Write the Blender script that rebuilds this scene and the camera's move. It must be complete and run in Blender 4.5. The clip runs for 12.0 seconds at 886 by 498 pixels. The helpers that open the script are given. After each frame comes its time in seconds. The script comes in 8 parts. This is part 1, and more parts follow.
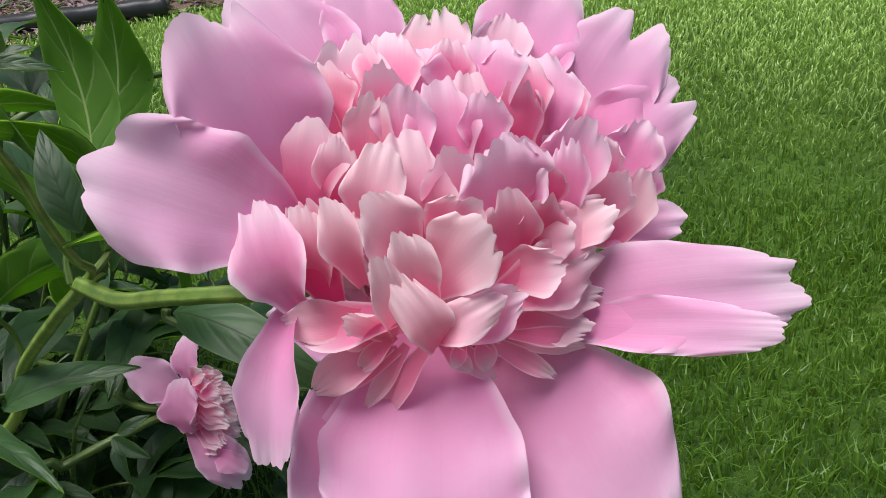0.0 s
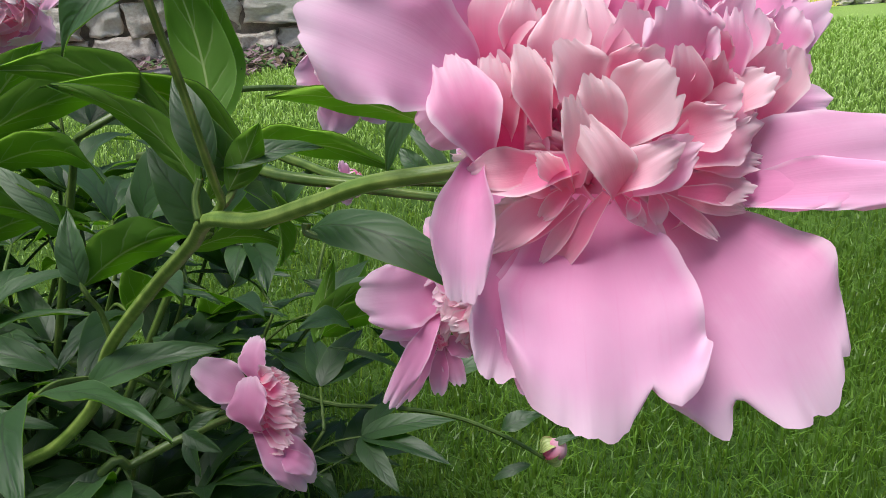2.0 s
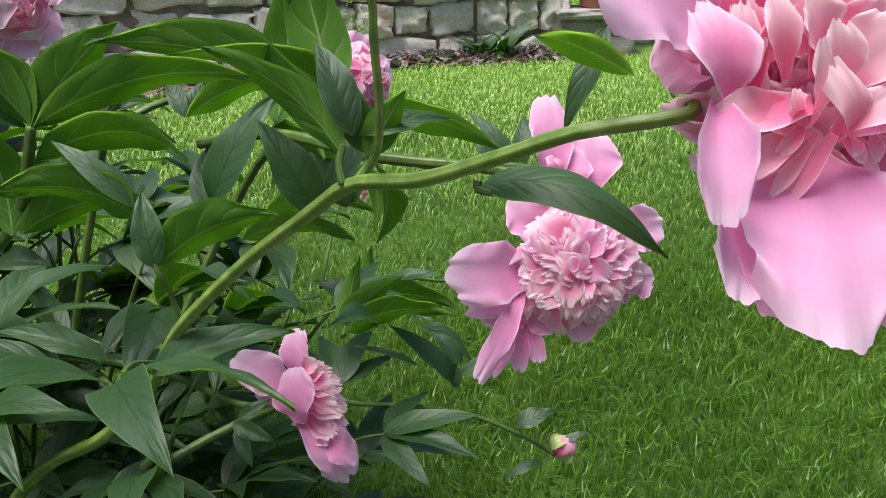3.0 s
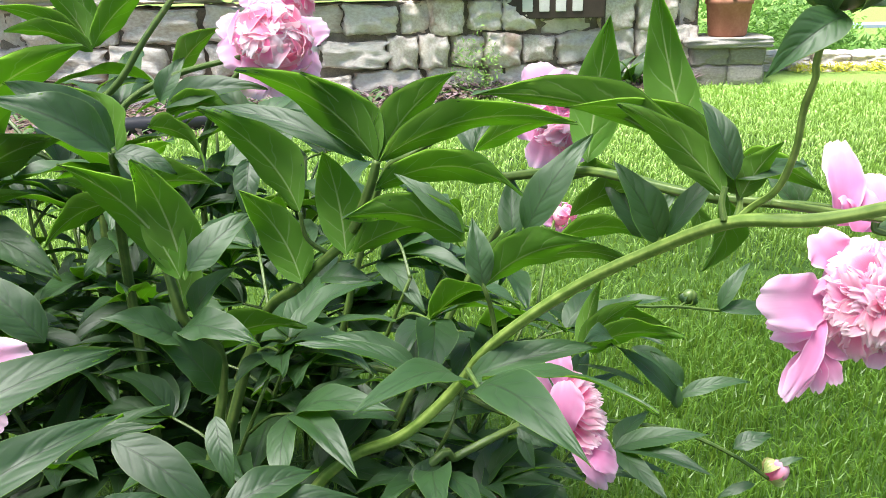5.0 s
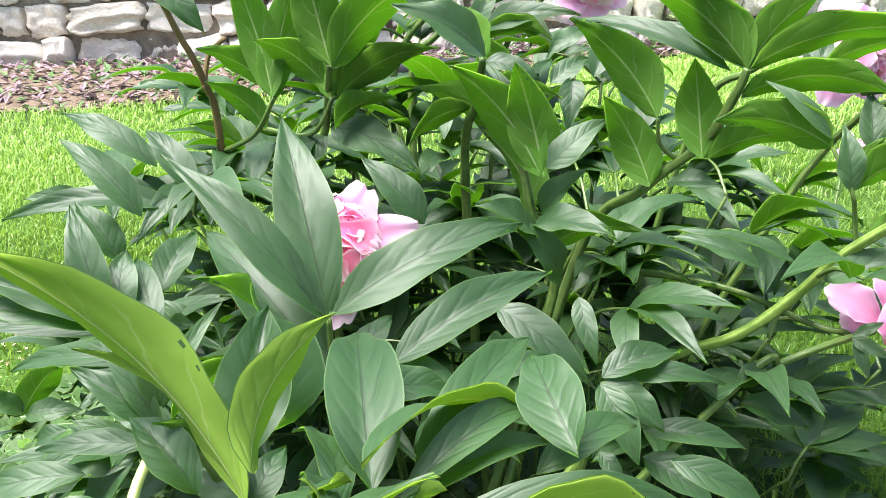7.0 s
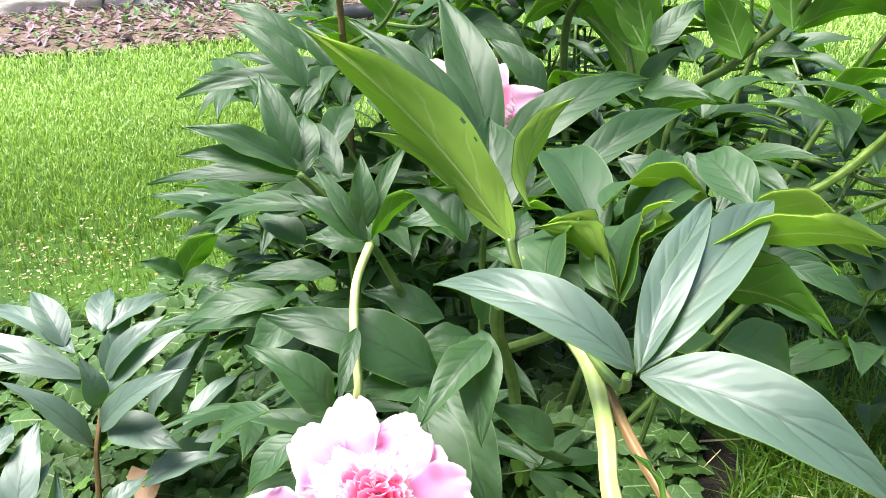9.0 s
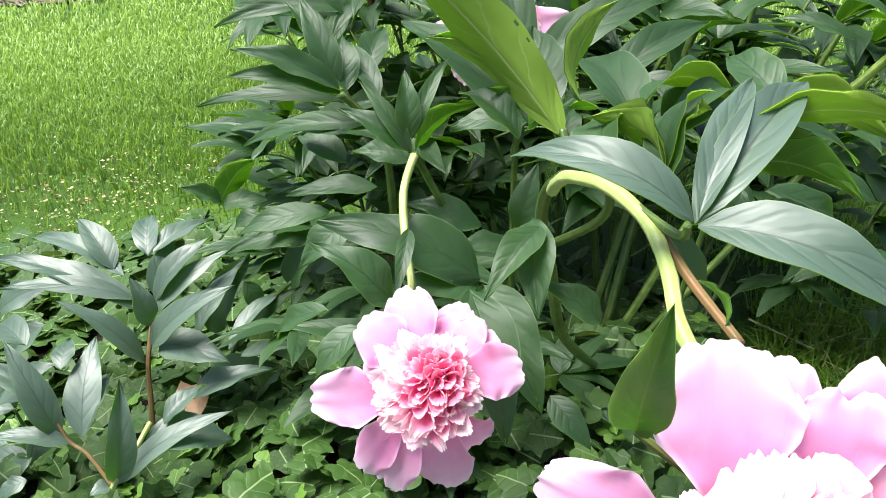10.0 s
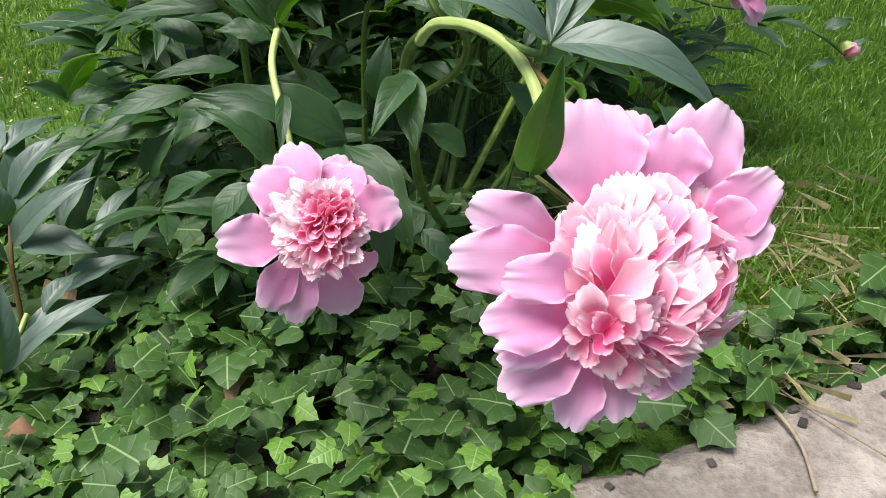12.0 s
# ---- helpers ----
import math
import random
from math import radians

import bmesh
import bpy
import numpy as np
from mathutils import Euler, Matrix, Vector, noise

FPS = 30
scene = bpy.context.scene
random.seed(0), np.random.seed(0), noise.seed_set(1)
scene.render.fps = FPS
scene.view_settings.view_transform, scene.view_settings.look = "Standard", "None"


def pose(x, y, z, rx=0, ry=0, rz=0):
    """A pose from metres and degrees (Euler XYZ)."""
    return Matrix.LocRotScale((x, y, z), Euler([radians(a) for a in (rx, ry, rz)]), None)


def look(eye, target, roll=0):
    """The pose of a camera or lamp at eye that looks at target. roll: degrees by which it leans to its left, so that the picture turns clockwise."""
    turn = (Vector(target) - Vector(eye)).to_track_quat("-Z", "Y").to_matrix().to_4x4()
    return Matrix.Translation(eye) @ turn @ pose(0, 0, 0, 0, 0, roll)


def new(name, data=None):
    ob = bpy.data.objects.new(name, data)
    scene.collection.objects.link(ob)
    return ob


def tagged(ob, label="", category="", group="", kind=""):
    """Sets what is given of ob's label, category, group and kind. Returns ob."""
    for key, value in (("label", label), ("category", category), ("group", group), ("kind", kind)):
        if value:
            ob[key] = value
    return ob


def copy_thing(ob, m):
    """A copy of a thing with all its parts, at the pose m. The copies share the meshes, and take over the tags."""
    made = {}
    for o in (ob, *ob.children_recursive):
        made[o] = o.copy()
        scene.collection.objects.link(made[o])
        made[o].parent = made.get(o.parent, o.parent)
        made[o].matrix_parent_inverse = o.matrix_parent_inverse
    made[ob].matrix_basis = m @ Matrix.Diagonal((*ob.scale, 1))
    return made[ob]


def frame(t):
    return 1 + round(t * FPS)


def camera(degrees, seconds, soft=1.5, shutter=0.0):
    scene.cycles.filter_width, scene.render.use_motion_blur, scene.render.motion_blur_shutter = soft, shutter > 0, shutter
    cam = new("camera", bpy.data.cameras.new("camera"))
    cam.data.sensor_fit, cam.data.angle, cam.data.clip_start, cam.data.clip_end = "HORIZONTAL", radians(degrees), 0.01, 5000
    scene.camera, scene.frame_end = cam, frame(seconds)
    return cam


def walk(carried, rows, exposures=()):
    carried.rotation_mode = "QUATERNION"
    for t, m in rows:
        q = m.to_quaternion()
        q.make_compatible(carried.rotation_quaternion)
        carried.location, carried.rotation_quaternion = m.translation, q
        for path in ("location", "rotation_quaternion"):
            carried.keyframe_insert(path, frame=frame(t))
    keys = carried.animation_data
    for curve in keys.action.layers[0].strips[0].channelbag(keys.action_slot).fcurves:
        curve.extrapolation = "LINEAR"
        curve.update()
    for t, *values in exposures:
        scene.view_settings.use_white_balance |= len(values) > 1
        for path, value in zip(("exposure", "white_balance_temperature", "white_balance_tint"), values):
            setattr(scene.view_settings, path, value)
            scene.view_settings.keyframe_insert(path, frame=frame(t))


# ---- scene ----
cam = camera(54.52, 12.0, 0.7)
PATH = [
    (0, (0.0061, 0.0860, 0.6619), (-0.0114, 0.9792, 0.2126), -3.08),
    (0.5, (-0.0015, 0.0787, 0.6586), (-0.0169, 0.9814, 0.2285), -3.04),
    (1, (-0.0244, 0.0721, 0.6519), (-0.0388, 0.9823, 0.2381), -2.57),
    (1.5, (-0.0259, 0.0626, 0.6352), (-0.0564, 0.9844, 0.2488), -2.27),
    (2, (-0.0381, 0.0536, 0.6184), (-0.0603, 0.9840, 0.2527), -3.03),
    (2.5, (-0.0891, 0.0435, 0.6105), (-0.0415, 0.9762, 0.2531), -1.84),
    (2.7, (-0.1061, 0.0403, 0.6013), (-0.0355, 0.9765, 0.2571), -0.82),
    (4.3, (-0.1998, 0.0099, 0.6137), (-0.1682, 0.9535, 0.2840), -1.08),
    (4.5, (-0.2165, 0.0045, 0.6158), (-0.2064, 0.9502, 0.2909), -1.15),
    (5, (-0.2579, -0.0174, 0.6254), (-0.2940, 0.9322, 0.3138), -1.18),
    (5.5, (-0.2992, -0.0356, 0.6330), (-0.3792, 0.9127, 0.3258), -0.85),
    (6, (-0.3358, -0.0572, 0.6247), (-0.4663, 0.8850, 0.3161), -1.17),
    (6.5, (-0.3601, -0.0823, 0.6104), (-0.5449, 0.8432, 0.2797), -1.13),
    (7, (-0.3823, -0.0979, 0.6014), (-0.6111, 0.8111, 0.2529), -1.62),
    (7.2, (-0.3894, -0.1048, 0.5955), (-0.6284, 0.8003, 0.2440), -2.08),
    (8.8, (-0.4507, -0.2188, 0.5709), (-0.6776, 0.6741, 0.1820), -2.48),
    (9, (-0.4555, -0.2384, 0.5709), (-0.6847, 0.6496, 0.1722), -2.74),
    (9.5, (-0.4595, -0.2672, 0.5680), (-0.6960, 0.6065, 0.1430), -2.97),
    (10, (-0.4755, -0.2936, 0.5619), (-0.6986, 0.5706, 0.1110), -3.87),
    (10.5, (-0.4944, -0.3333, 0.5606), (-0.6985, 0.5247, 0.0892), -4.20),
    (11, (-0.4986, -0.3612, 0.5628), (-0.6616, 0.4929, 0.0689), -3.89),
    (11.5, (-0.5010, -0.3839, 0.5566), (-0.5764, 0.4669, 0.0367), -3.06),
    (12, (-0.5039, -0.3877, 0.5602), (-0.5150, 0.4532, 0.0190), -1.57),
]
EXPOSURES = [(0, 0.06), (2.7, 0.33), (4.5, 1.08), (5.5, 1.44), (7.2, 1.78), (9.5, 1.47), (10.5, 0.97), (12, 0.62)]
walk(cam, [(t, look(eye, target, roll)) for t, eye, target, roll in PATH], EXPOSURES)

# ---- light: overcast bright day, soft sun from high on the left, a little behind the camera ----
world = bpy.data.worlds.new("world")
scene.world = world
world.use_nodes = True
wn = world.node_tree
sky = wn.nodes.new("ShaderNodeTexSky")
sky.sky_type, sky.sun_disc = "NISHITA", False
SUN_ELEVATION, SUN_TURN = radians(72), radians(240)
sky.sun_elevation, sky.sun_rotation = SUN_ELEVATION, SUN_TURN
sky.air_density, sky.dust_density, sky.ozone_density = 1.0, 2.0, 1.0
wn.links.new(sky.outputs["Color"], wn.nodes["Background"].inputs["Color"])
wn.nodes["Background"].inputs["Strength"].default_value = 0.088
sun = new("sun", bpy.data.lights.new("sun", "SUN"))
sun.data.energy, sun.data.angle, sun.data.color = 4.4, radians(36), (1.0, 0.98, 0.95)
toward_sun = Vector((math.sin(SUN_TURN) * math.cos(SUN_ELEVATION), math.cos(SUN_TURN) * math.cos(SUN_ELEVATION), math.sin(SUN_ELEVATION)))
sun.matrix_world = look(toward_sun * 20, (0, 0, 0))


# ---- materials ----
class Nodes:
    """A node material with short calls for its nodes."""

    def __init__(self, name):
        self.mat = bpy.data.materials.new(name)
        self.mat.use_nodes = True
        self.tree = self.mat.node_tree
        self.tree.nodes.clear()
        self.end = self.node("ShaderNodeOutputMaterial")

    def node(self, kind, **values):
        n = self.tree.nodes.new(kind)
        for key, value in values.items():
            setattr(n, key, value)
        return n

    def wire(self, a, b):
        self.tree.links.new(a, b)

    def put(self, socket, value):
        if isinstance(value, bpy.types.NodeSocket):
            self.wire(value, socket)
        else:
            socket.default_value = value

    def math(self, op, a, b=0.0, c=0.0):
        n = self.node("ShaderNodeMath", operation=op)
        for s, v in zip(n.inputs, (a, b, c)):
            self.put(s, v)
        return n.outputs[0]

    def mix(self, f, a, b):
        n = self.node("ShaderNodeMix", data_type="RGBA")
        self.put(n.inputs[0], f)
        for s, v in ((n.inputs[6], a), (n.inputs[7], b)):
            self.put(s, v if isinstance(v, bpy.types.NodeSocket) else (*v, 1))
        return n.outputs[2]

    def noise(self, scale, detail=4.0, where=None, rough=0.55):
        n = self.node("ShaderNodeTexNoise")
        n.inputs["Scale"].default_value, n.inputs["Detail"].default_value, n.inputs["Roughness"].default_value = scale, detail, rough
        self.wire(where or self.place(), n.inputs["Vector"])
        return n.outputs["Fac"]

    def place(self):
        return self.node("ShaderNodeTexCoord").outputs["Object"]

    def world_place(self):
        return self.node("ShaderNodeNewGeometry").outputs["Position"]

    def uv(self):
        s = self.node("ShaderNodeSeparateXYZ")
        self.wire(self.node("ShaderNodeUVMap").outputs[0], s.inputs[0])
        return s.outputs[0], s.outputs[1]

    def ramp(self, f, lo, hi):
        n = self.node("ShaderNodeMapRange", interpolation_type="SMOOTHSTEP")
        for s, v in zip(n.inputs, (f, lo, hi, 0.0, 1.0)):
            self.put(s, v)
        return n.outputs[0]

    def chance(self):
        return self.node("ShaderNodeObjectInfo").outputs["Random"]

    def island(self):
        return self.node("ShaderNodeNewGeometry").outputs["Random Per Island"]

    def bump(self, height, strength=0.3, distance=0.001):
        n = self.node("ShaderNodeBump")
        n.inputs["Strength"].default_value, n.inputs["Distance"].default_value = strength, distance
        self.wire(height, n.inputs["Height"])
        return n.outputs[0]

    def surface(self, color, rough=0.5, normal=None, thin=0.0, thin_color=None, gloss=0.5, metal=0.0):
        b = self.node("ShaderNodeBsdfPrincipled")
        self.put(b.inputs["Base Color"], color if isinstance(color, bpy.types.NodeSocket) else (*color, 1))
        self.put(b.inputs["Roughness"], rough)
        self.put(b.inputs["Metallic"], metal)
        b.inputs["Specular IOR Level"].default_value = gloss
        if normal:
            self.wire(normal, b.inputs["Normal"])
        shader = b.outputs[0]
        if thin:
            tr = self.node("ShaderNodeBsdfTranslucent")
            c = thin_color or color
            self.put(tr.inputs["Color"], c if isinstance(c, bpy.types.NodeSocket) else (*c, 1))
            m = self.node("ShaderNodeMixShader")
            m.inputs[0].default_value = thin
            self.wire(shader, m.inputs[1])
            self.wire(tr.outputs[0], m.inputs[2])
            shader = m.outputs[0]
        self.wire(shader, self.end.inputs["Surface"])
        return self.mat


def leaf_material(name, dark, light, vein, thin_color, rough, side_veins, thin, side_show=0.22, relief=0.38, shine=0.7, rim=(0.24, 0.34, 0.14)):
    n = Nodes(name)
    x, y = n.uv()
    off = n.math("ABSOLUTE", n.math("SUBTRACT", x, 0.5))
    mid = n.math("SUBTRACT", 1.0, n.ramp(off, 0.009, 0.028))
    wobble = n.math("MULTIPLY", n.noise(34.0, 3.0), 1.3)
    run = n.math("ADD", n.math("SUBTRACT", n.math("MULTIPLY", y, side_veins), n.math("MULTIPLY", off, side_veins * 0.55)), wobble)
    wave = n.math("ABSOLUTE", n.math("SUBTRACT", n.math("FRACT", run), 0.5))
    side = n.math("MULTIPLY", n.math("SUBTRACT", 1.0, n.ramp(wave, 0.012, 0.055)), n.ramp(off, 0.46, 0.26))
    veins = n.math("MAXIMUM", mid, n.math("MULTIPLY", side, side_show))
    mottled = n.math("ADD", n.math("MULTIPLY", n.noise(25.0), 0.6), n.math("MULTIPLY", n.chance(), 0.5))
    base = n.mix(n.ramp(mottled, 0.2, 0.85), dark, light)
    fine = n.noise(420.0, 3.0)
    base = n.mix(n.math("MULTIPLY", fine, 0.25), base, light)
    color = n.mix(n.math("MULTIPLY", veins, 0.75), base, vein)
    color = n.mix(n.math("MULTIPLY", n.ramp(off, 0.475, 0.498), 0.30), color, rim)
    height = n.math("ADD", n.math("MULTIPLY", n.ramp(wave, 0.0, 0.30), n.math("MULTIPLY", n.ramp(off, 0.50, 0.30), 0.75)), n.math("ADD", n.math("MULTIPLY", n.noise(70.0, 2.0), 0.9), n.math("MULTIPLY", mid, -0.8)))
    thin_tint = n.mix(n.math("MULTIPLY", n.ramp(mottled, 0.2, 0.9), 0.35), thin_color, dark)
    thin_tint = n.mix(n.math("MULTIPLY", veins, 0.6), thin_tint, (0.80, 0.90, 0.45))
    gloss = n.math("ADD", rough, n.math("MULTIPLY", n.noise(35.0, 2.0), 0.18))
    return n.surface(color, gloss, n.bump(height, relief, 0.0010), thin, thin_tint, shine)


M_LEAF = leaf_material("peony_leaf", (0.010, 0.034, 0.009), (0.031, 0.080, 0.022), (0.005, 0.014, 0.007), (0.42, 0.72, 0.08), 0.45, 6.0, 0.24, 0.75, 0.26, 0.66)
# Grey sky sheen of the upper sides, mixed into the leaf colour
M_SHEEN = leaf_material("peony_leaf_sky_sheen", (0.034, 0.070, 0.042), (0.080, 0.128, 0.090), (0.012, 0.026, 0.018), (0.42, 0.72, 0.08), 0.42, 6.0, 0.15, 0.75, 0.22, 1.0)
M_UNDER = leaf_material("peony_leaf_underside", (0.085, 0.195, 0.026), (0.155, 0.300, 0.045), (0.52, 0.64, 0.28), (0.50, 0.92, 0.12), 0.55, 5.0, 0.62, 0.48, 0.40, 0.3)
# Undersides lit from behind: the light coming through is put into the colour
M_BACKLIT = leaf_material("peony_leaf_backlit_underside", (0.20, 0.34, 0.045), (0.30, 0.46, 0.075), (0.58, 0.68, 0.30), (0.66, 0.90, 0.16), 0.55, 5.0, 0.55, 0.40, 0.40, 0.3)
M_IVY = leaf_material("ivy_leaf", (0.012, 0.036, 0.007), (0.046, 0.108, 0.016), (0.27, 0.37, 0.16), (0.28, 0.46, 0.06), 0.50, 2.6, 0.16, 0.30, 0.45, 0.4)
M_IVY_YOUNG = leaf_material("young_ivy_leaf", (0.09, 0.21, 0.022), (0.16, 0.31, 0.040), (0.3, 0.45, 0.15), (0.35, 0.6, 0.06), 0.42, 4.0, 0.30)


def stem_material(name, low, high):
    n = Nodes(name)
    x, y = n.uv()
    ribs = n.math("ABSOLUTE", n.math("SUBTRACT", n.math("FRACT", n.math("MULTIPLY", x, 5.0)), 0.5))
    blotch = n.noise(90.0, 4.0)
    color = n.mix(n.ramp(n.math("ADD", n.math("MULTIPLY", blotch, 0.8), n.math("MULTIPLY", ribs, 0.5)), 0.35, 0.85), low, high)
    return n.surface(color, 0.42, n.bump(n.math("ADD", ribs, n.math("MULTIPLY", n.noise(300.0), 0.6)), 0.6, 0.0008), 0.08, high)


M_STEM = stem_material("peony_stem_green", (0.06, 0.115, 0.022), (0.16, 0.23, 0.05))
M_ARCH = stem_material("peony_stem_arching", (0.11, 0.19, 0.03), (0.32, 0.42, 0.10))
M_BUD = stem_material("peony_bud", (0.05, 0.075, 0.022), (0.17, 0.16, 0.055))
M_PALESTEM = stem_material("peony_stem_pale", (0.33, 0.42, 0.12), (0.52, 0.58, 0.24))
M_REDSTEM = stem_material("peony_stem_reddish", (0.16, 0.12, 0.04), (0.32, 0.15, 0.08))


def petal_material(name, base, tip, edge, thin, low=0.30, high=0.95, veins=0.3, pale=0.42):
    """Deeper towards the foot, paler to the rim, with fine lengthwise veins."""
    n = Nodes(name)
    x, y = n.uv()
    streak = n.node("ShaderNodeMapping")
    n.wire(n.node("ShaderNodeUVMap").outputs[0], streak.inputs["Vector"])
    streak.inputs["Scale"].default_value = (30.0, 1.2, 1.0)
    fibre = n.noise(1.0, 3.0, streak.outputs[0])
    along = n.math("ADD", y, n.math("ADD", n.math("MULTIPLY", n.math("SUBTRACT", fibre, 0.5), 0.16), n.math("MULTIPLY", n.math("SUBTRACT", n.chance(), 0.5), 0.36)))
    color = n.mix(n.ramp(along, low, high), base, tip)
    color = n.mix(n.math("MULTIPLY", n.ramp(fibre, 0.50, 0.78), veins), color, base)
    rim = n.math("MAXIMUM", n.ramp(n.math("ABSOLUTE", n.math("SUBTRACT", x, 0.5)), pale, 0.5), n.ramp(n.math("ADD", y, n.math("MULTIPLY", fibre, 0.1)), 2 * pale, 1.04))
    color = n.mix(n.math("MULTIPLY", rim, 0.7), color, edge)
    color = n.mix(n.math("MULTIPLY", n.ramp(n.noise(70.0, 4.0), 0.45, 0.8), 0.2), color, edge)
    glow = n.mix(0.30, color, base)
    height = n.math("ADD", n.math("MULTIPLY", fibre, 0.6), n.math("MULTIPLY", n.noise(110.0, 3.0), 0.9))
    return n.surface(color, 0.68, n.bump(height, 0.34, 0.0004), thin, glow, 0.16)


M_GUARD = petal_material("guard_petal", (0.84, 0.30, 0.56), (0.87, 0.48, 0.71), (0.97, 0.74, 0.88), 0.42, 0.15, 1.0, 0.34)
M_INNER = petal_material("inner_petal", (0.92, 0.24, 0.46), (0.96, 0.66, 0.78), (0.99, 0.91, 0.93), 0.50, 0.27, 0.98, 0.14, 0.38)
M_LILAC = petal_material("inner_petal_lilac", (0.90, 0.30, 0.56), (0.93, 0.60, 0.80), (0.98, 0.86, 0.94), 0.50, 0.38, 1.02, 0.14, 0.38)
M_PALE = petal_material("inner_petal_pale", (0.92, 0.28, 0.45), (0.96, 0.66, 0.74), (0.98, 0.86, 0.89), 0.45, 0.26, 0.92, 0.12, 0.40)
M_WHITE = petal_material("inner_petal_white", (0.94, 0.45, 0.60), (0.97, 0.84, 0.88), (0.99, 0.95, 0.96), 0.40, 0.08, 0.70, 0.08, 0.38)
M_ROSE = petal_material("rosette_petal", (0.84, 0.10, 0.30), (0.93, 0.34, 0.52), (0.98, 0.80, 0.87), 0.45)


def lawn_material():
    n = Nodes("lawn_ground")
    p = n.world_place()
    color = n.mix(n.ramp(n.noise(2.2, 3.0, p), 0.35, 0.7), (0.028, 0.070, 0.009), (0.075, 0.155, 0.018))
    color = n.mix(n.ramp(n.noise(160.0, 5.0, p), 0.45, 0.75), color, (0.05, 0.09, 0.015))
    color = n.mix(n.ramp(n.noise(38.0, 4.0, p), 0.72, 0.95), color, (0.12, 0.13, 0.04))
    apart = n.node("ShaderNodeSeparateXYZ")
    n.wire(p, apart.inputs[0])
    # Paler far from the bush: the far lawn's brightness put into the colour
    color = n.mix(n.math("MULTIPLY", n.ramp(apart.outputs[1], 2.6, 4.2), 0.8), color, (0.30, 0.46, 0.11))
    return n.surface(color, 0.8, n.bump(n.noise(220.0, 5.0, p), 0.8, 0.01), 0, None, 0.2)


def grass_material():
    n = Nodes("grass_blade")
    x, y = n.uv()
    # Near shade and far brightness put into the colour: deep green to pale yellow-green
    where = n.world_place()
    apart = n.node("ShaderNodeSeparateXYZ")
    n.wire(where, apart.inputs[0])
    far_light = n.ramp(n.math("ADD", n.math("ADD", apart.outputs[1], n.math("MULTIPLY", apart.outputs[0], -0.15)), n.math("MULTIPLY", n.noise(1.3, 3.0, where), 0.9)), 1.6, 3.1)
    near_dark = n.mix(n.island(), (0.030, 0.078, 0.006), (0.105, 0.212, 0.017))
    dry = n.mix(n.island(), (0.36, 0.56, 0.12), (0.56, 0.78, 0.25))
    tint = n.mix(far_light, near_dark, dry)
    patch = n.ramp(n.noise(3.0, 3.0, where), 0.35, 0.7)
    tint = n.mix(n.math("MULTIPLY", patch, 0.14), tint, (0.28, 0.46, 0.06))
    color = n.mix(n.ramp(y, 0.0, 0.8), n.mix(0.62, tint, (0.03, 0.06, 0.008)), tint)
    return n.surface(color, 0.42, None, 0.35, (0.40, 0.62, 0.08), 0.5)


def plain(name, a, b, scale, rough, relief=0.4, depth=0.003, fine=8.0, gloss=0.4, metal=0.0, thin=0.0):
    """Two tones by noise at two scales, with relief."""
    n = Nodes(name)
    p = n.place()
    f = n.math("ADD", n.math("MULTIPLY", n.noise(scale, 5.0, p), 0.7), n.math("MULTIPLY", n.noise(scale * fine, 4.0, p), 0.3))
    f = n.math("ADD", f, n.math("MULTIPLY", n.math("SUBTRACT", n.chance(), 0.5), 0.35))
    color = n.mix(n.ramp(f, 0.3, 0.72), a, b)
    h = n.math("ADD", n.noise(scale * 2, 6.0, p), n.math("MULTIPLY", n.noise(scale * fine, 4.0, p), 0.5))
    return n.surface(color, rough, n.bump(h, relief, depth), thin, None, gloss, metal)


def stone_material():
    n = Nodes("limestone")
    p = n.place()
    color = n.mix(n.ramp(n.noise(14.0, 6.0, p, 0.65), 0.3, 0.7), (0.68, 0.56, 0.45), (0.95, 0.87, 0.78))
    color = n.mix(n.math("MULTIPLY", n.chance(), 0.55), color, (0.86, 0.81, 0.73))
    rust = n.ramp(n.noise(5.0, 4.0, n.world_place()), 0.60, 0.72)
    color = n.mix(n.math("MULTIPLY", rust, 0.6), color, (0.34, 0.15, 0.08))
    color = n.mix(n.math("MULTIPLY", n.ramp(n.noise(60.0, 4.0, p), 0.64, 0.85), 0.6), color, (0.20, 0.17, 0.13))
    h = n.math("ADD", n.noise(22.0, 6.0, p, 0.7), n.math("MULTIPLY", n.noise(120.0, 4.0, p), 0.3))
    return n.surface(color, 0.9, n.bump(h, 0.7, 0.012), 0, None, 0.2)


M_LAWN, M_GRASS, M_STONE = lawn_material(), grass_material(), stone_material()
M_MORTAR = plain("wall_gaps", (0.14, 0.115, 0.09), (0.34, 0.28, 0.22), 20.0, 0.95)
M_SOIL = plain("soil", (0.07, 0.045, 0.03), (0.20, 0.14, 0.10), 18.0, 0.95, 0.9, 0.02)
# Soil darkened in its colour for the shade under the bush
M_SHADED_SOIL = plain("shaded_soil", (0.018, 0.013, 0.009), (0.070, 0.048, 0.033), 40.0, 0.95, 1.0, 0.02)
M_COPING = plain("coping_slab", (0.26, 0.24, 0.21), (0.46, 0.43, 0.39), 9.0, 0.9, 0.6, 0.01)
M_GREYSTONE = plain("grey_stone", (0.34, 0.30, 0.27), (0.56, 0.51, 0.47), 12.0, 0.9, 0.8, 0.012)
M_CLAY = plain("terracotta", (0.30, 0.12, 0.07), (0.42, 0.19, 0.12), 12.0, 0.8, 0.3, 0.002)
M_SIGN = plain("sign_brown_metal", (0.035, 0.024, 0.018), (0.06, 0.042, 0.032), 20.0, 0.45, 0.2, 0.001)
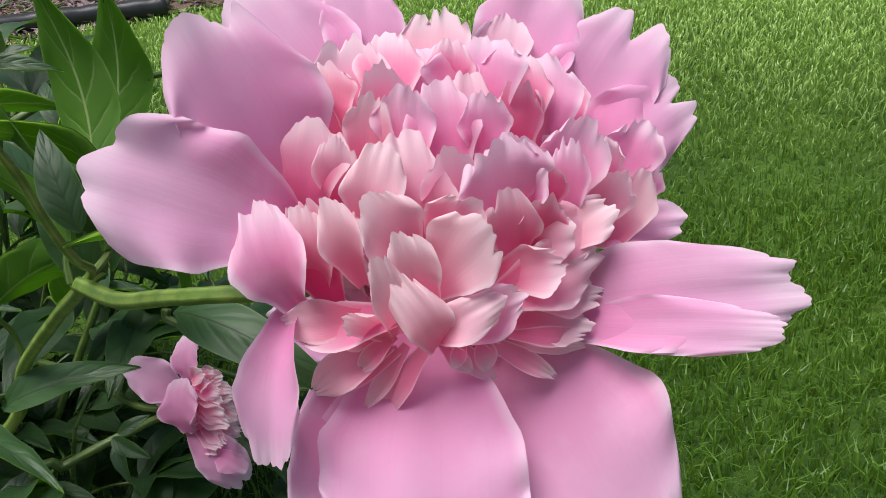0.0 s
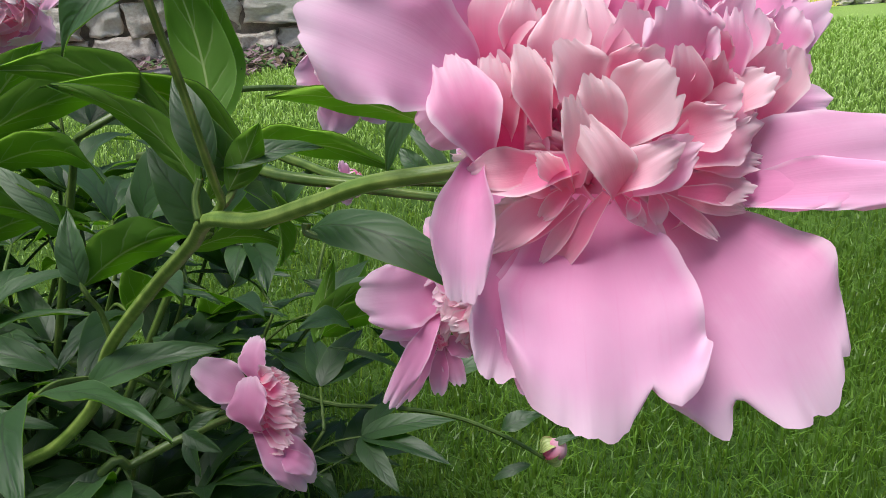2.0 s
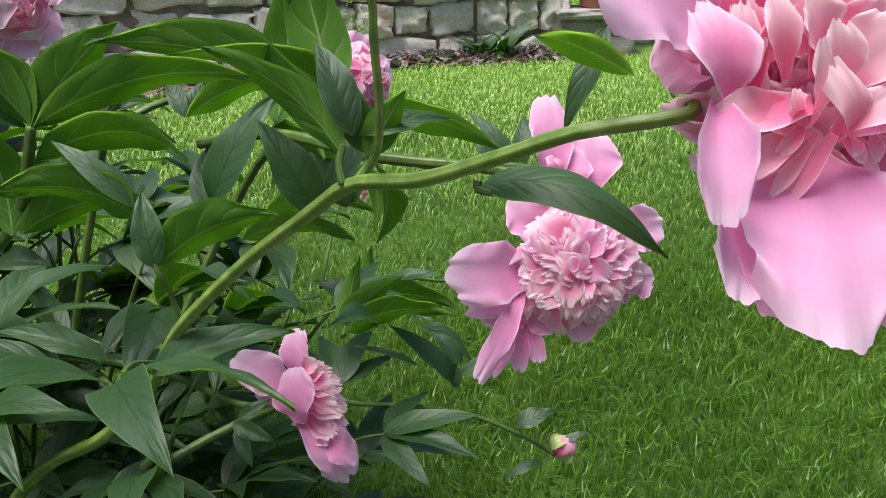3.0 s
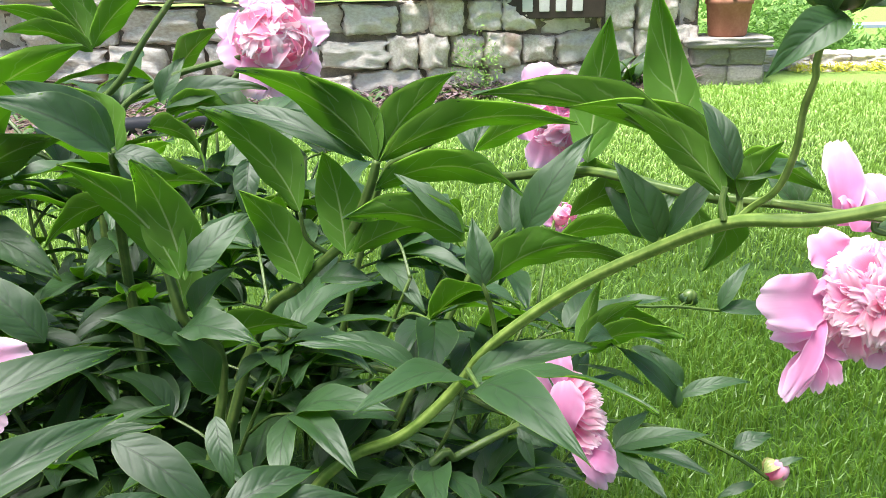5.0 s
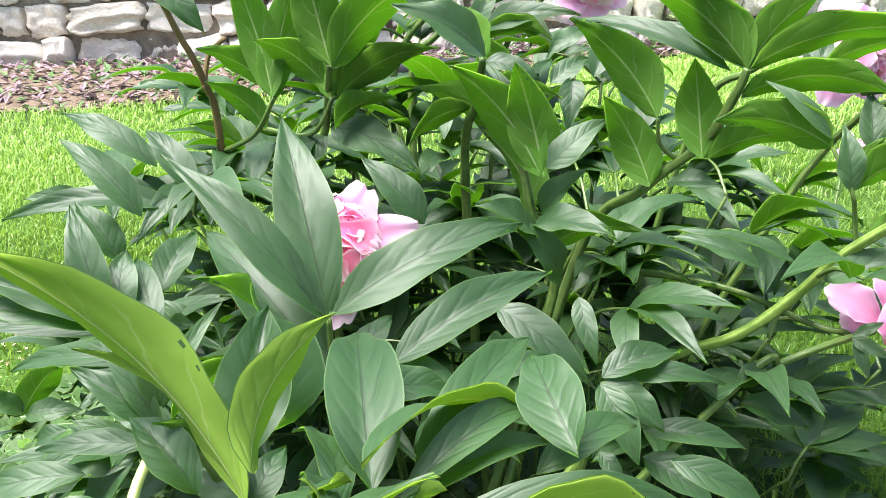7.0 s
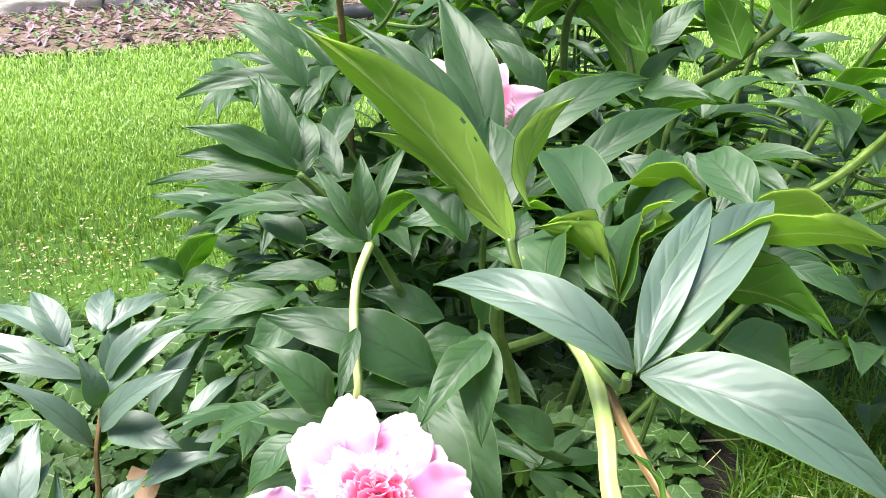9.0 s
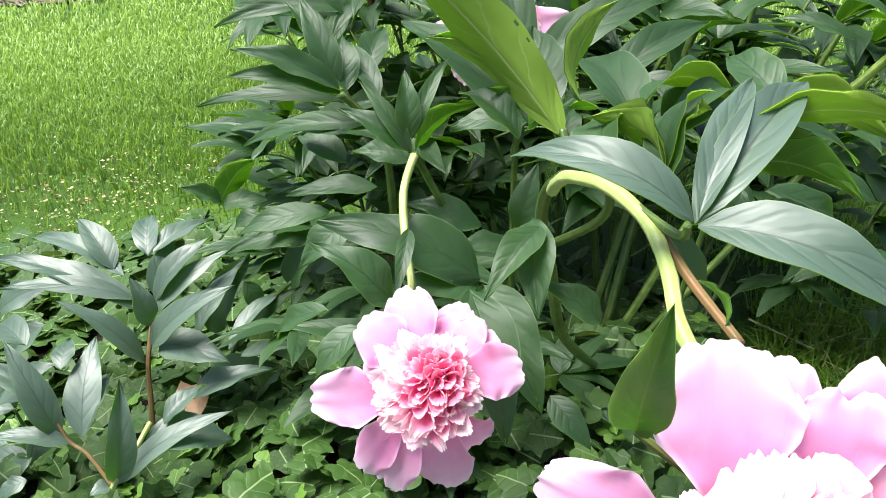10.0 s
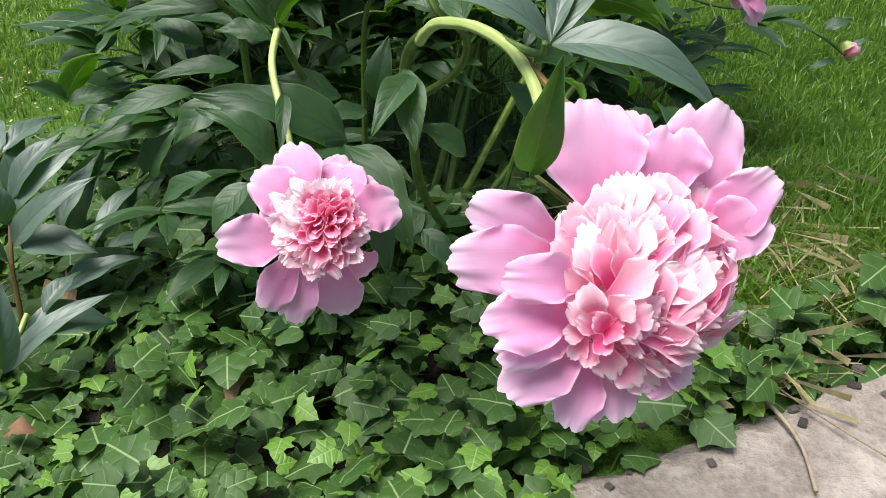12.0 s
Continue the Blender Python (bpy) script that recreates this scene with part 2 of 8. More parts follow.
M_DIGIT = plain("sign_bar_white", (0.62, 0.60, 0.56), (0.75, 0.73, 0.69), 30.0, 0.5, 0.2, 0.001)
M_CONCRETE = plain("paver_concrete", (0.17, 0.14, 0.115), (0.42, 0.365, 0.315), 16.0, 0.9, 1.0, 0.008, 9.0)
M_LITTER = plain("dead_leaf", (0.20, 0.11, 0.06), (0.36, 0.23, 0.14), 40.0, 0.75, 0.7, 0.002, 6.0, 0.3, 0.0, 0.15)
M_STRAW = plain("dry_grass", (0.34, 0.29, 0.14), (0.55, 0.48, 0.28), 40.0, 0.7, 0.3, 0.001, 6.0, 0.3, 0.0, 0.2)
M_TWIG = plain("twig_bark", (0.16, 0.11, 0.07), (0.34, 0.27, 0.19), 60.0, 0.85, 0.6, 0.001)
M_MULCH = plain("bed_groundcover", (0.18, 0.12, 0.13), (0.42, 0.31, 0.34), 30.0, 0.9, 0.8, 0.01, 6.0, 0.3, 0.0, 0.1)
M_WEED = plain("bed_weed", (0.06, 0.13, 0.035), (0.16, 0.26, 0.08), 30.0, 0.6, 0.4, 0.002, 6.0, 0.4, 0.0, 0.25)
M_HEDGE = plain("garden_foliage", (0.10, 0.24, 0.04), (0.36, 0.58, 0.15), 9.0, 0.55, 0.3, 0.004, 6.0, 0.4, 0.0, 0.3)
M_YELLOW = plain("yellow_flower", (0.62, 0.55, 0.04), (0.75, 0.72, 0.12), 30.0, 0.6, 0.3, 0.002, 6.0, 0.3, 0.0, 0.3)
M_BLACKPIPE = plain("black_pipe", (0.012, 0.012, 0.014), (0.03, 0.03, 0.034), 30.0, 0.35, 0.2, 0.001)
M_CARPAINT = plain("pale_blue_paint", (0.42, 0.50, 0.60), (0.50, 0.57, 0.66), 4.0, 0.25, 0.05, 0.001)
M_CARGLASS = plain("dark_glass", (0.02, 0.025, 0.03), (0.03, 0.035, 0.045), 4.0, 0.08, 0.02, 0.001)
M_RUBBER = plain("tyre_rubber", (0.012, 0.012, 0.012), (0.025, 0.025, 0.025), 20.0, 0.8, 0.3, 0.001)


# ---- building tools ----
def mesh_of(name, verts, faces, uvs=None, smooth=True):
    me = bpy.data.meshes.new(name)
    me.from_pydata(verts, [], faces)
    if uvs is not None:
        layer = me.uv_layers.new(name="UVMap")
        loops = np.empty(len(me.loops), np.int32)
        me.loops.foreach_get("vertex_index", loops)
        layer.data.foreach_set("uv", np.asarray(uvs, np.float32)[loops].ravel())
    me.polygons.foreach_set("use_smooth", [smooth] * len(me.polygons))
    me.update()
    return me


def standing(ob):
    """Where an object stands in the world, by its own place and those above it."""
    m = Matrix.Translation(ob.location) @ ob.rotation_euler.to_matrix().to_4x4()
    return standing(ob.parent) @ m if ob.parent else m


def part_of(name, me, mat, parent=None, at=(0, 0, 0), label=""):
    """One mesh object under a thing or a part, placed in the world by its parent's own place."""
    if not me.materials:
        me.materials.append(mat)
    ob = new(name, me)
    m = Matrix.Translation(at) if not isinstance(at, Matrix) else at
    if parent:
        ob.parent = parent
        m = standing(parent).inverted() @ m
    ob.matrix_basis = m
    return tagged(ob, label)


def profile(kind, s):
    if kind == "leaf":
        return (math.sin(math.pi * s ** 0.80) ** 0.85) * (1 - 0.25 * s) + 0.02 * (1 - s)
    if kind == "guard":
        return min(1.0, 0.28 + 1.45 * s) * (1 - 0.06 * max(0.0, (s - 0.6) / 0.4) ** 2)
    if kind == "tongue":
        return min(1.0, 0.26 + 1.05 * s) * (1 - 0.18 * max(0.0, (s - 0.75) / 0.25) ** 2)
    if kind == "sliver":
        return min(1.0, 0.45 + 1.2 * s) * (1 - max(0.0, (s - 0.55) / 0.45) ** 2 * 0.75)
    return (1 - s) ** 0.6


def blade(length, width, kind, bow=0.1, cup=0.1, fold=0.0, wave=0.02, jag=0.0, nu=10, nv=6, seed=0, sway=0.0, curl=0.0, teeth=0.0, crinkle=0.0, notch=None):
    """A thin leaf or petal: base at the origin, tip along +y, its face towards +z."""
    rnd = random.Random(seed)
    ph = [rnd.uniform(0, 6.28) for _ in range(12)]
    many = rnd.uniform(3.0, 6.0)
    verts, uvs, faces = [], [], []
    torn = rnd.choice((0.0, 0.04, 0.08, 0.14)) if kind == "guard" else 0.0
    torn = torn if notch is None else notch
    off = 0.45 * math.sin(ph[7])
    cuts = [(rnd.uniform(-0.85, 0.85), rnd.uniform(0.02, 0.11), rnd.uniform(0.06, 0.16)) for _ in range(rnd.randint(1, 4))] if kind == "tongue" else []
    for i in range(nu + 1):
        s = 1 - (1 - i / nu) ** (1.0 if kind == "leaf" else 1.7)
        w = max(profile(kind, s), 0.004) * width / 2
        for j in range(nv + 1):
            v = 2 * j / nv - 1
            edge = abs(v) ** 2
            reach = 1.0
            top = max(0.0, (s - 0.6) / 0.4)
            if jag:
                reach += top * jag * (math.sin(7 * v + ph[0]) * 0.5 + math.sin(15 * v + ph[1]) * 0.5)
            for cut, depth, thin in cuts:
                reach -= top ** 3 * depth * max(0.0, 1 - abs(v - cut) / thin)
            if teeth:
                reach -= top ** 2 * teeth * (1 - abs(math.sin(many * v + ph[8]))) ** 3
                reach -= top ** 2 * teeth * 0.35 * (1 - abs(math.sin(3.1 * many * v + ph[9]))) ** 2
            reach -= torn * s ** 6 * max(0.0, 1 - abs(v - off) * 4.0)
            if kind == "guard":
                reach -= 0.30 * s ** 1.4 * abs(v) ** (3.3 + 0.6 * math.sin(ph[10] + (2 if v < 0 else 0)))
            elif kind == "tongue":
                reach -= 0.24 * s ** 1.4 * abs(v) ** 2.5
            y = s * length * reach
            swell = 1 + 0.10 * math.sin(5 * s + ph[2] + (1.7 if v < 0 else 0)) * min(1.0, wave * 12)
            x = v * w * swell + sway * length * (s * s)
            z = bow * length * 4 * s * (1 - s) - bow * length * 0.8 * s * s
            z += cup * w * v * v + fold * w * abs(v)
            z += wave * width * edge * (math.sin(9 * s + ph[3] + (0 if v < 0 else 2.1)) + 0.6 * math.sin(19 * s + ph[4] + v))
            z += wave * width * 0.6 * s * (math.sin(4.5 * v + ph[5]) * s + 0.5 * math.sin(9 * v + ph[6]) * s)
            if crinkle:
                rim = max(edge * s, top) ** 2
                z += crinkle * width * rim * (math.sin((many + 1) * v + 6 * s + ph[9]) + 0.7 * math.sin(3.3 * many * v - 9 * s + ph[10]) * math.sin(2.3 * v + ph[11]))
                x += crinkle * width * 0.5 * rim * math.sin(13 * s + 7 * v + ph[11])
            z += curl * length * max(0.0, s - 0.50) ** 2 * 2.2
            verts.append((x, y, z))
            uvs.append((j / nv, s))
    for i in range(nu):
        for j in range(nv):
            a = i * (nv + 1) + j
            faces.append((a, a + 1, a + nv + 2, a + nv + 1))
    return verts, faces, uvs


def facing(base, tip, normal):
    """The turn that lays +y from base to tip and +z as near to normal as it goes."""
    y = (Vector(tip) - Vector(base)).normalized()
    z = Vector(normal)
    z = (z - y * z.dot(y)).normalized()
    x = y.cross(z)
    return Matrix.Translation(base) @ Matrix((x, y, z)).transposed().to_4x4()


def shoot(at, label):
    ob = new("peony_stem")
    ob.location = at
    return tagged(ob, label, "peony stem", "peony stems of the bush")


COUNT = [0]


def leaf_mesh(length, width, bow, fold, wave, seed, sway, nu=14, nv=8, under=None, over=None):
    """A leaflet with its glossy upper side and its paler underside, half a millimetre apart."""
    verts, faces, uvs = blade(length, width, "leaf", bow, 0.0, fold, wave, 0, nu, nv, seed, sway)
    n = len(verts)
    me = mesh_of("leaf", verts + [(x, y, z - 0.0005) for x, y, z in verts], faces + [tuple(n + i for i in f[::-1]) for f in faces], uvs + uvs)
    me.materials.append(over or M_LEAF)
    me.materials.append(under or M_UNDER)
    me.polygons.foreach_set("material_index", [0] * len(faces) + [1] * len(faces))
    return me


def leaf(stem, base, tip, width, normal, bow=0.1, fold=None, under=None, over=None):
    COUNT[0] += 1
    rnd = random.Random(COUNT[0])
    length = (Vector(tip) - Vector(base)).length
    me = leaf_mesh(length, width, bow, rnd.uniform(0.12, 0.48) if fold is None else fold, rnd.uniform(0.03, 0.07), COUNT[0], rnd.uniform(-0.08, 0.08), under=under, over=over)
    return part_of("leaf", me, M_LEAF, stem, facing(base, tip, normal))


def tube(points, r0, r1, sides=8, steps=5, lumps=0.06, seed=0):
    """A smooth tapered stem through the points, with closed ends."""
    rnd = random.Random(seed)
    ps = [Vector(p) for p in points]
    line = []
    for k in range(len(ps) - 1):
        a, b, c, d = ps[max(k - 1, 0)], ps[k], ps[k + 1], ps[min(k + 2, len(ps) - 1)]
        for q in range(steps):
            t = q / steps
            line.append(0.5 * (2 * b + (c - a) * t + (2 * a - 5 * b + 4 * c - d) * t * t + (3 * b - a - 3 * c + d) * t ** 3))
    line.append(ps[-1])
    verts, uvs, faces = [], [], []
    side = Vector((0.3, 0.2, 1)).cross(line[1] - line[0]).normalized()
    for i, p in enumerate(line):
        ahead = (line[min(i + 1, len(line) - 1)] - line[max(i - 1, 0)]).normalized()
        side = (side - ahead * side.dot(ahead)).normalized()
        over = ahead.cross(side)
        r = (r0 + (r1 - r0) * i / (len(line) - 1)) * (1 + rnd.uniform(-lumps, lumps))
        for j in range(sides):
            a = 2 * math.pi * j / sides
            verts.append(p + (side * math.cos(a) + over * math.sin(a)) * r)
            uvs.append((j / sides, i * 0.1))
    for i in range(len(line) - 1):
        for j in range(sides):
            a, b = i * sides + j, i * sides + (j + 1) % sides
            faces.append((a, b, b + sides, a + sides))
    faces += [tuple(range(sides))[::-1], tuple(range(len(verts) - sides, len(verts)))]
    return [tuple(v) for v in verts], faces, uvs


def stalk(stem, points, r0, r1, mat=None):
    COUNT[0] += 1
    base = Vector(points[0])
    me = mesh_of("stalk", *tube([Vector(p) - base for p in points], r0, r1, 9, 6, 0.05, COUNT[0]))
    return part_of("stalk", me, mat or M_STEM, stem, base)


def bud(stem, at, axis, radius, mat, husk=None):
    """A tight round bud: a lobed ball in its sepals."""
    rows, cols = 10, 14
    verts, faces, uvs = [], [], []
    for i in range(rows + 1):
        th = math.pi * i / rows
        for j in range(cols):
            a = 2 * math.pi * j / cols
            r = radius * math.sin(th) * (1 + 0.05 * math.sin(3 * a + 3 * th))
            verts.append((r * math.cos(a), -radius * 1.1 * math.cos(th), r * math.sin(a)))
            uvs.append((j / cols, i / rows))
    for i in range(rows):
        for j in range(cols):
            a, b = i * cols + j, i * cols + (j + 1) % cols
            faces.append((a, b, b + cols, a + cols))
    m = facing(at, Vector(at) + Vector(axis), (0.3, -1, 0.2))
    ob = part_of("bud", mesh_of("bud", verts, faces, uvs), mat, stem, m, "tight round flower bud")
    for k in range(4):
        me = mesh_of("sepal", *blade(radius * 2.0, radius * 1.5, "leaf", 0.30, 0.3, 0, 0.02, 0, 6, 4, k))
        turn = m @ Matrix.Rotation(k * 1.57 + 0.4, 4, "Y") @ Matrix.Translation((0, -radius * 1.15, radius * 0.55))
        part_of("sepal", me, husk or M_LEAF, ob, turn)
    return ob


INNER = []
for k in range(18):
    rnd = random.Random(100 + k)
    ruffled = k % 3 == 0
    INNER.append(mesh_of("inner_petal", *blade(1.0, rnd.uniform(0.55, 0.85), "tongue", rnd.uniform(0.02, 0.10), rnd.uniform(0.10, 0.45), 0, rnd.uniform(0.02, 0.05), rnd.uniform(0.02, 0.05), 14, 20, 200 + k, rnd.uniform(-0.14, 0.14), rnd.uniform(-0.40, 0.10), rnd.uniform(0.04, 0.10), 0.06 if ruffled else 0.025)))
    INNER[-1].materials.append(M_INNER)
LILAC = [me.copy() for me in INNER]
for me in LILAC:
    me.materials.clear()
    me.materials.append(M_LILAC)
PALE = [me.copy() for me in INNER]
for k, me in enumerate(PALE):
    me.materials.clear()
    me.materials.append(M_WHITE if k % 2 else M_PALE)
ROSE = []
for k in range(5):
    rnd = random.Random(160 + k)
    ROSE.append(mesh_of("inner_petal", *blade(1.0, rnd.uniform(0.6, 0.8), "tongue", 0.10, rnd.uniform(0.5, 0.9), 0, 0.05, 0.03, 12, 14, 260 + k, rnd.uniform(-0.1, 0.1), rnd.uniform(0.1, 0.5), 0.10, 0.04)))
    ROSE[-1].materials.append(M_ROSE)


def flower(stem, at, axis, radius, height, count, seed, shift=(0, 0), lean=0.62, heart=0.0, lilac=0.2, label="", pale=0.0):
    """A bomb peony: petals that overlap in ruffles over a dome and lean away from their common foot, which lies shift off the middle. heart: how far a deeper rosette reaches round the foot."""
    rnd = random.Random(seed)
    m = facing(at, Vector(at) + Vector(axis), (0, 0, 1)) @ Matrix.Rotation(radians(-90), 4, "X")
    core = bmesh.new()
    bmesh.ops.create_icosphere(core, subdivisions=3, radius=1.0)
    for v in core.verts:
        v.co = Vector((v.co.x * radius * 0.56, v.co.y * radius * 0.56, v.co.z * height * 0.50 - height * 0.05))
    me = bpy.data.meshes.new("flower")
    core.to_mesh(me)
    core.free()
    me.polygons.foreach_set("use_smooth", [True] * len(me.polygons))
    head = part_of("flower", me, M_ROSE, stem, Matrix.Translation(at), label or "full pink double bloom with a dense ruffled centre")
    me.transform(m.to_quaternion().to_matrix().to_4x4())
    golden = 2.39996
    foot = Vector((shift[0] / radius, shift[1] / radius, 0))
    for i in range(count):
        f = (i + 0.5) / count
        th = 0.05 + 1.46 * f ** 0.56 + rnd.uniform(-0.10, 0.10)
        ph = i * golden + rnd.uniform(-0.3, 0.3)
        grow = rnd.uniform(0.80, 1.08)
        rad = Vector((math.cos(ph) * math.sin(th), math.sin(ph) * math.sin(th), math.cos(th)))
        tip = Vector((rad.x * radius, rad.y * radius, rad.z * height)) * grow
        away = Vector((rad.x, rad.y, 0)) - foot
        gap = away.length
        away = away.normalized() if gap > 0.02 else Vector((1, 0, 0))
        away = Matrix.Rotation(rnd.uniform(-0.45, 0.45), 3, "Z") @ away
        tangent = away - rad * away.dot(rad)
        if tangent.length < 0.15:
            tangent = tangent - Vector((0, 0, 0.6))
        tangent.normalize()
        g = (tangent * lean + rad * (1.0 - lean) * rnd.uniform(0.7, 1.4)).normalized()
        length = radius * rnd.uniform(0.55, 0.95) * min(1.0, 0.42 + 0.75 * gap)
        n = (rad - g * rad.dot(g)).normalized()
        n = Matrix.Rotation(rnd.uniform(-0.30, 0.30), 3, g) @ n
        base = tip - g * length
        wide = length * rnd.uniform(0.60, 1.0)
        place = m @ facing(base, tip, n) @ Matrix.Diagonal((wide, length, wide * rnd.uniform(0.7, 1.1), 1))
        rosy = gap < heart
        share = PALE if rnd.random() < pale else LILAC if rnd.random() < lilac else INNER
        part_of("petal", ROSE[rnd.randrange(5)] if rosy else share[rnd.randrange(18)], None, head, place)
    return head


TONES = {"pink": M_INNER, "pale": M_PALE, "white": M_WHITE, "lilac": M_LILAC, "rose": M_ROSE}


def petal(head, base, tip, width, normal, tone, bow=0.06, cup=0.3, ruffle=0.03, kind="tongue"):
    """One petal of a bloom's ruffled middle, with a toothed and crinkled rim."""
    COUNT[0] += 1
    rnd = random.Random(COUNT[0])
    length = (Vector(tip) - Vector(base)).length
    bow, cup, ruffle = bow * rnd.uniform(-0.4, 1.3), cup * rnd.uniform(0.5, 1.4), ruffle * rnd.uniform(0.3, 0.8)
    width *= 1.12 if kind == "tongue" else 1.0
    normal = Vector(normal) + Vector([rnd.uniform(-0.22, 0.22) for _ in range(3)])
    me = mesh_of("petal", *blade(length, width, kind, bow, cup, 0, 0.03 + 0.5 * ruffle, 0.035, 16, 30, COUNT[0], rnd.uniform(-0.10, 0.10), rnd.uniform(-0.25, 0.15), rnd.uniform(0.02, 0.07), ruffle))
    return part_of("petal", me, TONES[tone], head, facing(base, tip, normal))


def guard(head, base, tip, width, normal, bow=0.08, cup=0.12, notch=None):
    COUNT[0] += 1
    length = (Vector(tip) - Vector(base)).length
    me = mesh_of("guard_petal", *blade(length, width, "guard", bow, cup, 0, 0.055, 0.016, 22, 36, COUNT[0], 0, 0.0, 0.032, 0.014, notch))
    return part_of("guard_petal", me, M_GUARD, head, facing(base, tip, normal))


def rosette(head, at, ahead, side, up):
    """Rings of small petals round a deep pink heart that sits off the middle, towards the upper side; ahead points into the bloom."""
    rnd = random.Random(61)
    at, ahead, side, up = Vector(at), Vector(ahead), Vector(side), Vector(up)
    for count, r0, r1, wide, tone, deep, lift, right, high in ((30, 0.016, 0.0325, 0.012, "white", 0.013, -0.002, 0.0, 0.0), (26, 0.013, 0.028, 0.011, "pale", 0.010, 0.001, 0.001, 0.0005), (22, 0.012, 0.0245, 0.010, "pink", 0.008, 0.004, 0.003, 0.001), (20, 0.011, 0.0205, 0.010, "rose", 0.006, 0.007, 0.006, 0.004), (14, 0.008, 0.0155, 0.011, "rose", 0.004, 0.010, 0.007, 0.005), (9, 0.005, 0.0105, 0.009, "rose", 0.003, 0.012, 0.008, 0.005), (5, 0.001, 0.006, 0.007, "rose", 0.002, 0.012, 0.008, 0.005)):
        for k in range(count):
            a = 2 * math.pi * (k + rnd.uniform(-0.6, 0.6)) / count
            out = side * math.cos(a) + up * math.sin(a)
            middle = at + side * right + up * high
            grow = rnd.uniform(0.78, 1.16)
            # Upper left petals white: the light burnt out there put into the colour
            pale = "rose" if tone == "rose" else "white" if math.cos(a - 2.4) > 0.3 else "pink" if math.cos(a + 0.6) > 0.2 else "pale"
            petal(head, middle + out * r0 + ahead * deep, middle + out * r1 * grow - ahead * (lift + rnd.uniform(-0.001, 0.001)), wide * rnd.uniform(0.8, 1.2), -ahead + out * 0.15 + side * rnd.uniform(-0.5, 0.5) + up * rnd.uniform(-0.5, 0.5), pale, 0.10, rnd.uniform(0.3, 0.7), 0.04)


def guards_round(head, at, axis, radius, count, seed, length=1.35, lift=-0.25):
    """A ring of guard petals behind the dome."""
    rnd = random.Random(seed)
    m = facing(at, Vector(at) + Vector(axis), (0, 0, 1)) @ Matrix.Rotation(radians(-90), 4, "X")
    for k in range(count):
        a = 2 * math.pi * k / count + rnd.uniform(-0.3, 0.3)
        out = Vector((math.cos(a), math.sin(a), 0))
        reach = radius * length * rnd.uniform(0.85, 1.2)
        b = m @ (out * radius * 0.25 + Vector((0, 0, -radius * 0.5)))
        t = m @ (out * (radius * 0.25 + reach) + Vector((0, 0, radius * rnd.uniform(lift - 0.25, lift + 0.25))))
        n = m.to_3x3() @ (Vector((0, 0, 1)) - out * 0.2)
        guard(head, b, t, radius * rnd.uniform(0.85, 1.25), n, 0.10, 0.2)


# ---- ground and setting ----
def ground_height(x, y):
    return 0.02 * min(max(y - 0.3, 0.0), 6.0) - 0.145 * min(max(y - 7.0, 0.0), 18.0)


def ground():
    xs = sorted({-160, -60, -20, -9, 8, 20, 60, 160} | {round(-7 + 0.35 * k, 3) for k in range(40)})
    ys = sorted({-160, -60, -20, -6, 12, 20, 25, 32, 60, 160} | {round(-3 + 0.35 * k, 3) for k in range(36)})
    verts = [(x, y, ground_height(x, y) + (0.004 * noise.noise((x * 2, y * 2, 0)) if abs(x) < 8 and abs(y) < 9 else 0)) for y in ys for x in xs]
    w = len(xs)
    faces = [(j * w + i, j * w + i + 1, (j + 1) * w + i + 1, (j + 1) * w + i) for j in range(len(ys) - 1) for i in range(w - 1)]
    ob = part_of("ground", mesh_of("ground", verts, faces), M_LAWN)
    return tagged(ob, "green lawn ground that runs back to a stone wall", "lawn", kind="structure")


ground()


def lumpy_box(seed, rough=0.15, cuts=5, grain=0.0):
    """A quarried stone block of unit size, its corners worn and its faces uneven."""
    rnd = random.Random(seed)
    bm = bmesh.new()
    bmesh.ops.create_cube(bm, size=1.0)
    bmesh.ops.subdivide_edges(bm, edges=bm.edges[:], cuts=cuts, use_grid_fill=True)
    shift = Vector((seed * 3.7, seed * 1.3, 0))
    for v in bm.verts:
        c = v.co
        r = max(abs(c.x), abs(c.y), abs(c.z)) * 2
        round_off = Vector((c.x, c.y, c.z)) * (1 - 0.10 * max(0.0, c.length / 0.5 - 1.05))
        v.co = round_off + Vector((noise.noise(c * 3.1 + shift), noise.noise(c * 3.1 + shift + Vector((9, 0, 0))), noise.noise(c * 3.1 + shift + Vector((0, 9, 0))))) * rough * r
        v.co += v.co.normalized() * grain * (noise.noise(c * 9.0 + shift) + 0.6 * noise.noise(c * 19.0 + shift))
    me = bpy.data.meshes.new("stone")
    bm.to_mesh(me)
    bm.free()
    me.polygons.foreach_set("use_smooth", [True] * len(me.polygons))
    return me


STONES = [lumpy_box(k, 0.11, 9, 0.055) for k in range(8)]
BLOCKS = [lumpy_box(20 + k, 0.04, 7, 0.02) for k in range(5)]
for me in STONES + BLOCKS:
    me.materials.append(M_STONE)


def box(name, size, at, mat, parent=None, turn=0.0, bevel=0.004, label=""):
    bm = bmesh.new()
    bmesh.ops.create_cube(bm, size=1.0)
    bmesh.ops.scale(bm, vec=size, verts=bm.verts)
    if bevel:
        bmesh.ops.bevel(bm, geom=bm.edges[:], offset=bevel, segments=2, affect="EDGES")
    me = bpy.data.meshes.new(name)
    bm.to_mesh(me)
    bm.free()
    return part_of(name, me, mat, parent, Matrix.Translation(at) @ Matrix.Rotation(turn, 4, "Z"), label)


# The dry stone wall runs at a slant to the lawn.
WALL_LEFT, WALL_RIGHT, WALL_TOP = -5.6, 0.78, 0.50


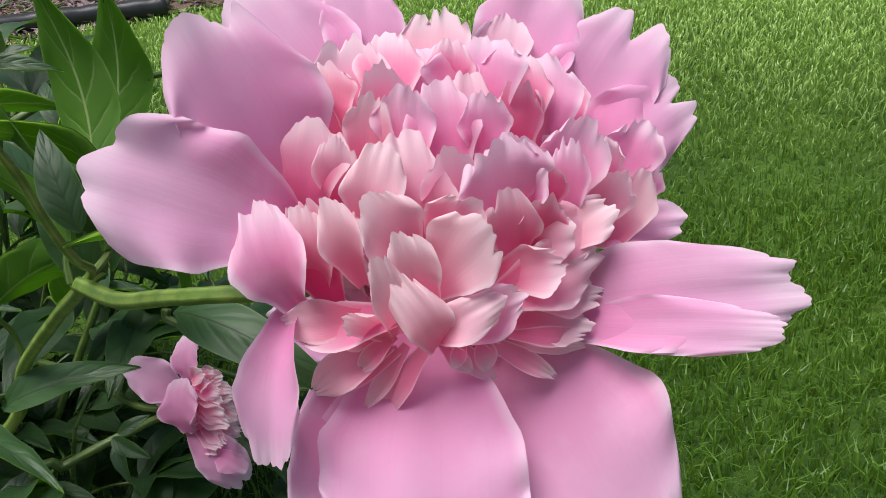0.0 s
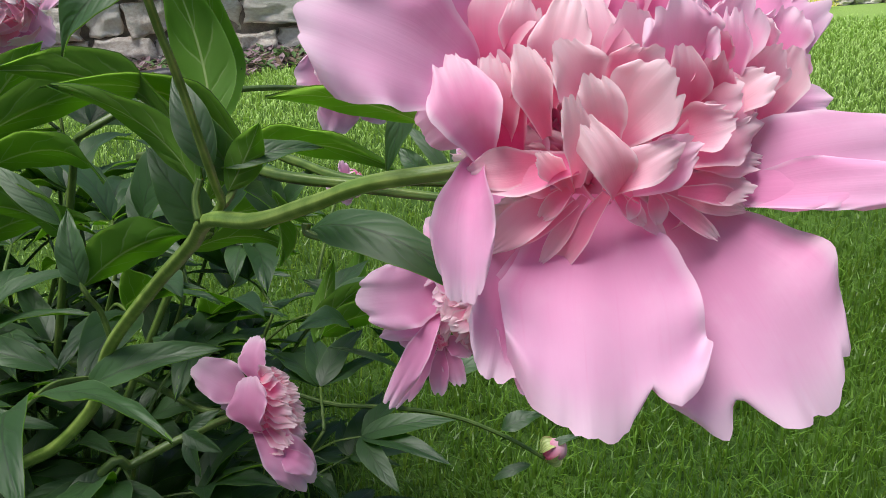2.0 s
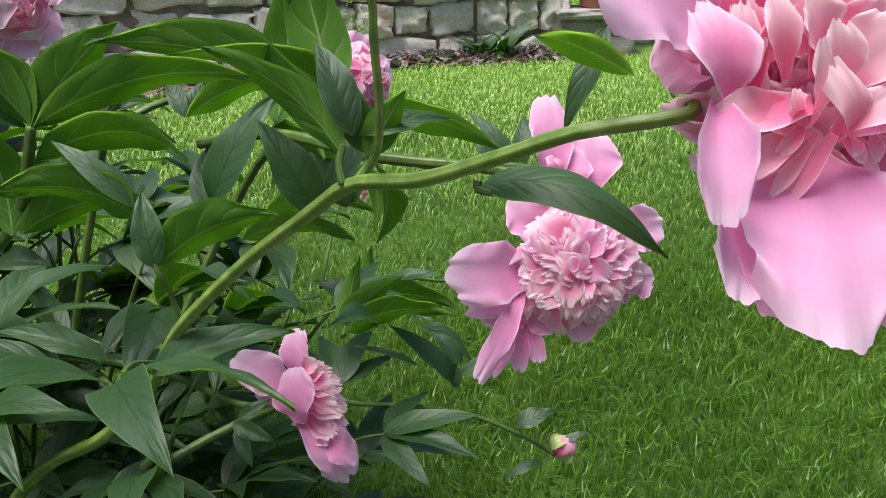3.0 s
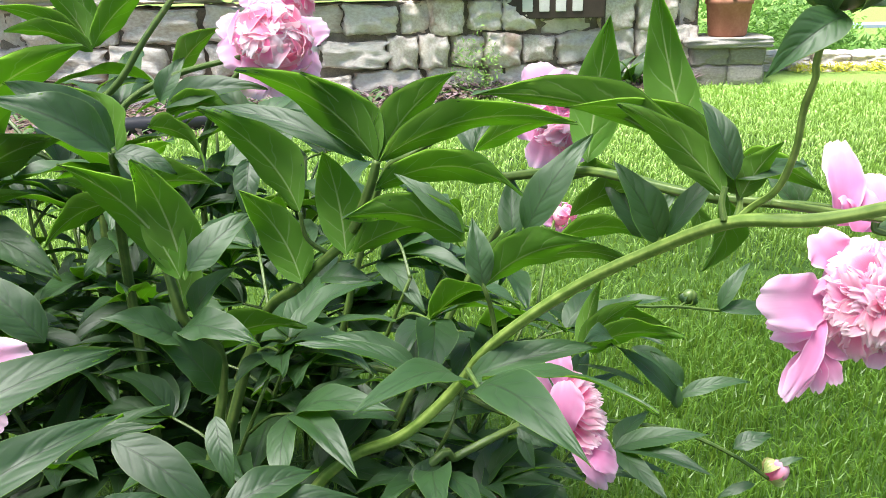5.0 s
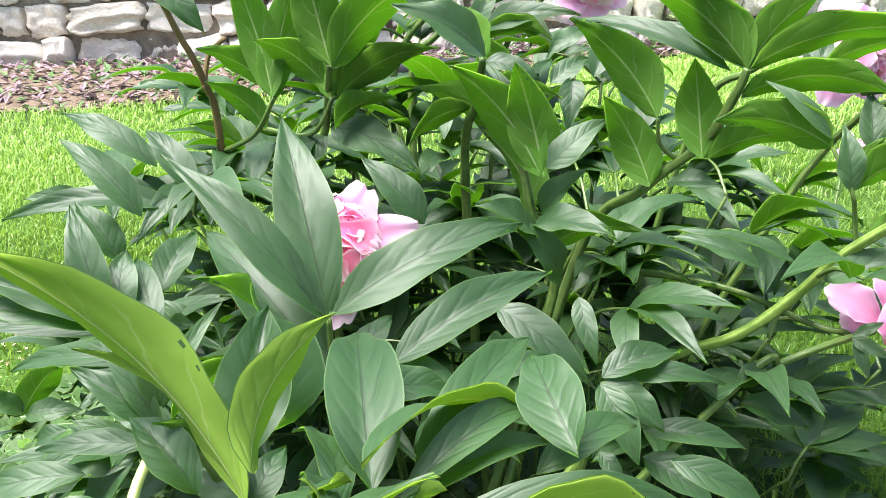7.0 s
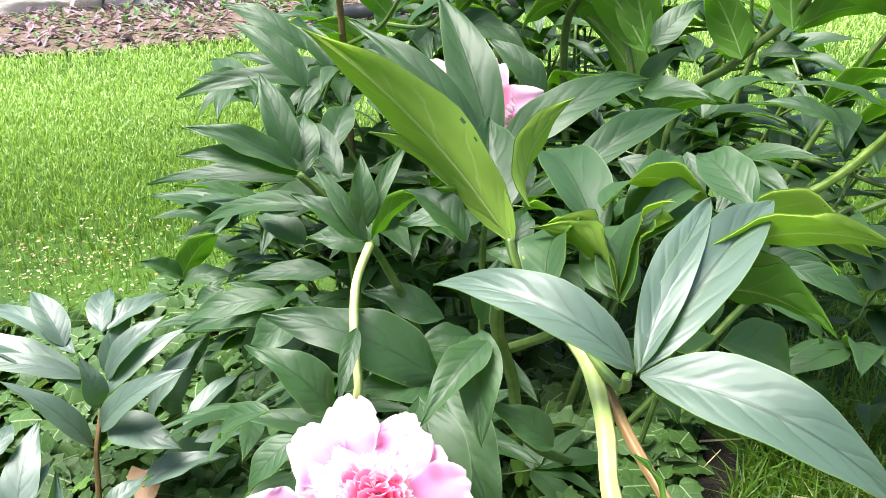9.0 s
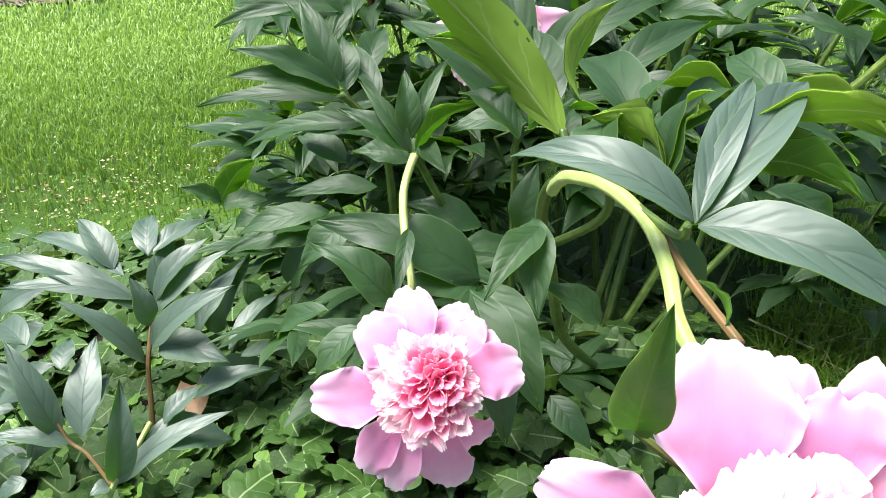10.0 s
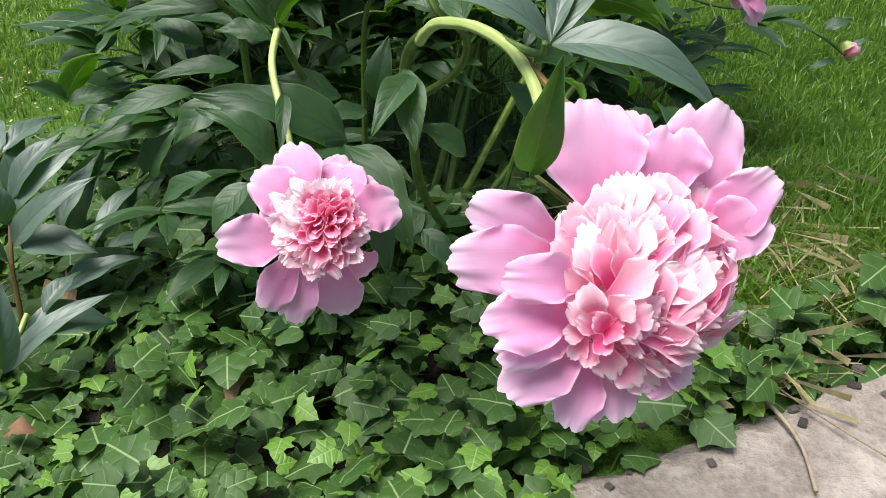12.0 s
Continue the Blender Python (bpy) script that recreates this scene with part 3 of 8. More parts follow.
def wall_y(x):
    return 4.02 + 0.23 * x


def stone_wall():
    rnd = random.Random(5)
    turn = math.atan(0.23)
    length = (WALL_RIGHT - WALL_LEFT) / math.cos(turn)
    mid = (WALL_LEFT + WALL_RIGHT) / 2
    wall = box("wall_north", (length, 0.30, WALL_TOP), (mid, wall_y(mid) + 0.185, WALL_TOP / 2 - 0.02), M_MORTAR, None, turn, 0)
    tagged(wall, "rough pale limestone wall with deep joints behind the lawn", "stone wall", kind="structure")
    z, course = 0.03, 0
    while z < WALL_TOP - 0.03:
        h = rnd.uniform(0.09, 0.19)
        x = WALL_LEFT + rnd.uniform(0, 0.15)
        while x < WALL_RIGHT - 0.04:
            w = min(rnd.uniform(0.10, 0.36), WALL_RIGHT - x)
            if w > 0.02:
                d = rnd.uniform(0.18, 0.30)
                at = Vector((x + w / 2, wall_y(x + w / 2) + 0.10 + rnd.uniform(-0.02, 0.03), z + h / 2))
                m = Matrix.Translation(at) @ Matrix.Rotation(turn + rnd.uniform(-0.06, 0.06), 4, "Z") @ Matrix.Rotation(rnd.uniform(-0.10, 0.10), 4, "Y")
                m = m @ Matrix.Diagonal((w * 1.02, d, h * rnd.uniform(0.85, 1.10), 1))
                part_of("stone", STONES[rnd.randrange(8)], None, wall, m)
            x += w + rnd.uniform(0.004, 0.02)
        z += h + rnd.uniform(0.0, 0.012)
    x = WALL_LEFT
    while x < WALL_RIGHT:
        w = rnd.uniform(0.5, 0.8)
        m = Matrix.Translation((x + w / 2, wall_y(x + w / 2) + 0.18, WALL_TOP + 0.03)) @ Matrix.Rotation(turn, 4, "Z") @ Matrix.Diagonal((w * 0.99, 0.46, 0.06, 1))
        me = STONES[rnd.randrange(8)]
        part_of("coping_stone", me, None, wall, m)
        x += w
    return wall


stone_wall()


def soil_bed():
    """A strip of bare soil and low groundcover along the foot of the wall."""
    rnd = random.Random(8)
    verts, faces, nx, ny = [], [], 60, 10
    for j in range(ny + 1):
        for i in range(nx + 1):
            x = -5.6 + 6.3 * i / nx
            y1 = wall_y(x) + 0.05
            depth = 1.12 - 0.85 * min(1.0, max(0.0, (x + 2.4) / 2.2)) + 0.06 * math.sin(3 * x)
            y = y1 - depth * (1 - j / ny)
            lift = 0.035 * math.sin(math.pi * min(1.0, j / ny + 0.02)) ** 0.5
            verts.append((x, y, ground_height(x, y) + lift + 0.012 * noise.noise((x * 7, y * 7, 1))))
    for j in range(ny):
        for i in range(nx):
            a = j * (nx + 1) + i
            faces.append((a, a + 1, a + nx + 2, a + nx + 1))
    ob = part_of("ground_soil_bed", mesh_of("ground_soil_bed", verts, faces), M_SOIL)
    tagged(ob, "bare brown soil bed along the stone wall", "soil bed", kind="structure")
    cover = [(rnd.choice(verts), rnd) for _ in range(9000)]
    vs, fs = [], []
    for (x, y, z), _ in cover:
        x, y = x + rnd.uniform(-0.06, 0.06), y + rnd.uniform(-0.05, 0.05)
        a, s, t = rnd.uniform(0, 6.28), rnd.uniform(0.012, 0.034), rnd.uniform(0.1, 0.9)
        k = len(vs)
        dx, dy = math.cos(a) * s, math.sin(a) * s
        vs += [(x, y, z), (x + dx - dy * 0.4, y + dy + dx * 0.4, z + s * t), (x + 2 * dx, y + 2 * dy, z + s * t * 1.4), (x + dx + dy * 0.4, y + dy - dx * 0.4, z + s * t)]
        fs.append((k, k + 1, k + 2, k + 3))
    half = len(fs) // 2
    for name, mat, sel, label in (("ground_cover", M_MULCH, fs[:half], "dull purple-brown groundcover on the soil bed"), ("weeds", M_WEED, fs[half:half + half // 2], "small green weeds on the soil bed")):
        tagged(part_of(name, mesh_of(name, vs, sel, None, False), mat), label, "groundcover", kind="stuff")


soil_bed()


def grass():
    """Short lawn grass as single bent blades, thick near the bush and thinner towards the wall."""
    rs = np.random.RandomState(4)
    zones = [(-4.4, 3.4, -2.2, 4.3, 90000), (-0.35, 1.5, 0.35, 1.6, 40000), (-0.2, 2.6, 1.4, 4.1, 60000), (-2.6, -0.95, 0.75, 2.1, 40000), (-4.2, -0.8, 1.4, 3.6, 44000), (-1.0, 0.0, 0.6, 3.6, 24000), (0.05, 0.9, 0.15, 0.7, 14000), (-0.46, 0.1, 0.26, 0.66, 16000)]
    verts, faces, uvs, base = [], [], [], 0
    for x0, x1, y0, y1, count in zones:
        x, y = rs.uniform(x0, x1, count), rs.uniform(y0, y1, count)
        keep = ~((x < -0.15) & (y < 0.62 - 0.16 * (x < -1.0)) & (x < -0.42)) & (y < 4.07 + 0.23 * np.minimum(0.8, x) - np.clip(1.08 - 0.85 * np.clip((x + 2.4) / 2.2, 0, 1), 0.15, 1.2))
        keep &= ((x + 0.58) / 0.24) ** 2 + ((y - 0.58) / 0.30) ** 2 > 1
        # thin out towards a zone's rim and keep clear of the slab and the ivy
        rim = np.minimum(np.minimum(x - x0, x1 - x), np.minimum(y - y0, y1 - y)) / (0.35 if x1 - x0 > 0.8 else 0.08)
        keep &= rs.uniform(0, 1, count) < rim
        u, v = (x + 0.045) * 0.9205 + (y + 0.075) * 0.3907, (y + 0.075) * 0.9205 - (x + 0.045) * 0.3907
        keep &= (np.abs(u) > 0.372) | (np.abs(v) > 0.307)
        keep &= ((x + 0.90) / 0.52) ** 2 + ((y - 0.30) / 0.40) ** 2 > 1
        x, y = x[keep], y[keep]
        n = len(x)
        z = 0.02 * np.clip(y - 0.3, 0, 6)
        far = np.clip(y / 2, 0.35, 2.0)
        h = rs.uniform(0.014, 0.038, n) * (1.7 if y1 < 0.8 else 1.3 if x0 == -0.35 else 1.0)
        w = rs.uniform(0.0007, 0.0015, n) * (0.7 + far)
        a, lean = rs.uniform(0, 6.28, n), rs.uniform(0.1, 0.9, n)
        lx, ly = np.cos(a) * lean * h, np.sin(a) * lean * h
        b = a + 1.57 + rs.uniform(-0.6, 0.6, n)
        sx, sy = np.cos(b) * w, np.sin(b) * w
        rows = [(x - sx, y - sy, z), (x + sx, y + sy, z), (x + lx * 0.35 - sx * 0.8, y + ly * 0.35 - sy * 0.8, z + h * 0.62), (x + lx * 0.35 + sx * 0.8, y + ly * 0.35 + sy * 0.8, z + h * 0.62), (x + lx, y + ly, z + h * (1.05 - 0.35 * lean))]
        verts.append(np.stack([np.stack(r, -1) for r in rows], 1).reshape(-1, 3))
        uvs.append(np.tile([(0, 0), (1, 0), (0, 0.6), (1, 0.6), (0.5, 1)], (n, 1)))
        k = base + 5 * np.arange(n)
        faces += np.stack([k, k + 1, k + 3, k + 2], -1).tolist() + np.stack([k + 2, k + 3, k + 4], -1).tolist()
        base += 5 * n
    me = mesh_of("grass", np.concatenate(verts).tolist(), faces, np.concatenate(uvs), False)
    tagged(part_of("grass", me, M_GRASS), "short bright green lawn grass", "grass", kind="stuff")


grass()


# ---- things by the wall ----
def sign():
    thing = new("yard_sign")
    thing.location = (0.115, 3.99, 0.07)
    tagged(thing, "brown metal yard sign with pale bars between two thin posts", "yard sign")
    for x in (-0.115, 0.331):
        box("post", (0.016, 0.016, 0.62), (x, 3.99, 0.34), M_SIGN, thing, 0, 0.002)
    box("board", (0.452, 0.014, 0.17), (0.108, 3.978, 0.482), M_SIGN, thing, 0, 0.004)
    for k in range(4):
        box("bar", (0.046, 0.006, 0.085), (-0.01 + 0.074 * k, 3.968, 0.470), M_DIGIT, thing, 0, 0.002, "pale bar on the sign board")
    return thing


sign()


def pedestal():
    thing = new("stone_pedestal")
    thing.location = (0.93, 4.22, 0.07)
    tagged(thing, "low grey stone pier with a flat slab on top", "stone pier")
    rnd = random.Random(3)
    z = 0.065
    for k, h in enumerate((0.10, 0.09)):
        for i in range(2):
            m = Matrix.Translation((0.845 + 0.165 * i, 4.22, z + h / 2)) @ Matrix.Diagonal((0.172, 0.30, h * 1.06, 1))
            me = BLOCKS[k * 2 + i].copy()
            me.materials[0] = M_GREYSTONE
            part_of("stone", me, M_GREYSTONE, thing, m)
        z += h
    slab = BLOCKS[4].copy()
    slab.materials[0] = M_COPING
    part_of("slab", slab, M_COPING, thing, Matrix.Translation((0.93, 4.22, 0.268)) @ Matrix.Diagonal((0.41, 0.36, 0.045, 1)))
    return thing


pedestal()


def lathe(rings, sides=28):
    verts = [(r * math.cos(2 * math.pi * j / sides), r * math.sin(2 * math.pi * j / sides), z) for r, z in rings for j in range(sides)]
    faces = [(i * sides + j, i * sides + (j + 1) % sides, (i + 1) * sides + (j + 1) % sides, (i + 1) * sides + j) for i in range(len(rings) - 1) for j in range(sides)]
    return verts, faces


def clump(name, label, at, size, count, leaf_len, mat, seed, category="garden plant", spread=1.0, long=0.35):
    """A loose clump of small leaves rising from the ground, as one object."""
    rnd = random.Random(seed)
    vs, fs = [], []
    for _ in range(count):
        a, r, h = rnd.uniform(0, 6.28), math.sqrt(rnd.random()), rnd.random()
        p = Vector((math.cos(a) * r * size[0] * spread, math.sin(a) * r * size[1] * spread, h * size[2] * (1 - 0.55 * r * r) * rnd.uniform(0.75, 1.1)))
        g = Vector((rnd.uniform(-1, 1), rnd.uniform(-1, 1), rnd.uniform(-0.2, 0.9))).normalized() * leaf_len * rnd.uniform(0.6, 1.3)
        s = g.cross(Vector((rnd.uniform(-1, 1), rnd.uniform(-1, 1), 1))).normalized() * g.length * long
        k = len(vs)
        vs += [tuple(p), tuple(p + g * 0.5 + s * 0.5), tuple(p + g), tuple(p + g * 0.5 - s * 0.5)]
        fs.append((k, k + 1, k + 2, k + 3))
    ob = part_of(name, mesh_of(name, vs, fs, None, False), mat, None, at)
    return tagged(ob, label, category)


def pot():
    thing = new("flower_pot")
    thing.location = (0.945, 4.2, 0.29)
    tagged(thing, "terracotta pot with green plants on the stone pier", "flower pot")
    part_of("pot", mesh_of("pot", *lathe([(0.0, 0), (0.082, 0), (0.088, 0.01), (0.103, 0.145), (0.109, 0.147), (0.110, 0.168), (0.098, 0.170), (0.095, 0.14), (0.0, 0.14)])), M_CLAY, thing, thing.location)
    part_of("soil", mesh_of("soil", *lathe([(0.0, 0.146), (0.094, 0.146)])), M_SOIL, thing, thing.location)
    ob = clump("foliage", "", Vector(thing.location) + Vector((0, 0, 0.15)), (0.10, 0.10, 0.16), 260, 0.04, M_HEDGE, 3)
    m = ob.matrix_basis.copy()
    ob.parent = thing
    ob.matrix_basis = standing(thing).inverted() @ m
    for key in ("label", "category"):
        if key in ob:
            del ob[key]
    return thing


pot()


def hosta(at, seed, length, label):
    thing = new("hosta")
    thing.location = at
    tagged(thing, label, "hosta plant")
    rnd = random.Random(seed)
    for k in range(11):
        a = 2.4 * k + rnd.uniform(-0.3, 0.3)
        tip = Vector(at) + Vector((math.cos(a) * length * 0.7, math.sin(a) * length * 0.45, length * rnd.uniform(0.5, 1.0)))
        me = leaf_mesh((tip - Vector(at)).length, 0.06, 0.16, 0.2, 0.03, seed * 20 + k, 0.0, 8, 4)
        part_of("leaf", me, M_IVY_YOUNG if k % 3 else M_LEAF, thing, facing(at, tip, (0, -0.4, 1)))
    return thing


hosta((0.45, 3.95, 0.07), 1, 0.20, "small green hosta at the foot of the stone wall")
hosta((0.36, 3.98, 0.07), 2, 0.17, "small green hosta beside the sign post")
clump("creeper", "dark green creeper growing up the wall stones", (-0.24, 3.90, 0.09), (0.12, 0.06, 0.30), 420, 0.022, M_HEDGE, 8, "creeper")
# the garden beyond the wall's end
rnd = random.Random(12)
for k in range(16):
    if k % 8 in (4, 5):
        continue
    x, y = 1.25 + 0.24 * (k % 8) + rnd.uniform(-0.08, 0.08), 5.2 + 0.7 * (k // 8) + rnd.uniform(-0.2, 0.2)
    clump("garden_shrub", "loose bright green garden shrub behind the lawn", (x, y, 0.08), (0.26, 0.26, rnd.uniform(0.35, 0.75) if not 0.36 < x / y < 0.54 else 0.12), 700, 0.055, M_HEDGE, 30 + k, "shrub")
for k in range(3):
    clump("flower_clump", "low clump of yellow flowers on the stone edging", (1.42 + 0.17 * k, 4.42, 0.09), (0.09, 0.07, 0.05), 220, 0.02, M_YELLOW, 60 + k, "flowers")


def edging():
    """Flat stones laid in two rows between the lawn and the garden."""
    thing = new("stone_edging")
    thing.location = (1.2, 4.55, 0.08)
    tagged(thing, "low edging of flat pale stones between lawn and garden", "stone edging")
    rnd = random.Random(17)
    for row in range(2):
        x = 1.15
        while x < 3.6:
            w = rnd.uniform(0.12, 0.26)
            m = Matrix.Translation((x + w / 2, 4.58 + rnd.uniform(-0.03, 0.03) + 0.03 * row, 0.105 + 0.042 * row)) @ Matrix.Rotation(rnd.uniform(-0.1, 0.1), 4, "Z") @ Matrix.Diagonal((w, 0.2, 0.05, 1))
            part_of("stone", STONES[rnd.randrange(8)], None, thing, m)
            x += w + 0.01
    return thing


edging()


def downpipe():
    thing = new("drain_pipe")
    thing.location = (-1.62, 2.95, 0.08)
    tagged(thing, "black corrugated drain pipe lying on the soil bed", "drain pipe")
    me = mesh_of("pipe", *tube([(-1.72, 2.86, 0.10), (-1.55, 2.98, 0.10), (-1.30, 3.12, 0.10), (-1.0, 3.24, 0.10)], 0.035, 0.035, 14, 10, 0.08, 3))
    part_of("pipe", me, M_BLACKPIPE, thing)
    return thing


downpipe()


def car():
    """A parked car far behind the garden: body, cabin glass and wheels."""
    thing = new("car")
    thing.location = (11.6, 25.5, -2.50)
    tagged(thing, "pale blue car parked far behind the garden", "car")
    o = Vector(thing.location)
    box("body", (4.2, 1.7, 0.62), o + Vector((0, 0, 0.62)), M_CARPAINT, thing, 0, 0.16)
    box("cabin", (2.2, 1.5, 0.5), o + Vector((-0.1, 0, 1.12)), M_CARPAINT, thing, 0, 0.16)
    box("window", (1.9, 1.52, 0.3), o + Vector((-0.1, 0, 1.14)), M_CARGLASS, thing, 0, 0.05)
    for x in (-1.3, 1.3):
        for y in (-0.78, 0.78):
            me = mesh_of("wheel", *lathe([(0.0, -0.1), (0.2, -0.1), (0.32, -0.09), (0.33, 0), (0.32, 0.09), (0.2, 0.1), (0, 0.1)]))
            part_of("wheel", me, M_RUBBER, thing, Matrix.Translation(o + Vector((x, y, 0.33))) @ Matrix.Rotation(radians(90), 4, "X"))
    return thing


car()

stem_a = shoot((-0.520, 0.500, 0.000), 'tall bent peony stem with a large open pink bloom and bud')
stalk(stem_a, [(-0.520, 0.500, 0.000), (-0.389, 0.546, 0.238), (-0.309, 0.532, 0.304), (-0.274, 0.526, 0.341), (-0.246, 0.497, 0.391), (-0.199, 0.460, 0.444), (-0.159, 0.413, 0.485), (-0.137, 0.371, 0.510), (-0.111, 0.342, 0.519), (-0.086, 0.319, 0.532), (-0.064, 0.296, 0.545), (-0.032, 0.286, 0.552), (-0.033, 0.296, 0.558), (-0.011, 0.300, 0.565)], 0.0047, 0.0020, M_ARCH)
stalk(stem_a, [(-0.137, 0.372, 0.509), (-0.130, 0.368, 0.518), (-0.126, 0.350, 0.531), (-0.125, 0.337, 0.550), (-0.126, 0.330, 0.569), (-0.126, 0.322, 0.582), (-0.127, 0.320, 0.589), (-0.127, 0.309, 0.609)], 0.0018, 0.0013, M_ARCH)
stalk(stem_a, [(-0.141, 0.372, 0.510), (-0.142, 0.375, 0.518), (-0.140, 0.378, 0.525)], 0.0018, 0.0014)
stalk(stem_a, [(-0.091, 0.331, 0.521), (-0.091, 0.330, 0.518), (-0.086, 0.327, 0.517)], 0.0018, 0.0012)
leaf(stem_a, (-0.140, 0.376, 0.520), (-0.187, 0.386, 0.568), 0.020, (0.36, 0.92, 0.16), 0.14)
leaf(stem_a, (-0.142, 0.386, 0.519), (-0.247, 0.464, 0.568), 0.037, (0.65, 0.56, 0.51), 0.14)
leaf(stem_a, (-0.136, 0.379, 0.528), (-0.150, 0.394, 0.565), 0.017, (0.26, -0.86, 0.45), 0.10)
leaf(stem_a, (-0.137, 0.398, 0.523), (-0.069, 0.446, 0.516), 0.025, (-0.39, 0.66, 0.64), 0.14)
leaf(stem_a, (-0.134, 0.389, 0.526), (-0.093, 0.399, 0.530), 0.013, (0.07, -0.61, 0.79), 0.10)
leaf(stem_a, (-0.130, 0.405, 0.512), (-0.124, 0.449, 0.461), 0.024, (0.85, 0.34, 0.39), 0.10)
leaf(stem_a, (-0.146, 0.425, 0.536), (-0.158, 0.454, 0.611), 0.030, (0.01, 0.93, -0.36), 0.14)
leaf(stem_a, (-0.0900, 0.3340, 0.5180), (-0.0288, 0.3013, 0.5080), 0.0190, (-0.15, -0.55, 0.82), 0.20, -0.15)
leaf(stem_a, (-0.047, 0.296, 0.562), (-0.085, 0.265, 0.581), 0.010, (-0.41, 0.79, 0.45), 0.08)
leaf(stem_a, (-0.046, 0.333, 0.574), (-0.062, 0.322, 0.539), 0.010, (-0.31, -0.86, 0.40), 0.10)
leaf(stem_a, (-0.123, 0.307, 0.606), (-0.151, 0.299, 0.587), 0.017, (-0.13, -0.81, 0.57), 0.20)
leaf(stem_a, (-0.121, 0.309, 0.609), (-0.096, 0.309, 0.608), 0.006, (0.03, -0.65, 0.76), 0.10)
leaf(stem_a, (-0.123, 0.309, 0.609), (-0.145, 0.311, 0.617), 0.012, (0.19, -0.61, 0.77), 0.10)
leaf(stem_a, (-0.262, 0.420, 0.400), (-0.308, 0.335, 0.439), 0.026, (0.15, -0.20, 0.97), 0.12, 0.15)
leaf(stem_a, (-0.2899, 0.4367, 0.4011), (-0.3615, 0.4357, 0.4215), 0.0170, (0.10, -0.15, 0.98), 0.08, 0.15)
leaf(stem_a, (-0.254, 0.416, 0.406), (-0.165, 0.372, 0.418), 0.024, (0.05, 0.25, 0.97), 0.10, 0.10)
leaf(stem_a, (-0.256, 0.415, 0.402), (-0.209, 0.318, 0.425), 0.030, (-0.25, -0.30, 0.92), 0.12, 0.15)
leaf(stem_a, (-0.263, 0.493, 0.367), (-0.180, 0.487, 0.391), 0.026, (-0.27, -0.52, 0.81), 0.10)
leaf(stem_a, (-0.299, 0.530, 0.361), (-0.366, 0.531, 0.381), 0.019, (0.23, -0.55, 0.80), 0.10)
leaf(stem_a, (-0.252, 0.494, 0.432), (-0.186, 0.500, 0.467), 0.037, (-0.27, 0.90, 0.34), 0.14)
leaf(stem_a, (-0.252, 0.494, 0.432), (-0.261, 0.507, 0.474), 0.019, (0.10, -0.94, 0.31), 0.10)
leaf(stem_a, (-0.249, 0.505, 0.432), (-0.234, 0.526, 0.462), 0.020, (-0.51, 0.80, -0.32), 0.14)
leaf(stem_a, (-0.264, 0.511, 0.457), (-0.339, 0.514, 0.483), 0.040, (0.19, 0.86, 0.47), 0.14)
leaf(stem_a, (-0.264, 0.513, 0.462), (-0.308, 0.522, 0.501), 0.015, (0.35, -0.75, 0.57), 0.10)
leaf(stem_a, (-0.156, 0.433, 0.480), (-0.183, 0.435, 0.524), 0.023, (0.33, -0.91, 0.23), 0.10)
leaf(stem_a, (-0.153, 0.434, 0.483), (-0.120, 0.439, 0.521), 0.015, (-0.51, -0.67, 0.53), 0.10)
leaf(stem_a, (-0.125, 0.406, 0.517), (-0.206, 0.424, 0.564), 0.029, (0.45, 0.76, 0.47), 0.20)
leaf(stem_a, (-0.129, 0.395, 0.517), (-0.143, 0.394, 0.553), 0.018, (0.12, -0.99, 0.04), 0.10)
leaf(stem_a, (-0.131, 0.384, 0.518), (-0.113, 0.384, 0.545), 0.016, (-0.02, 1.00, 0.02), 0.14)
stalk(stem_a, [(-0.244, 0.498, 0.394), (-0.247, 0.499, 0.414), (-0.252, 0.494, 0.432), (-0.264, 0.511, 0.457)], 0.0018, 0.0014)
stalk(stem_a, [(-0.161, 0.413, 0.484), (-0.156, 0.434, 0.482)], 0.0018, 0.0014)
stalk(stem_a, [(-0.136, 0.371, 0.511), (-0.131, 0.383, 0.515), (-0.129, 0.396, 0.521)], 0.0018, 0.0014)
stalk(stem_a, [(-0.262, 0.515, 0.362), (-0.262, 0.460, 0.390), (-0.256, 0.415, 0.402)], 0.0020, 0.0014)
flower_a = flower(stem_a, (0.0022, 0.3012, 0.5668), (0.01, -0.93, 0.36), 0.047, 0.026, 110, 11, (0.0062, 0.0332), 0.45, 0.00, 0.30)
guard(flower_a, (-0.0281, 0.2769, 0.5753), (-0.0508, 0.2764, 0.6267), 0.0340, (0.35, -0.92, 0.15), 0.05, 0.20)
guard(flower_a, (-0.0302, 0.2706, 0.5739), (-0.0723, 0.2573, 0.6007), 0.0344, (0.49, -0.79, 0.37), 0.06, 0.20, 0.10)
guard(flower_a, (-0.0194, 0.3140, 0.5820), (-0.0505, 0.3343, 0.6235), 0.0347, (0.08, -0.87, 0.48), 0.05, 0.15)
guard(flower_a, (-0.0129, 0.3161, 0.5860), (-0.0200, 0.3359, 0.6256), 0.0237, (0.07, -0.89, 0.46), 0.08, 0.12)
guard(flower_a, (0.0185, 0.3153, 0.5830), (0.0361, 0.3408, 0.6213), 0.0303, (-0.00, -0.83, 0.56), 0.08, 0.12)
guard(flower_a, (0.0307, 0.3103, 0.5726), (0.0624, 0.3299, 0.6103), 0.0331, (-0.08, -0.86, 0.51), 0.06, 0.10)
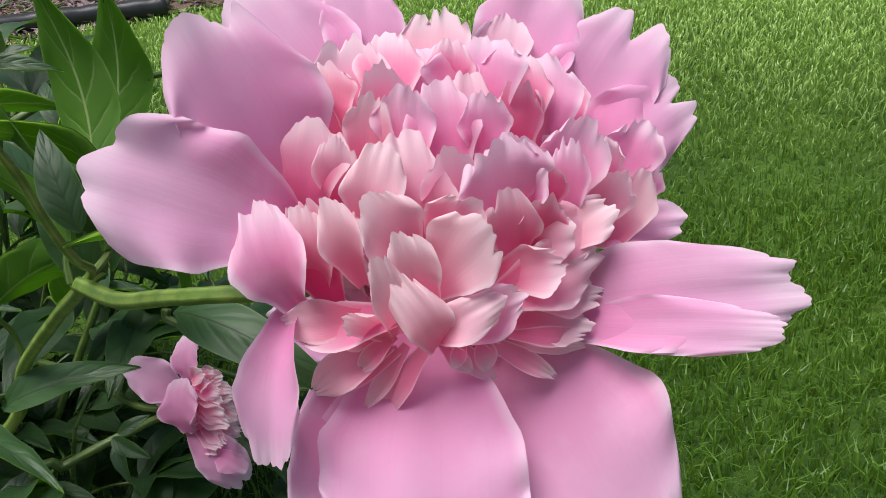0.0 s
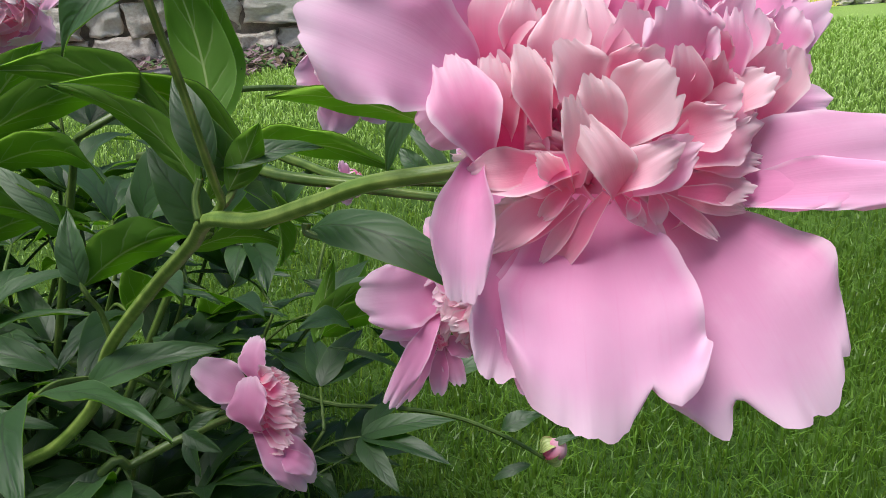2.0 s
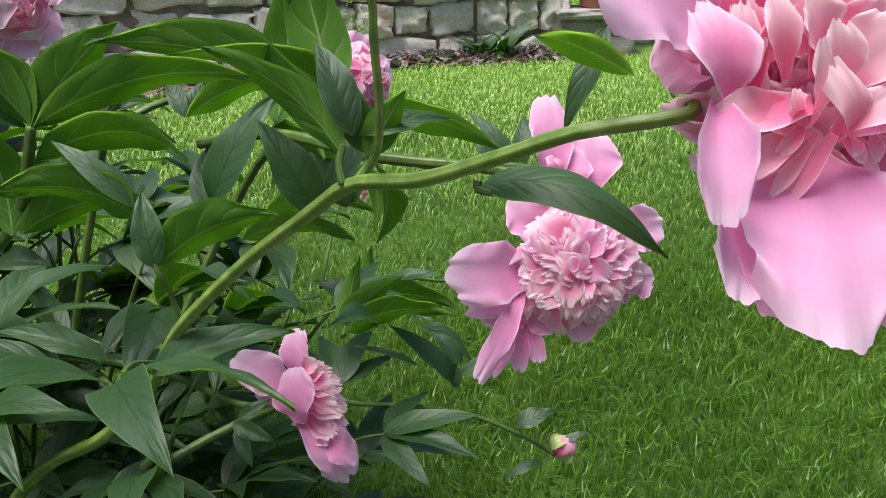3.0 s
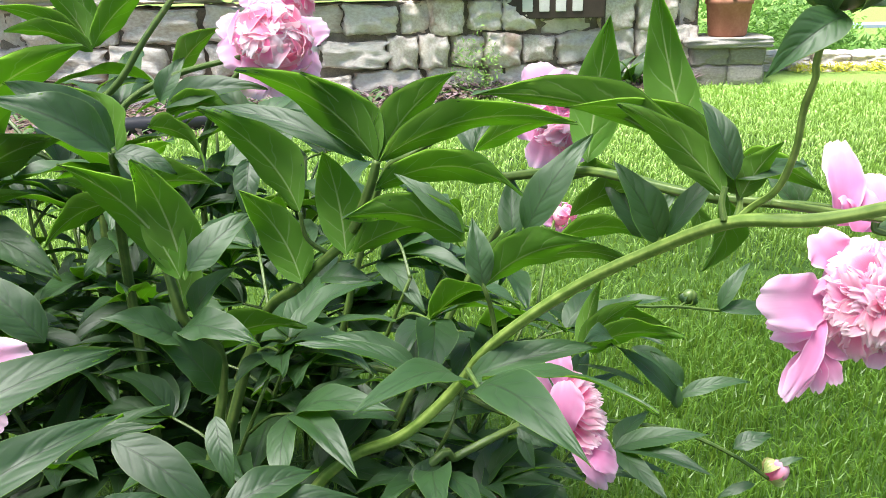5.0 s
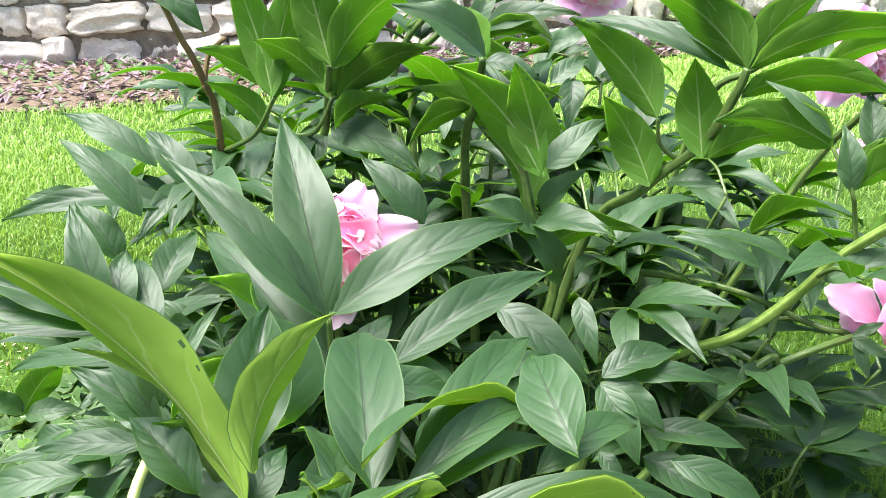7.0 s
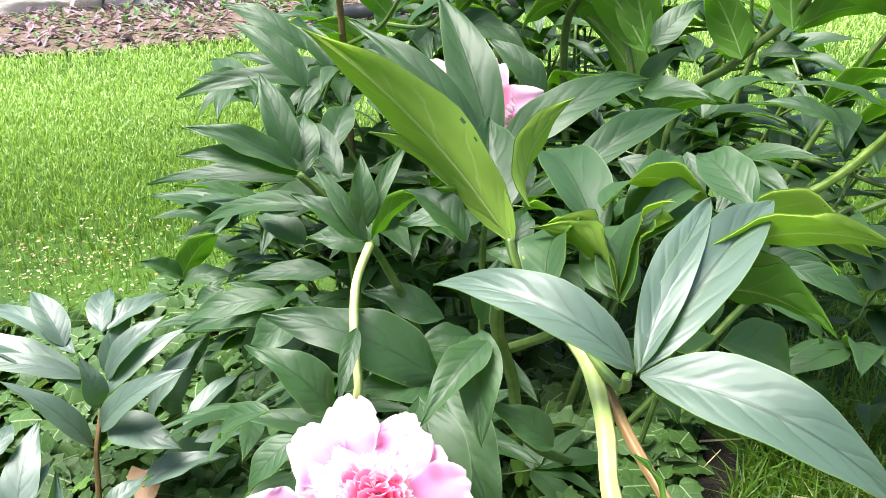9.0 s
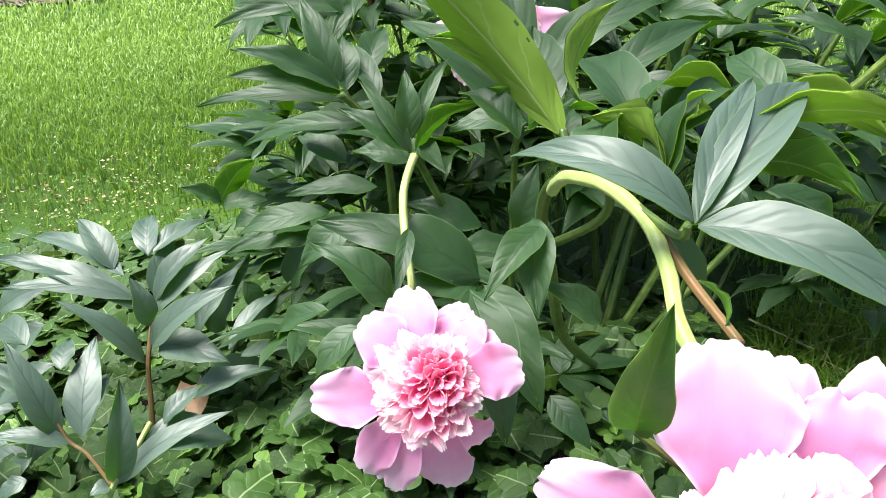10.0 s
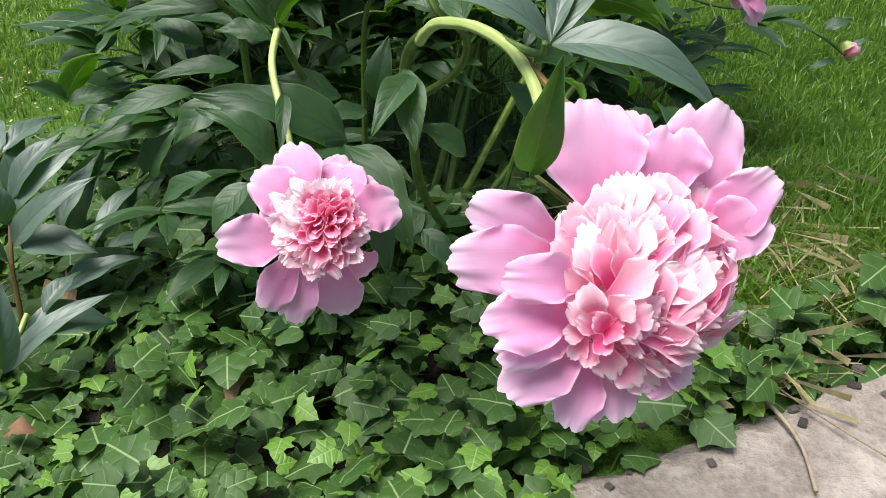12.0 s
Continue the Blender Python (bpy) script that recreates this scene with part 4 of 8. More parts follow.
guard(flower_a, (0.0336, 0.3081, 0.5682), (0.0717, 0.3162, 0.5920), 0.0266, (-0.13, -0.86, 0.49), 0.06, 0.10)
guard(flower_a, (0.0351, 0.2945, 0.5590), (0.0662, 0.2902, 0.5655), 0.0135, (-0.23, -0.82, 0.53), 0.10, 0.20)
guard(flower_a, (0.0188, 0.2833, 0.5417), (0.0884, 0.2643, 0.5596), 0.0272, (-0.35, -0.75, 0.57), 0.08, 0.12)
guard(flower_a, (0.0246, 0.2802, 0.5398), (0.0808, 0.2549, 0.5527), 0.0141, (-0.44, -0.68, 0.59), 0.05, 0.30)
guard(flower_a, (-0.0336, 0.2899, 0.5680), (-0.0458, 0.2705, 0.5649), 0.0172, (0.54, -0.45, 0.71), 0.10, 0.30)
guard(flower_a, (-0.0028, 0.2761, 0.5450), (-0.0062, 0.2219, 0.5036), 0.0515, (-0.00, -0.67, 0.75), 0.05, 0.10, 0.17)
guard(flower_a, (0.0163, 0.2833, 0.5401), (0.0431, 0.2320, 0.4984), 0.0551, (-0.18, -0.65, 0.74), 0.05, 0.12, 0.18)
guard(flower_a, (-0.0230, 0.2725, 0.5374), (-0.0308, 0.2372, 0.5114), 0.0217, (0.31, -0.70, 0.65), 0.04, 0.15, 0.0)
guard(flower_a, (-0.0110, 0.2780, 0.5398), (-0.0166, 0.2360, 0.5045), 0.0337, (0.13, -0.66, 0.74), 0.04, 0.10, 0.05)
guard(flower_a, (-0.0333, 0.2618, 0.5600), (-0.0383, 0.2361, 0.5336), 0.0150, (-0.25, -0.81, 0.53), 0.10, 0.90, 0.0)
petal(flower_a, (-0.0220, 0.2874, 0.5916), (-0.0253, 0.2892, 0.6110), 0.0137, (0.02, -0.89, 0.45), "pale", 0.06, 0.3, 0.03)
petal(flower_a, (-0.0178, 0.2869, 0.5916), (-0.0167, 0.2965, 0.6154), 0.0173, (0.02, -0.89, 0.45), "pink", 0.06, 0.3, 0.03)
petal(flower_a, (-0.0094, 0.2877, 0.5924), (-0.0081, 0.2985, 0.6162), 0.0153, (0.02, -0.89, 0.45), "pink", 0.06, 0.3, 0.03)
petal(flower_a, (0.0004, 0.2923, 0.5947), (-0.0001, 0.3160, 0.6167), 0.0181, (0.02, -0.89, 0.45), "pale", 0.06, 0.3, 0.05)
petal(flower_a, (0.0048, 0.2958, 0.5963), (0.0069, 0.2965, 0.6131), 0.0112, (0.02, -0.89, 0.45), "pink", 0.06, 0.3, 0.03)
petal(flower_a, (0.0130, 0.2914, 0.5900), (0.0133, 0.2998, 0.6132), 0.0239, (0.02, -0.89, 0.45), "lilac", 0.14, 0.6, 0.05)
petal(flower_a, (0.0167, 0.3072, 0.5906), (0.0200, 0.3295, 0.6119), 0.0146, (0.02, -0.89, 0.45), "pink", 0.06, 0.3, 0.03)
petal(flower_a, (0.0244, 0.2935, 0.5856), (0.0243, 0.2980, 0.6084), 0.0128, (0.02, -0.89, 0.45), "pink", 0.06, 0.3, 0.03)
petal(flower_a, (0.0296, 0.2948, 0.5834), (0.0302, 0.3010, 0.6074), 0.0187, (0.02, -0.89, 0.45), "lilac", 0.06, 0.3, 0.05)
petal(flower_a, (0.0371, 0.3019, 0.5851), (0.0379, 0.3093, 0.6005), 0.0104, (0.02, -0.89, 0.45), "pink", 0.06, 0.3, 0.03)
petal(flower_a, (-0.0279, 0.2935, 0.5957), (-0.0269, 0.2831, 0.6073), 0.0075, (0.02, -0.89, 0.45), "pale", 0.06, 0.3, 0.03)
petal(flower_a, (-0.0366, 0.2898, 0.5900), (-0.0351, 0.2873, 0.6038), 0.0083, (0.02, -0.89, 0.45), "pale", 0.06, 0.3, 0.03)
petal(flower_a, (0.0194, 0.3015, 0.5953), (0.0202, 0.2989, 0.6105), 0.0114, (0.02, -0.89, 0.45), "lilac", 0.06, 0.3, 0.03)
petal(flower_a, (-0.0083, 0.2832, 0.5852), (-0.0113, 0.2873, 0.6108), 0.0122, (0.02, -0.89, 0.45), "pink", 0.06, 0.3, 0.03)
petal(flower_a, (0.0097, 0.2860, 0.5832), (0.0106, 0.2869, 0.6072), 0.0137, (0.02, -0.89, 0.45), "pink", 0.06, 0.3, 0.03)
petal(flower_a, (0.0196, 0.2884, 0.5771), (0.0200, 0.2887, 0.6048), 0.0140, (0.02, -0.89, 0.45), "rose", 0.06, 0.3, 0.03)
petal(flower_a, (-0.0291, 0.2747, 0.5764), (-0.0281, 0.2754, 0.6019), 0.0199, (0.02, -0.89, 0.45), "pink", 0.06, 0.3, 0.03)
petal(flower_a, (-0.0392, 0.2790, 0.5780), (-0.0410, 0.2721, 0.5939), 0.0121, (0.02, -0.89, 0.45), "pink", 0.06, 0.3, 0.03)
petal(flower_a, (-0.0406, 0.2825, 0.5825), (-0.0373, 0.2812, 0.5995), 0.0109, (0.02, -0.89, 0.45), "pale", 0.06, 0.3, 0.03)
petal(flower_a, (-0.0379, 0.2727, 0.5748), (-0.0431, 0.2678, 0.5874), 0.0106, (0.02, -0.89, 0.45), "lilac", 0.06, 0.3, 0.09)
petal(flower_a, (-0.0147, 0.2683, 0.5712), (-0.0126, 0.2658, 0.5978), 0.0136, (0.02, -0.89, 0.45), "pale", 0.06, 0.3, 0.04)
petal(flower_a, (-0.0163, 0.2770, 0.5836), (-0.0118, 0.2785, 0.6059), 0.0113, (0.02, -0.89, 0.45), "pale", 0.06, 0.3, 0.03)
petal(flower_a, (-0.0055, 0.2769, 0.5831), (-0.0034, 0.2810, 0.6068), 0.0140, (0.02, -0.89, 0.45), "lilac", 0.06, 0.3, 0.07)
petal(flower_a, (0.0051, 0.2762, 0.5785), (0.0025, 0.2833, 0.6072), 0.0168, (0.02, -0.89, 0.45), "lilac", 0.06, 0.3, 0.03)
petal(flower_a, (-0.0031, 0.2691, 0.5641), (-0.0014, 0.2691, 0.5984), 0.0184, (0.02, -0.89, 0.45), "pink", 0.06, 0.5, 0.03)
petal(flower_a, (-0.0224, 0.2746, 0.5746), (-0.0194, 0.2684, 0.5983), 0.0105, (0.02, -0.89, 0.45), "pink", 0.06, 0.3, 0.03)
petal(flower_a, (0.0047, 0.2740, 0.5689), (0.0058, 0.2683, 0.5957), 0.0145, (0.02, -0.89, 0.45), "pink", 0.06, 0.3, 0.03)
petal(flower_a, (0.0143, 0.2791, 0.5842), (0.0135, 0.2803, 0.6048), 0.0113, (0.02, -0.89, 0.45), "lilac", 0.06, 0.3, 0.08)
petal(flower_a, (0.0183, 0.2714, 0.5710), (0.0158, 0.2661, 0.5963), 0.0221, (0.02, -0.89, 0.45), "lilac", 0.06, 0.1, 0.11)
petal(flower_a, (0.0202, 0.2760, 0.5822), (0.0200, 0.2717, 0.5965), 0.0118, (0.02, -0.89, 0.45), "lilac", 0.06, 0.3, 0.09)
petal(flower_a, (0.0228, 0.2757, 0.5793), (0.0262, 0.2698, 0.5887), 0.0106, (0.02, -0.89, 0.45), "lilac", 0.06, 0.3, 0.08)
petal(flower_a, (0.0274, 0.2805, 0.5661), (0.0373, 0.2893, 0.5953), 0.0169, (0.02, -0.89, 0.45), "lilac", 0.06, 0.3, 0.03)
petal(flower_a, (0.0331, 0.2804, 0.5675), (0.0338, 0.2802, 0.5921), 0.0097, (0.02, -0.89, 0.45), "lilac", 0.06, 0.3, 0.03)
petal(flower_a, (0.0416, 0.2898, 0.5707), (0.0417, 0.2873, 0.5900), 0.0128, (0.02, -0.89, 0.45), "pink", 0.06, 0.3, 0.07)
petal(flower_a, (0.0466, 0.2935, 0.5704), (0.0550, 0.2996, 0.5896), 0.0147, (0.02, -0.89, 0.45), "lilac", 0.06, 0.3, 0.06)
petal(flower_a, (0.0461, 0.2878, 0.5583), (0.0550, 0.2904, 0.5792), 0.0132, (0.02, -0.89, 0.45), "pale", 0.06, 0.3, 0.03)
petal(flower_a, (0.0399, 0.2869, 0.5624), (0.0483, 0.2858, 0.5813), 0.0115, (0.02, -0.89, 0.45), "pink", 0.06, 0.3, 0.03)
petal(flower_a, (0.0264, 0.2846, 0.5674), (0.0253, 0.2738, 0.5900), 0.0124, (0.02, -0.89, 0.45), "rose", 0.06, 0.3, 0.03)
petal(flower_a, (0.0537, 0.2973, 0.5634), (0.0567, 0.2948, 0.5789), 0.0090, (0.02, -0.89, 0.45), "lilac", 0.06, 0.3, 0.03)
petal(flower_a, (-0.0313, 0.2616, 0.5597), (-0.0379, 0.2601, 0.5861), 0.0155, (0.02, -0.89, 0.45), "lilac", 0.16, 0.9, 0.09)
petal(flower_a, (-0.0233, 0.2649, 0.5565), (-0.0326, 0.2615, 0.5854), 0.0144, (0.02, -0.89, 0.45), "rose", 0.06, 0.5, 0.03)
petal(flower_a, (-0.0270, 0.2659, 0.5609), (-0.0286, 0.2596, 0.5847), 0.0104, (0.02, -0.89, 0.45), "pink", 0.06, 0.5, 0.03)
petal(flower_a, (-0.0161, 0.2612, 0.5652), (-0.0231, 0.2563, 0.5875), 0.0091, (0.02, -0.89, 0.45), "pale", 0.12, 0.4, 0.03)
petal(flower_a, (-0.0029, 0.2656, 0.5660), (-0.0124, 0.2563, 0.5883), 0.0143, (0.02, -0.89, 0.45), "pale", 0.12, 0.3, 0.03)
petal(flower_a, (0.0000, 0.2616, 0.5581), (-0.0073, 0.2515, 0.5800), 0.0117, (0.02, -0.89, 0.45), "pale", 0.14, 0.3, 0.03)
petal(flower_a, (-0.0018, 0.2632, 0.5611), (0.0137, 0.2565, 0.5813), 0.0180, (0.02, -0.89, 0.45), "pale", 0.12, 0.3, 0.02)
petal(flower_a, (0.0007, 0.2674, 0.5709), (0.0090, 0.2608, 0.5870), 0.0148, (0.02, -0.89, 0.45), "pale", 0.06, 0.3, 0.03)
petal(flower_a, (0.0190, 0.2733, 0.5623), (0.0200, 0.2659, 0.5843), 0.0134, (0.02, -0.89, 0.45), "pink", 0.06, 0.3, 0.03)
petal(flower_a, (0.0242, 0.2765, 0.5572), (0.0268, 0.2692, 0.5826), 0.0116, (0.02, -0.89, 0.45), "rose", 0.06, 0.3, 0.03)
petal(flower_a, (-0.0231, 0.2715, 0.5654), (-0.0184, 0.2563, 0.5830), 0.0091, (0.02, -0.89, 0.45), "rose", 0.06, 0.3, 0.03)
petal(flower_a, (-0.0010, 0.2601, 0.5504), (0.0121, 0.2525, 0.5651), 0.0098, (0.02, -0.89, 0.45), "pale", 0.14, 0.3, 0.03)
petal(flower_a, (0.0002, 0.2605, 0.5482), (-0.0040, 0.2481, 0.5699), 0.0106, (0.02, -0.89, 0.45), "pale", 0.16, 0.3, 0.03)
petal(flower_a, (-0.0091, 0.2609, 0.5516), (-0.0129, 0.2496, 0.5767), 0.0085, (0.02, -0.89, 0.45), "pale", 0.14, 0.3, 0.03)
petal(flower_a, (-0.0098, 0.2594, 0.5505), (-0.0197, 0.2501, 0.5663), 0.0065, (0.02, -0.89, 0.45), "pale", 0.14, 0.3, 0.03)
petal(flower_a, (0.0017, 0.2605, 0.5500), (0.0216, 0.2563, 0.5617), 0.0119, (0.02, -0.89, 0.45), "lilac", 0.12, 0.3, 0.05)
petal(flower_a, (0.0164, 0.2675, 0.5497), (0.0387, 0.2674, 0.5479), 0.0098, (0.02, -0.89, 0.45), "pale", 0.06, 0.3, 0.05)
petal(flower_a, (0.0123, 0.2679, 0.5545), (0.0403, 0.2709, 0.5671), 0.0165, (0.02, -0.89, 0.45), "pink", 0.06, 0.3, 0.05)
petal(flower_a, (0.0154, 0.2717, 0.5618), (0.0443, 0.2776, 0.5736), 0.0152, (0.02, -0.89, 0.45), "pink", 0.06, 0.3, 0.05)
petal(flower_a, (0.0180, 0.2699, 0.5547), (0.0421, 0.2704, 0.5535), 0.0105, (0.02, -0.89, 0.45), "pale", 0.06, 0.3, 0.05)
petal(flower_a, (0.0125, 0.2703, 0.5596), (0.0312, 0.2661, 0.5685), 0.0122, (0.02, -0.89, 0.45), "pink", 0.06, 0.3, 0.03)
petal(flower_a, (0.0186, 0.2759, 0.5657), (0.0329, 0.2700, 0.5762), 0.0123, (0.02, -0.89, 0.45), "pink", 0.06, 0.3, 0.03)
petal(flower_a, (0.0271, 0.2770, 0.5616), (0.0430, 0.2783, 0.5771), 0.0112, (0.02, -0.89, 0.45), "pale", 0.06, 0.3, 0.03)
petal(flower_a, (-0.0014, 0.2584, 0.5506), (-0.0156, 0.2578, 0.5285), 0.0063, (0.02, -0.89, 0.45), "pale", 0.08, 0.25, 0.02, "sliver")
petal(flower_a, (-0.0070, 0.2579, 0.5505), (-0.0181, 0.2567, 0.5335), 0.0049, (0.02, -0.89, 0.45), "pale", 0.08, 0.25, 0.02, "sliver")
petal(flower_a, (-0.0091, 0.2580, 0.5493), (-0.0273, 0.2570, 0.5364), 0.0057, (0.02, -0.89, 0.45), "pale", 0.08, 0.25, 0.02, "sliver")
petal(flower_a, (-0.0110, 0.2577, 0.5517), (-0.0328, 0.2578, 0.5375), 0.0100, (0.02, -0.89, 0.45), "pale", 0.08, 0.25, 0.02, "sliver")
petal(flower_a, (0.0037, 0.2592, 0.5507), (0.0125, 0.2587, 0.5376), 0.0055, (0.02, -0.89, 0.45), "pink", 0.08, 0.25, 0.02, "sliver")
petal(flower_a, (0.0105, 0.2608, 0.5500), (0.0126, 0.2578, 0.5423), 0.0060, (0.02, -0.89, 0.45), "pale", 0.08, 0.25, 0.02, "sliver")
petal(flower_a, (0.0116, 0.2612, 0.5491), (0.0284, 0.2643, 0.5348), 0.0058, (0.02, -0.89, 0.45), "pale", 0.08, 0.25, 0.02, "sliver")
petal(flower_a, (0.0146, 0.2621, 0.5490), (0.0375, 0.2677, 0.5416), 0.0067, (0.02, -0.89, 0.45), "pale", 0.08, 0.25, 0.02, "sliver")
petal(flower_a, (-0.0109, 0.2576, 0.5525), (-0.0194, 0.2541, 0.5470), 0.0053, (0.02, -0.89, 0.45), "pale", 0.08, 0.25, 0.02, "sliver")
petal(flower_a, (-0.0156, 0.2577, 0.5527), (-0.0224, 0.2535, 0.5539), 0.0047, (0.02, -0.89, 0.45), "pale", 0.08, 0.25, 0.02, "sliver")
petal(flower_a, (0.0064, 0.2599, 0.5492), (0.0034, 0.2553, 0.5454), 0.0040, (0.02, -0.89, 0.45), "pink", 0.08, 0.25, 0.02, "sliver")
petal(flower_a, (0.0010, 0.2588, 0.5502), (0.0081, 0.2567, 0.5425), 0.0049, (0.02, -0.89, 0.45), "pink", 0.08, 0.25, 0.02, "sliver")
petal(flower_a, (0.0174, 0.2630, 0.5492), (0.0358, 0.2666, 0.5457), 0.0055, (0.02, -0.89, 0.45), "pink", 0.08, 0.25, 0.02, "sliver")
petal(flower_a, (-0.0091, 0.2573, 0.5589), (-0.0330, 0.2556, 0.5549), 0.0118, (0.02, -0.89, 0.45), "pink", 0.08, 0.25, 0.02, "sliver")
petal(flower_a, (-0.0170, 0.2574, 0.5591), (-0.0366, 0.2565, 0.5592), 0.0105, (0.02, -0.89, 0.45), "pale", 0.08, 0.25, 0.02, "sliver")

stem_fan = shoot((-0.520, 0.500, 0.000), 'leafy peony stem with a fan of glossy green leaflets')
stalk(stem_fan, [(-0.520, 0.500, 0.000), (-0.443, 0.611, 0.323), (-0.386, 0.579, 0.404), (-0.346, 0.554, 0.447), (-0.327, 0.537, 0.487), (-0.321, 0.533, 0.506)], 0.0050, 0.0030)
leaf(stem_fan, (-0.321, 0.533, 0.506), (-0.396, 0.518, 0.577), 0.036, (0.18, 0.91, 0.38), 0.14)
leaf(stem_fan, (-0.321, 0.533, 0.506), (-0.361, 0.529, 0.568), 0.033, (0.23, 0.95, 0.21), 0.14)
leaf(stem_fan, (-0.320, 0.533, 0.506), (-0.270, 0.555, 0.559), 0.036, (-0.54, 0.82, 0.18), 0.14)
leaf(stem_fan, (-0.320, 0.533, 0.506), (-0.194, 0.543, 0.536), 0.035, (-0.19, 0.82, 0.54), 0.14)
leaf(stem_fan, (-0.379, 0.557, 0.465), (-0.443, 0.575, 0.538), 0.045, (0.38, 0.92, 0.10), 0.14)
leaf(stem_fan, (-0.382, 0.560, 0.411), (-0.413, 0.561, 0.485), 0.040, (0.08, 1.00, 0.03), 0.14)
leaf(stem_fan, (-0.346, 0.541, 0.439), (-0.354, 0.543, 0.513), 0.037, (-0.01, 1.00, -0.03), 0.14)
leaf(stem_fan, (-0.323, 0.537, 0.487), (-0.225, 0.507, 0.500), 0.036, (0.17, 0.80, 0.57), 0.18)
leaf(stem_fan, (-0.342, 0.542, 0.440), (-0.262, 0.545, 0.463), 0.035, (-0.18, 0.86, 0.48), 0.14)
leaf(stem_fan, (-0.330, 0.552, 0.501), (-0.447, 0.575, 0.539), 0.020, (0.12, -0.64, 0.76), 0.10)
leaf(stem_fan, (-0.369, 0.562, 0.413), (-0.330, 0.546, 0.419), 0.021, (-0.32, -0.46, 0.82), 0.10)
leaf(stem_fan, (-0.320, 0.553, 0.501), (-0.384, 0.581, 0.540), 0.021, (0.14, -0.68, 0.72), 0.10)
stalk(stem_fan, [(-0.360, 0.568, 0.429), (-0.376, 0.561, 0.444), (-0.379, 0.557, 0.465)], 0.0020, 0.0015)
stalk(stem_fan, [(-0.386, 0.578, 0.402), (-0.383, 0.560, 0.411)], 0.0020, 0.0015)

stem_mid = shoot((-0.540, 0.520, 0.000), 'upright peony stem with broad pointed green leaflets')
stalk(stem_mid, [(-0.540, 0.520, 0.000), (-0.457, 0.583, 0.306), (-0.474, 0.565, 0.383), (-0.485, 0.569, 0.432), (-0.501, 0.584, 0.449)], 0.0050, 0.0030)
leaf(stem_mid, (-0.465, 0.546, 0.421), (-0.524, 0.539, 0.513), 0.046, (0.04, 0.99, 0.10), 0.14)
leaf(stem_mid, (-0.462, 0.546, 0.419), (-0.478, 0.542, 0.511), 0.043, (-0.17, 0.98, 0.00), 0.14)
leaf(stem_mid, (-0.460, 0.548, 0.425), (-0.416, 0.573, 0.460), 0.029, (-0.09, -0.74, 0.66), 0.10)
leaf(stem_mid, (-0.469, 0.557, 0.422), (-0.519, 0.602, 0.511), 0.026, (0.34, -0.75, 0.57), 0.10)
leaf(stem_mid, (-0.488, 0.578, 0.428), (-0.578, 0.630, 0.483), 0.059, (0.60, 0.74, 0.29), 0.14)
leaf(stem_mid, (-0.474, 0.565, 0.383), (-0.522, 0.621, 0.438), 0.045, (0.67, 0.73, -0.15), 0.14)
leaf(stem_mid, (-0.466, 0.565, 0.383), (-0.432, 0.560, 0.422), 0.026, (-0.56, -0.73, 0.38), 0.10)
leaf(stem_mid, (-0.471, 0.553, 0.379), (-0.407, 0.509, 0.390), 0.032, (-0.35, -0.29, 0.89), 0.10)
leaf(stem_mid, (-0.467, 0.541, 0.374), (-0.505, 0.506, 0.406), 0.031, (0.73, -0.22, 0.65), 0.10)
leaf(stem_mid, (-0.448, 0.549, 0.329), (-0.484, 0.527, 0.398), 0.034, (0.83, -0.49, 0.27), 0.10)
leaf(stem_mid, (-0.461, 0.576, 0.350), (-0.390, 0.590, 0.374), 0.038, (-0.31, 0.85, 0.43), 0.14)

stem_left_tall = shoot((-0.620, 0.580, 0.000), 'tall peony stem with long drooping green leaflets')
stalk(stem_left_tall, [(-0.620, 0.580, 0.000), (-0.679, 0.604, 0.363), (-0.664, 0.609, 0.440), (-0.648, 0.587, 0.497)], 0.0050, 0.0030)
leaf(stem_left_tall, (-0.640, 0.568, 0.500), (-0.661, 0.557, 0.604), 0.046, (-0.35, 0.94, 0.02), 0.14)
leaf(stem_left_tall, (-0.639, 0.567, 0.499), (-0.546, 0.604, 0.588), 0.054, (-0.64, 0.67, 0.39), 0.14)
leaf(stem_left_tall, (-0.665, 0.629, 0.502), (-0.667, 0.660, 0.566), 0.028, (0.36, -0.84, 0.42), 0.10)
leaf(stem_left_tall, (-0.646, 0.610, 0.469), (-0.577, 0.610, 0.517), 0.042, (-0.39, 0.74, 0.55), 0.14)
leaf(stem_left_tall, (-0.648, 0.585, 0.493), (-0.633, 0.642, 0.532), 0.035, (0.29, -0.60, 0.75), 0.10)
leaf(stem_left_tall, (-0.653, 0.582, 0.484), (-0.693, 0.551, 0.529), 0.034, (-0.25, 0.89, 0.39), 0.14)
leaf(stem_left_tall, (-0.660, 0.610, 0.440), (-0.569, 0.588, 0.415), 0.043, (0.12, -0.51, 0.85), 0.10)
leaf(stem_left_tall, (-0.664, 0.607, 0.432), (-0.691, 0.553, 0.402), 0.033, (0.29, -0.56, 0.78), 0.10)

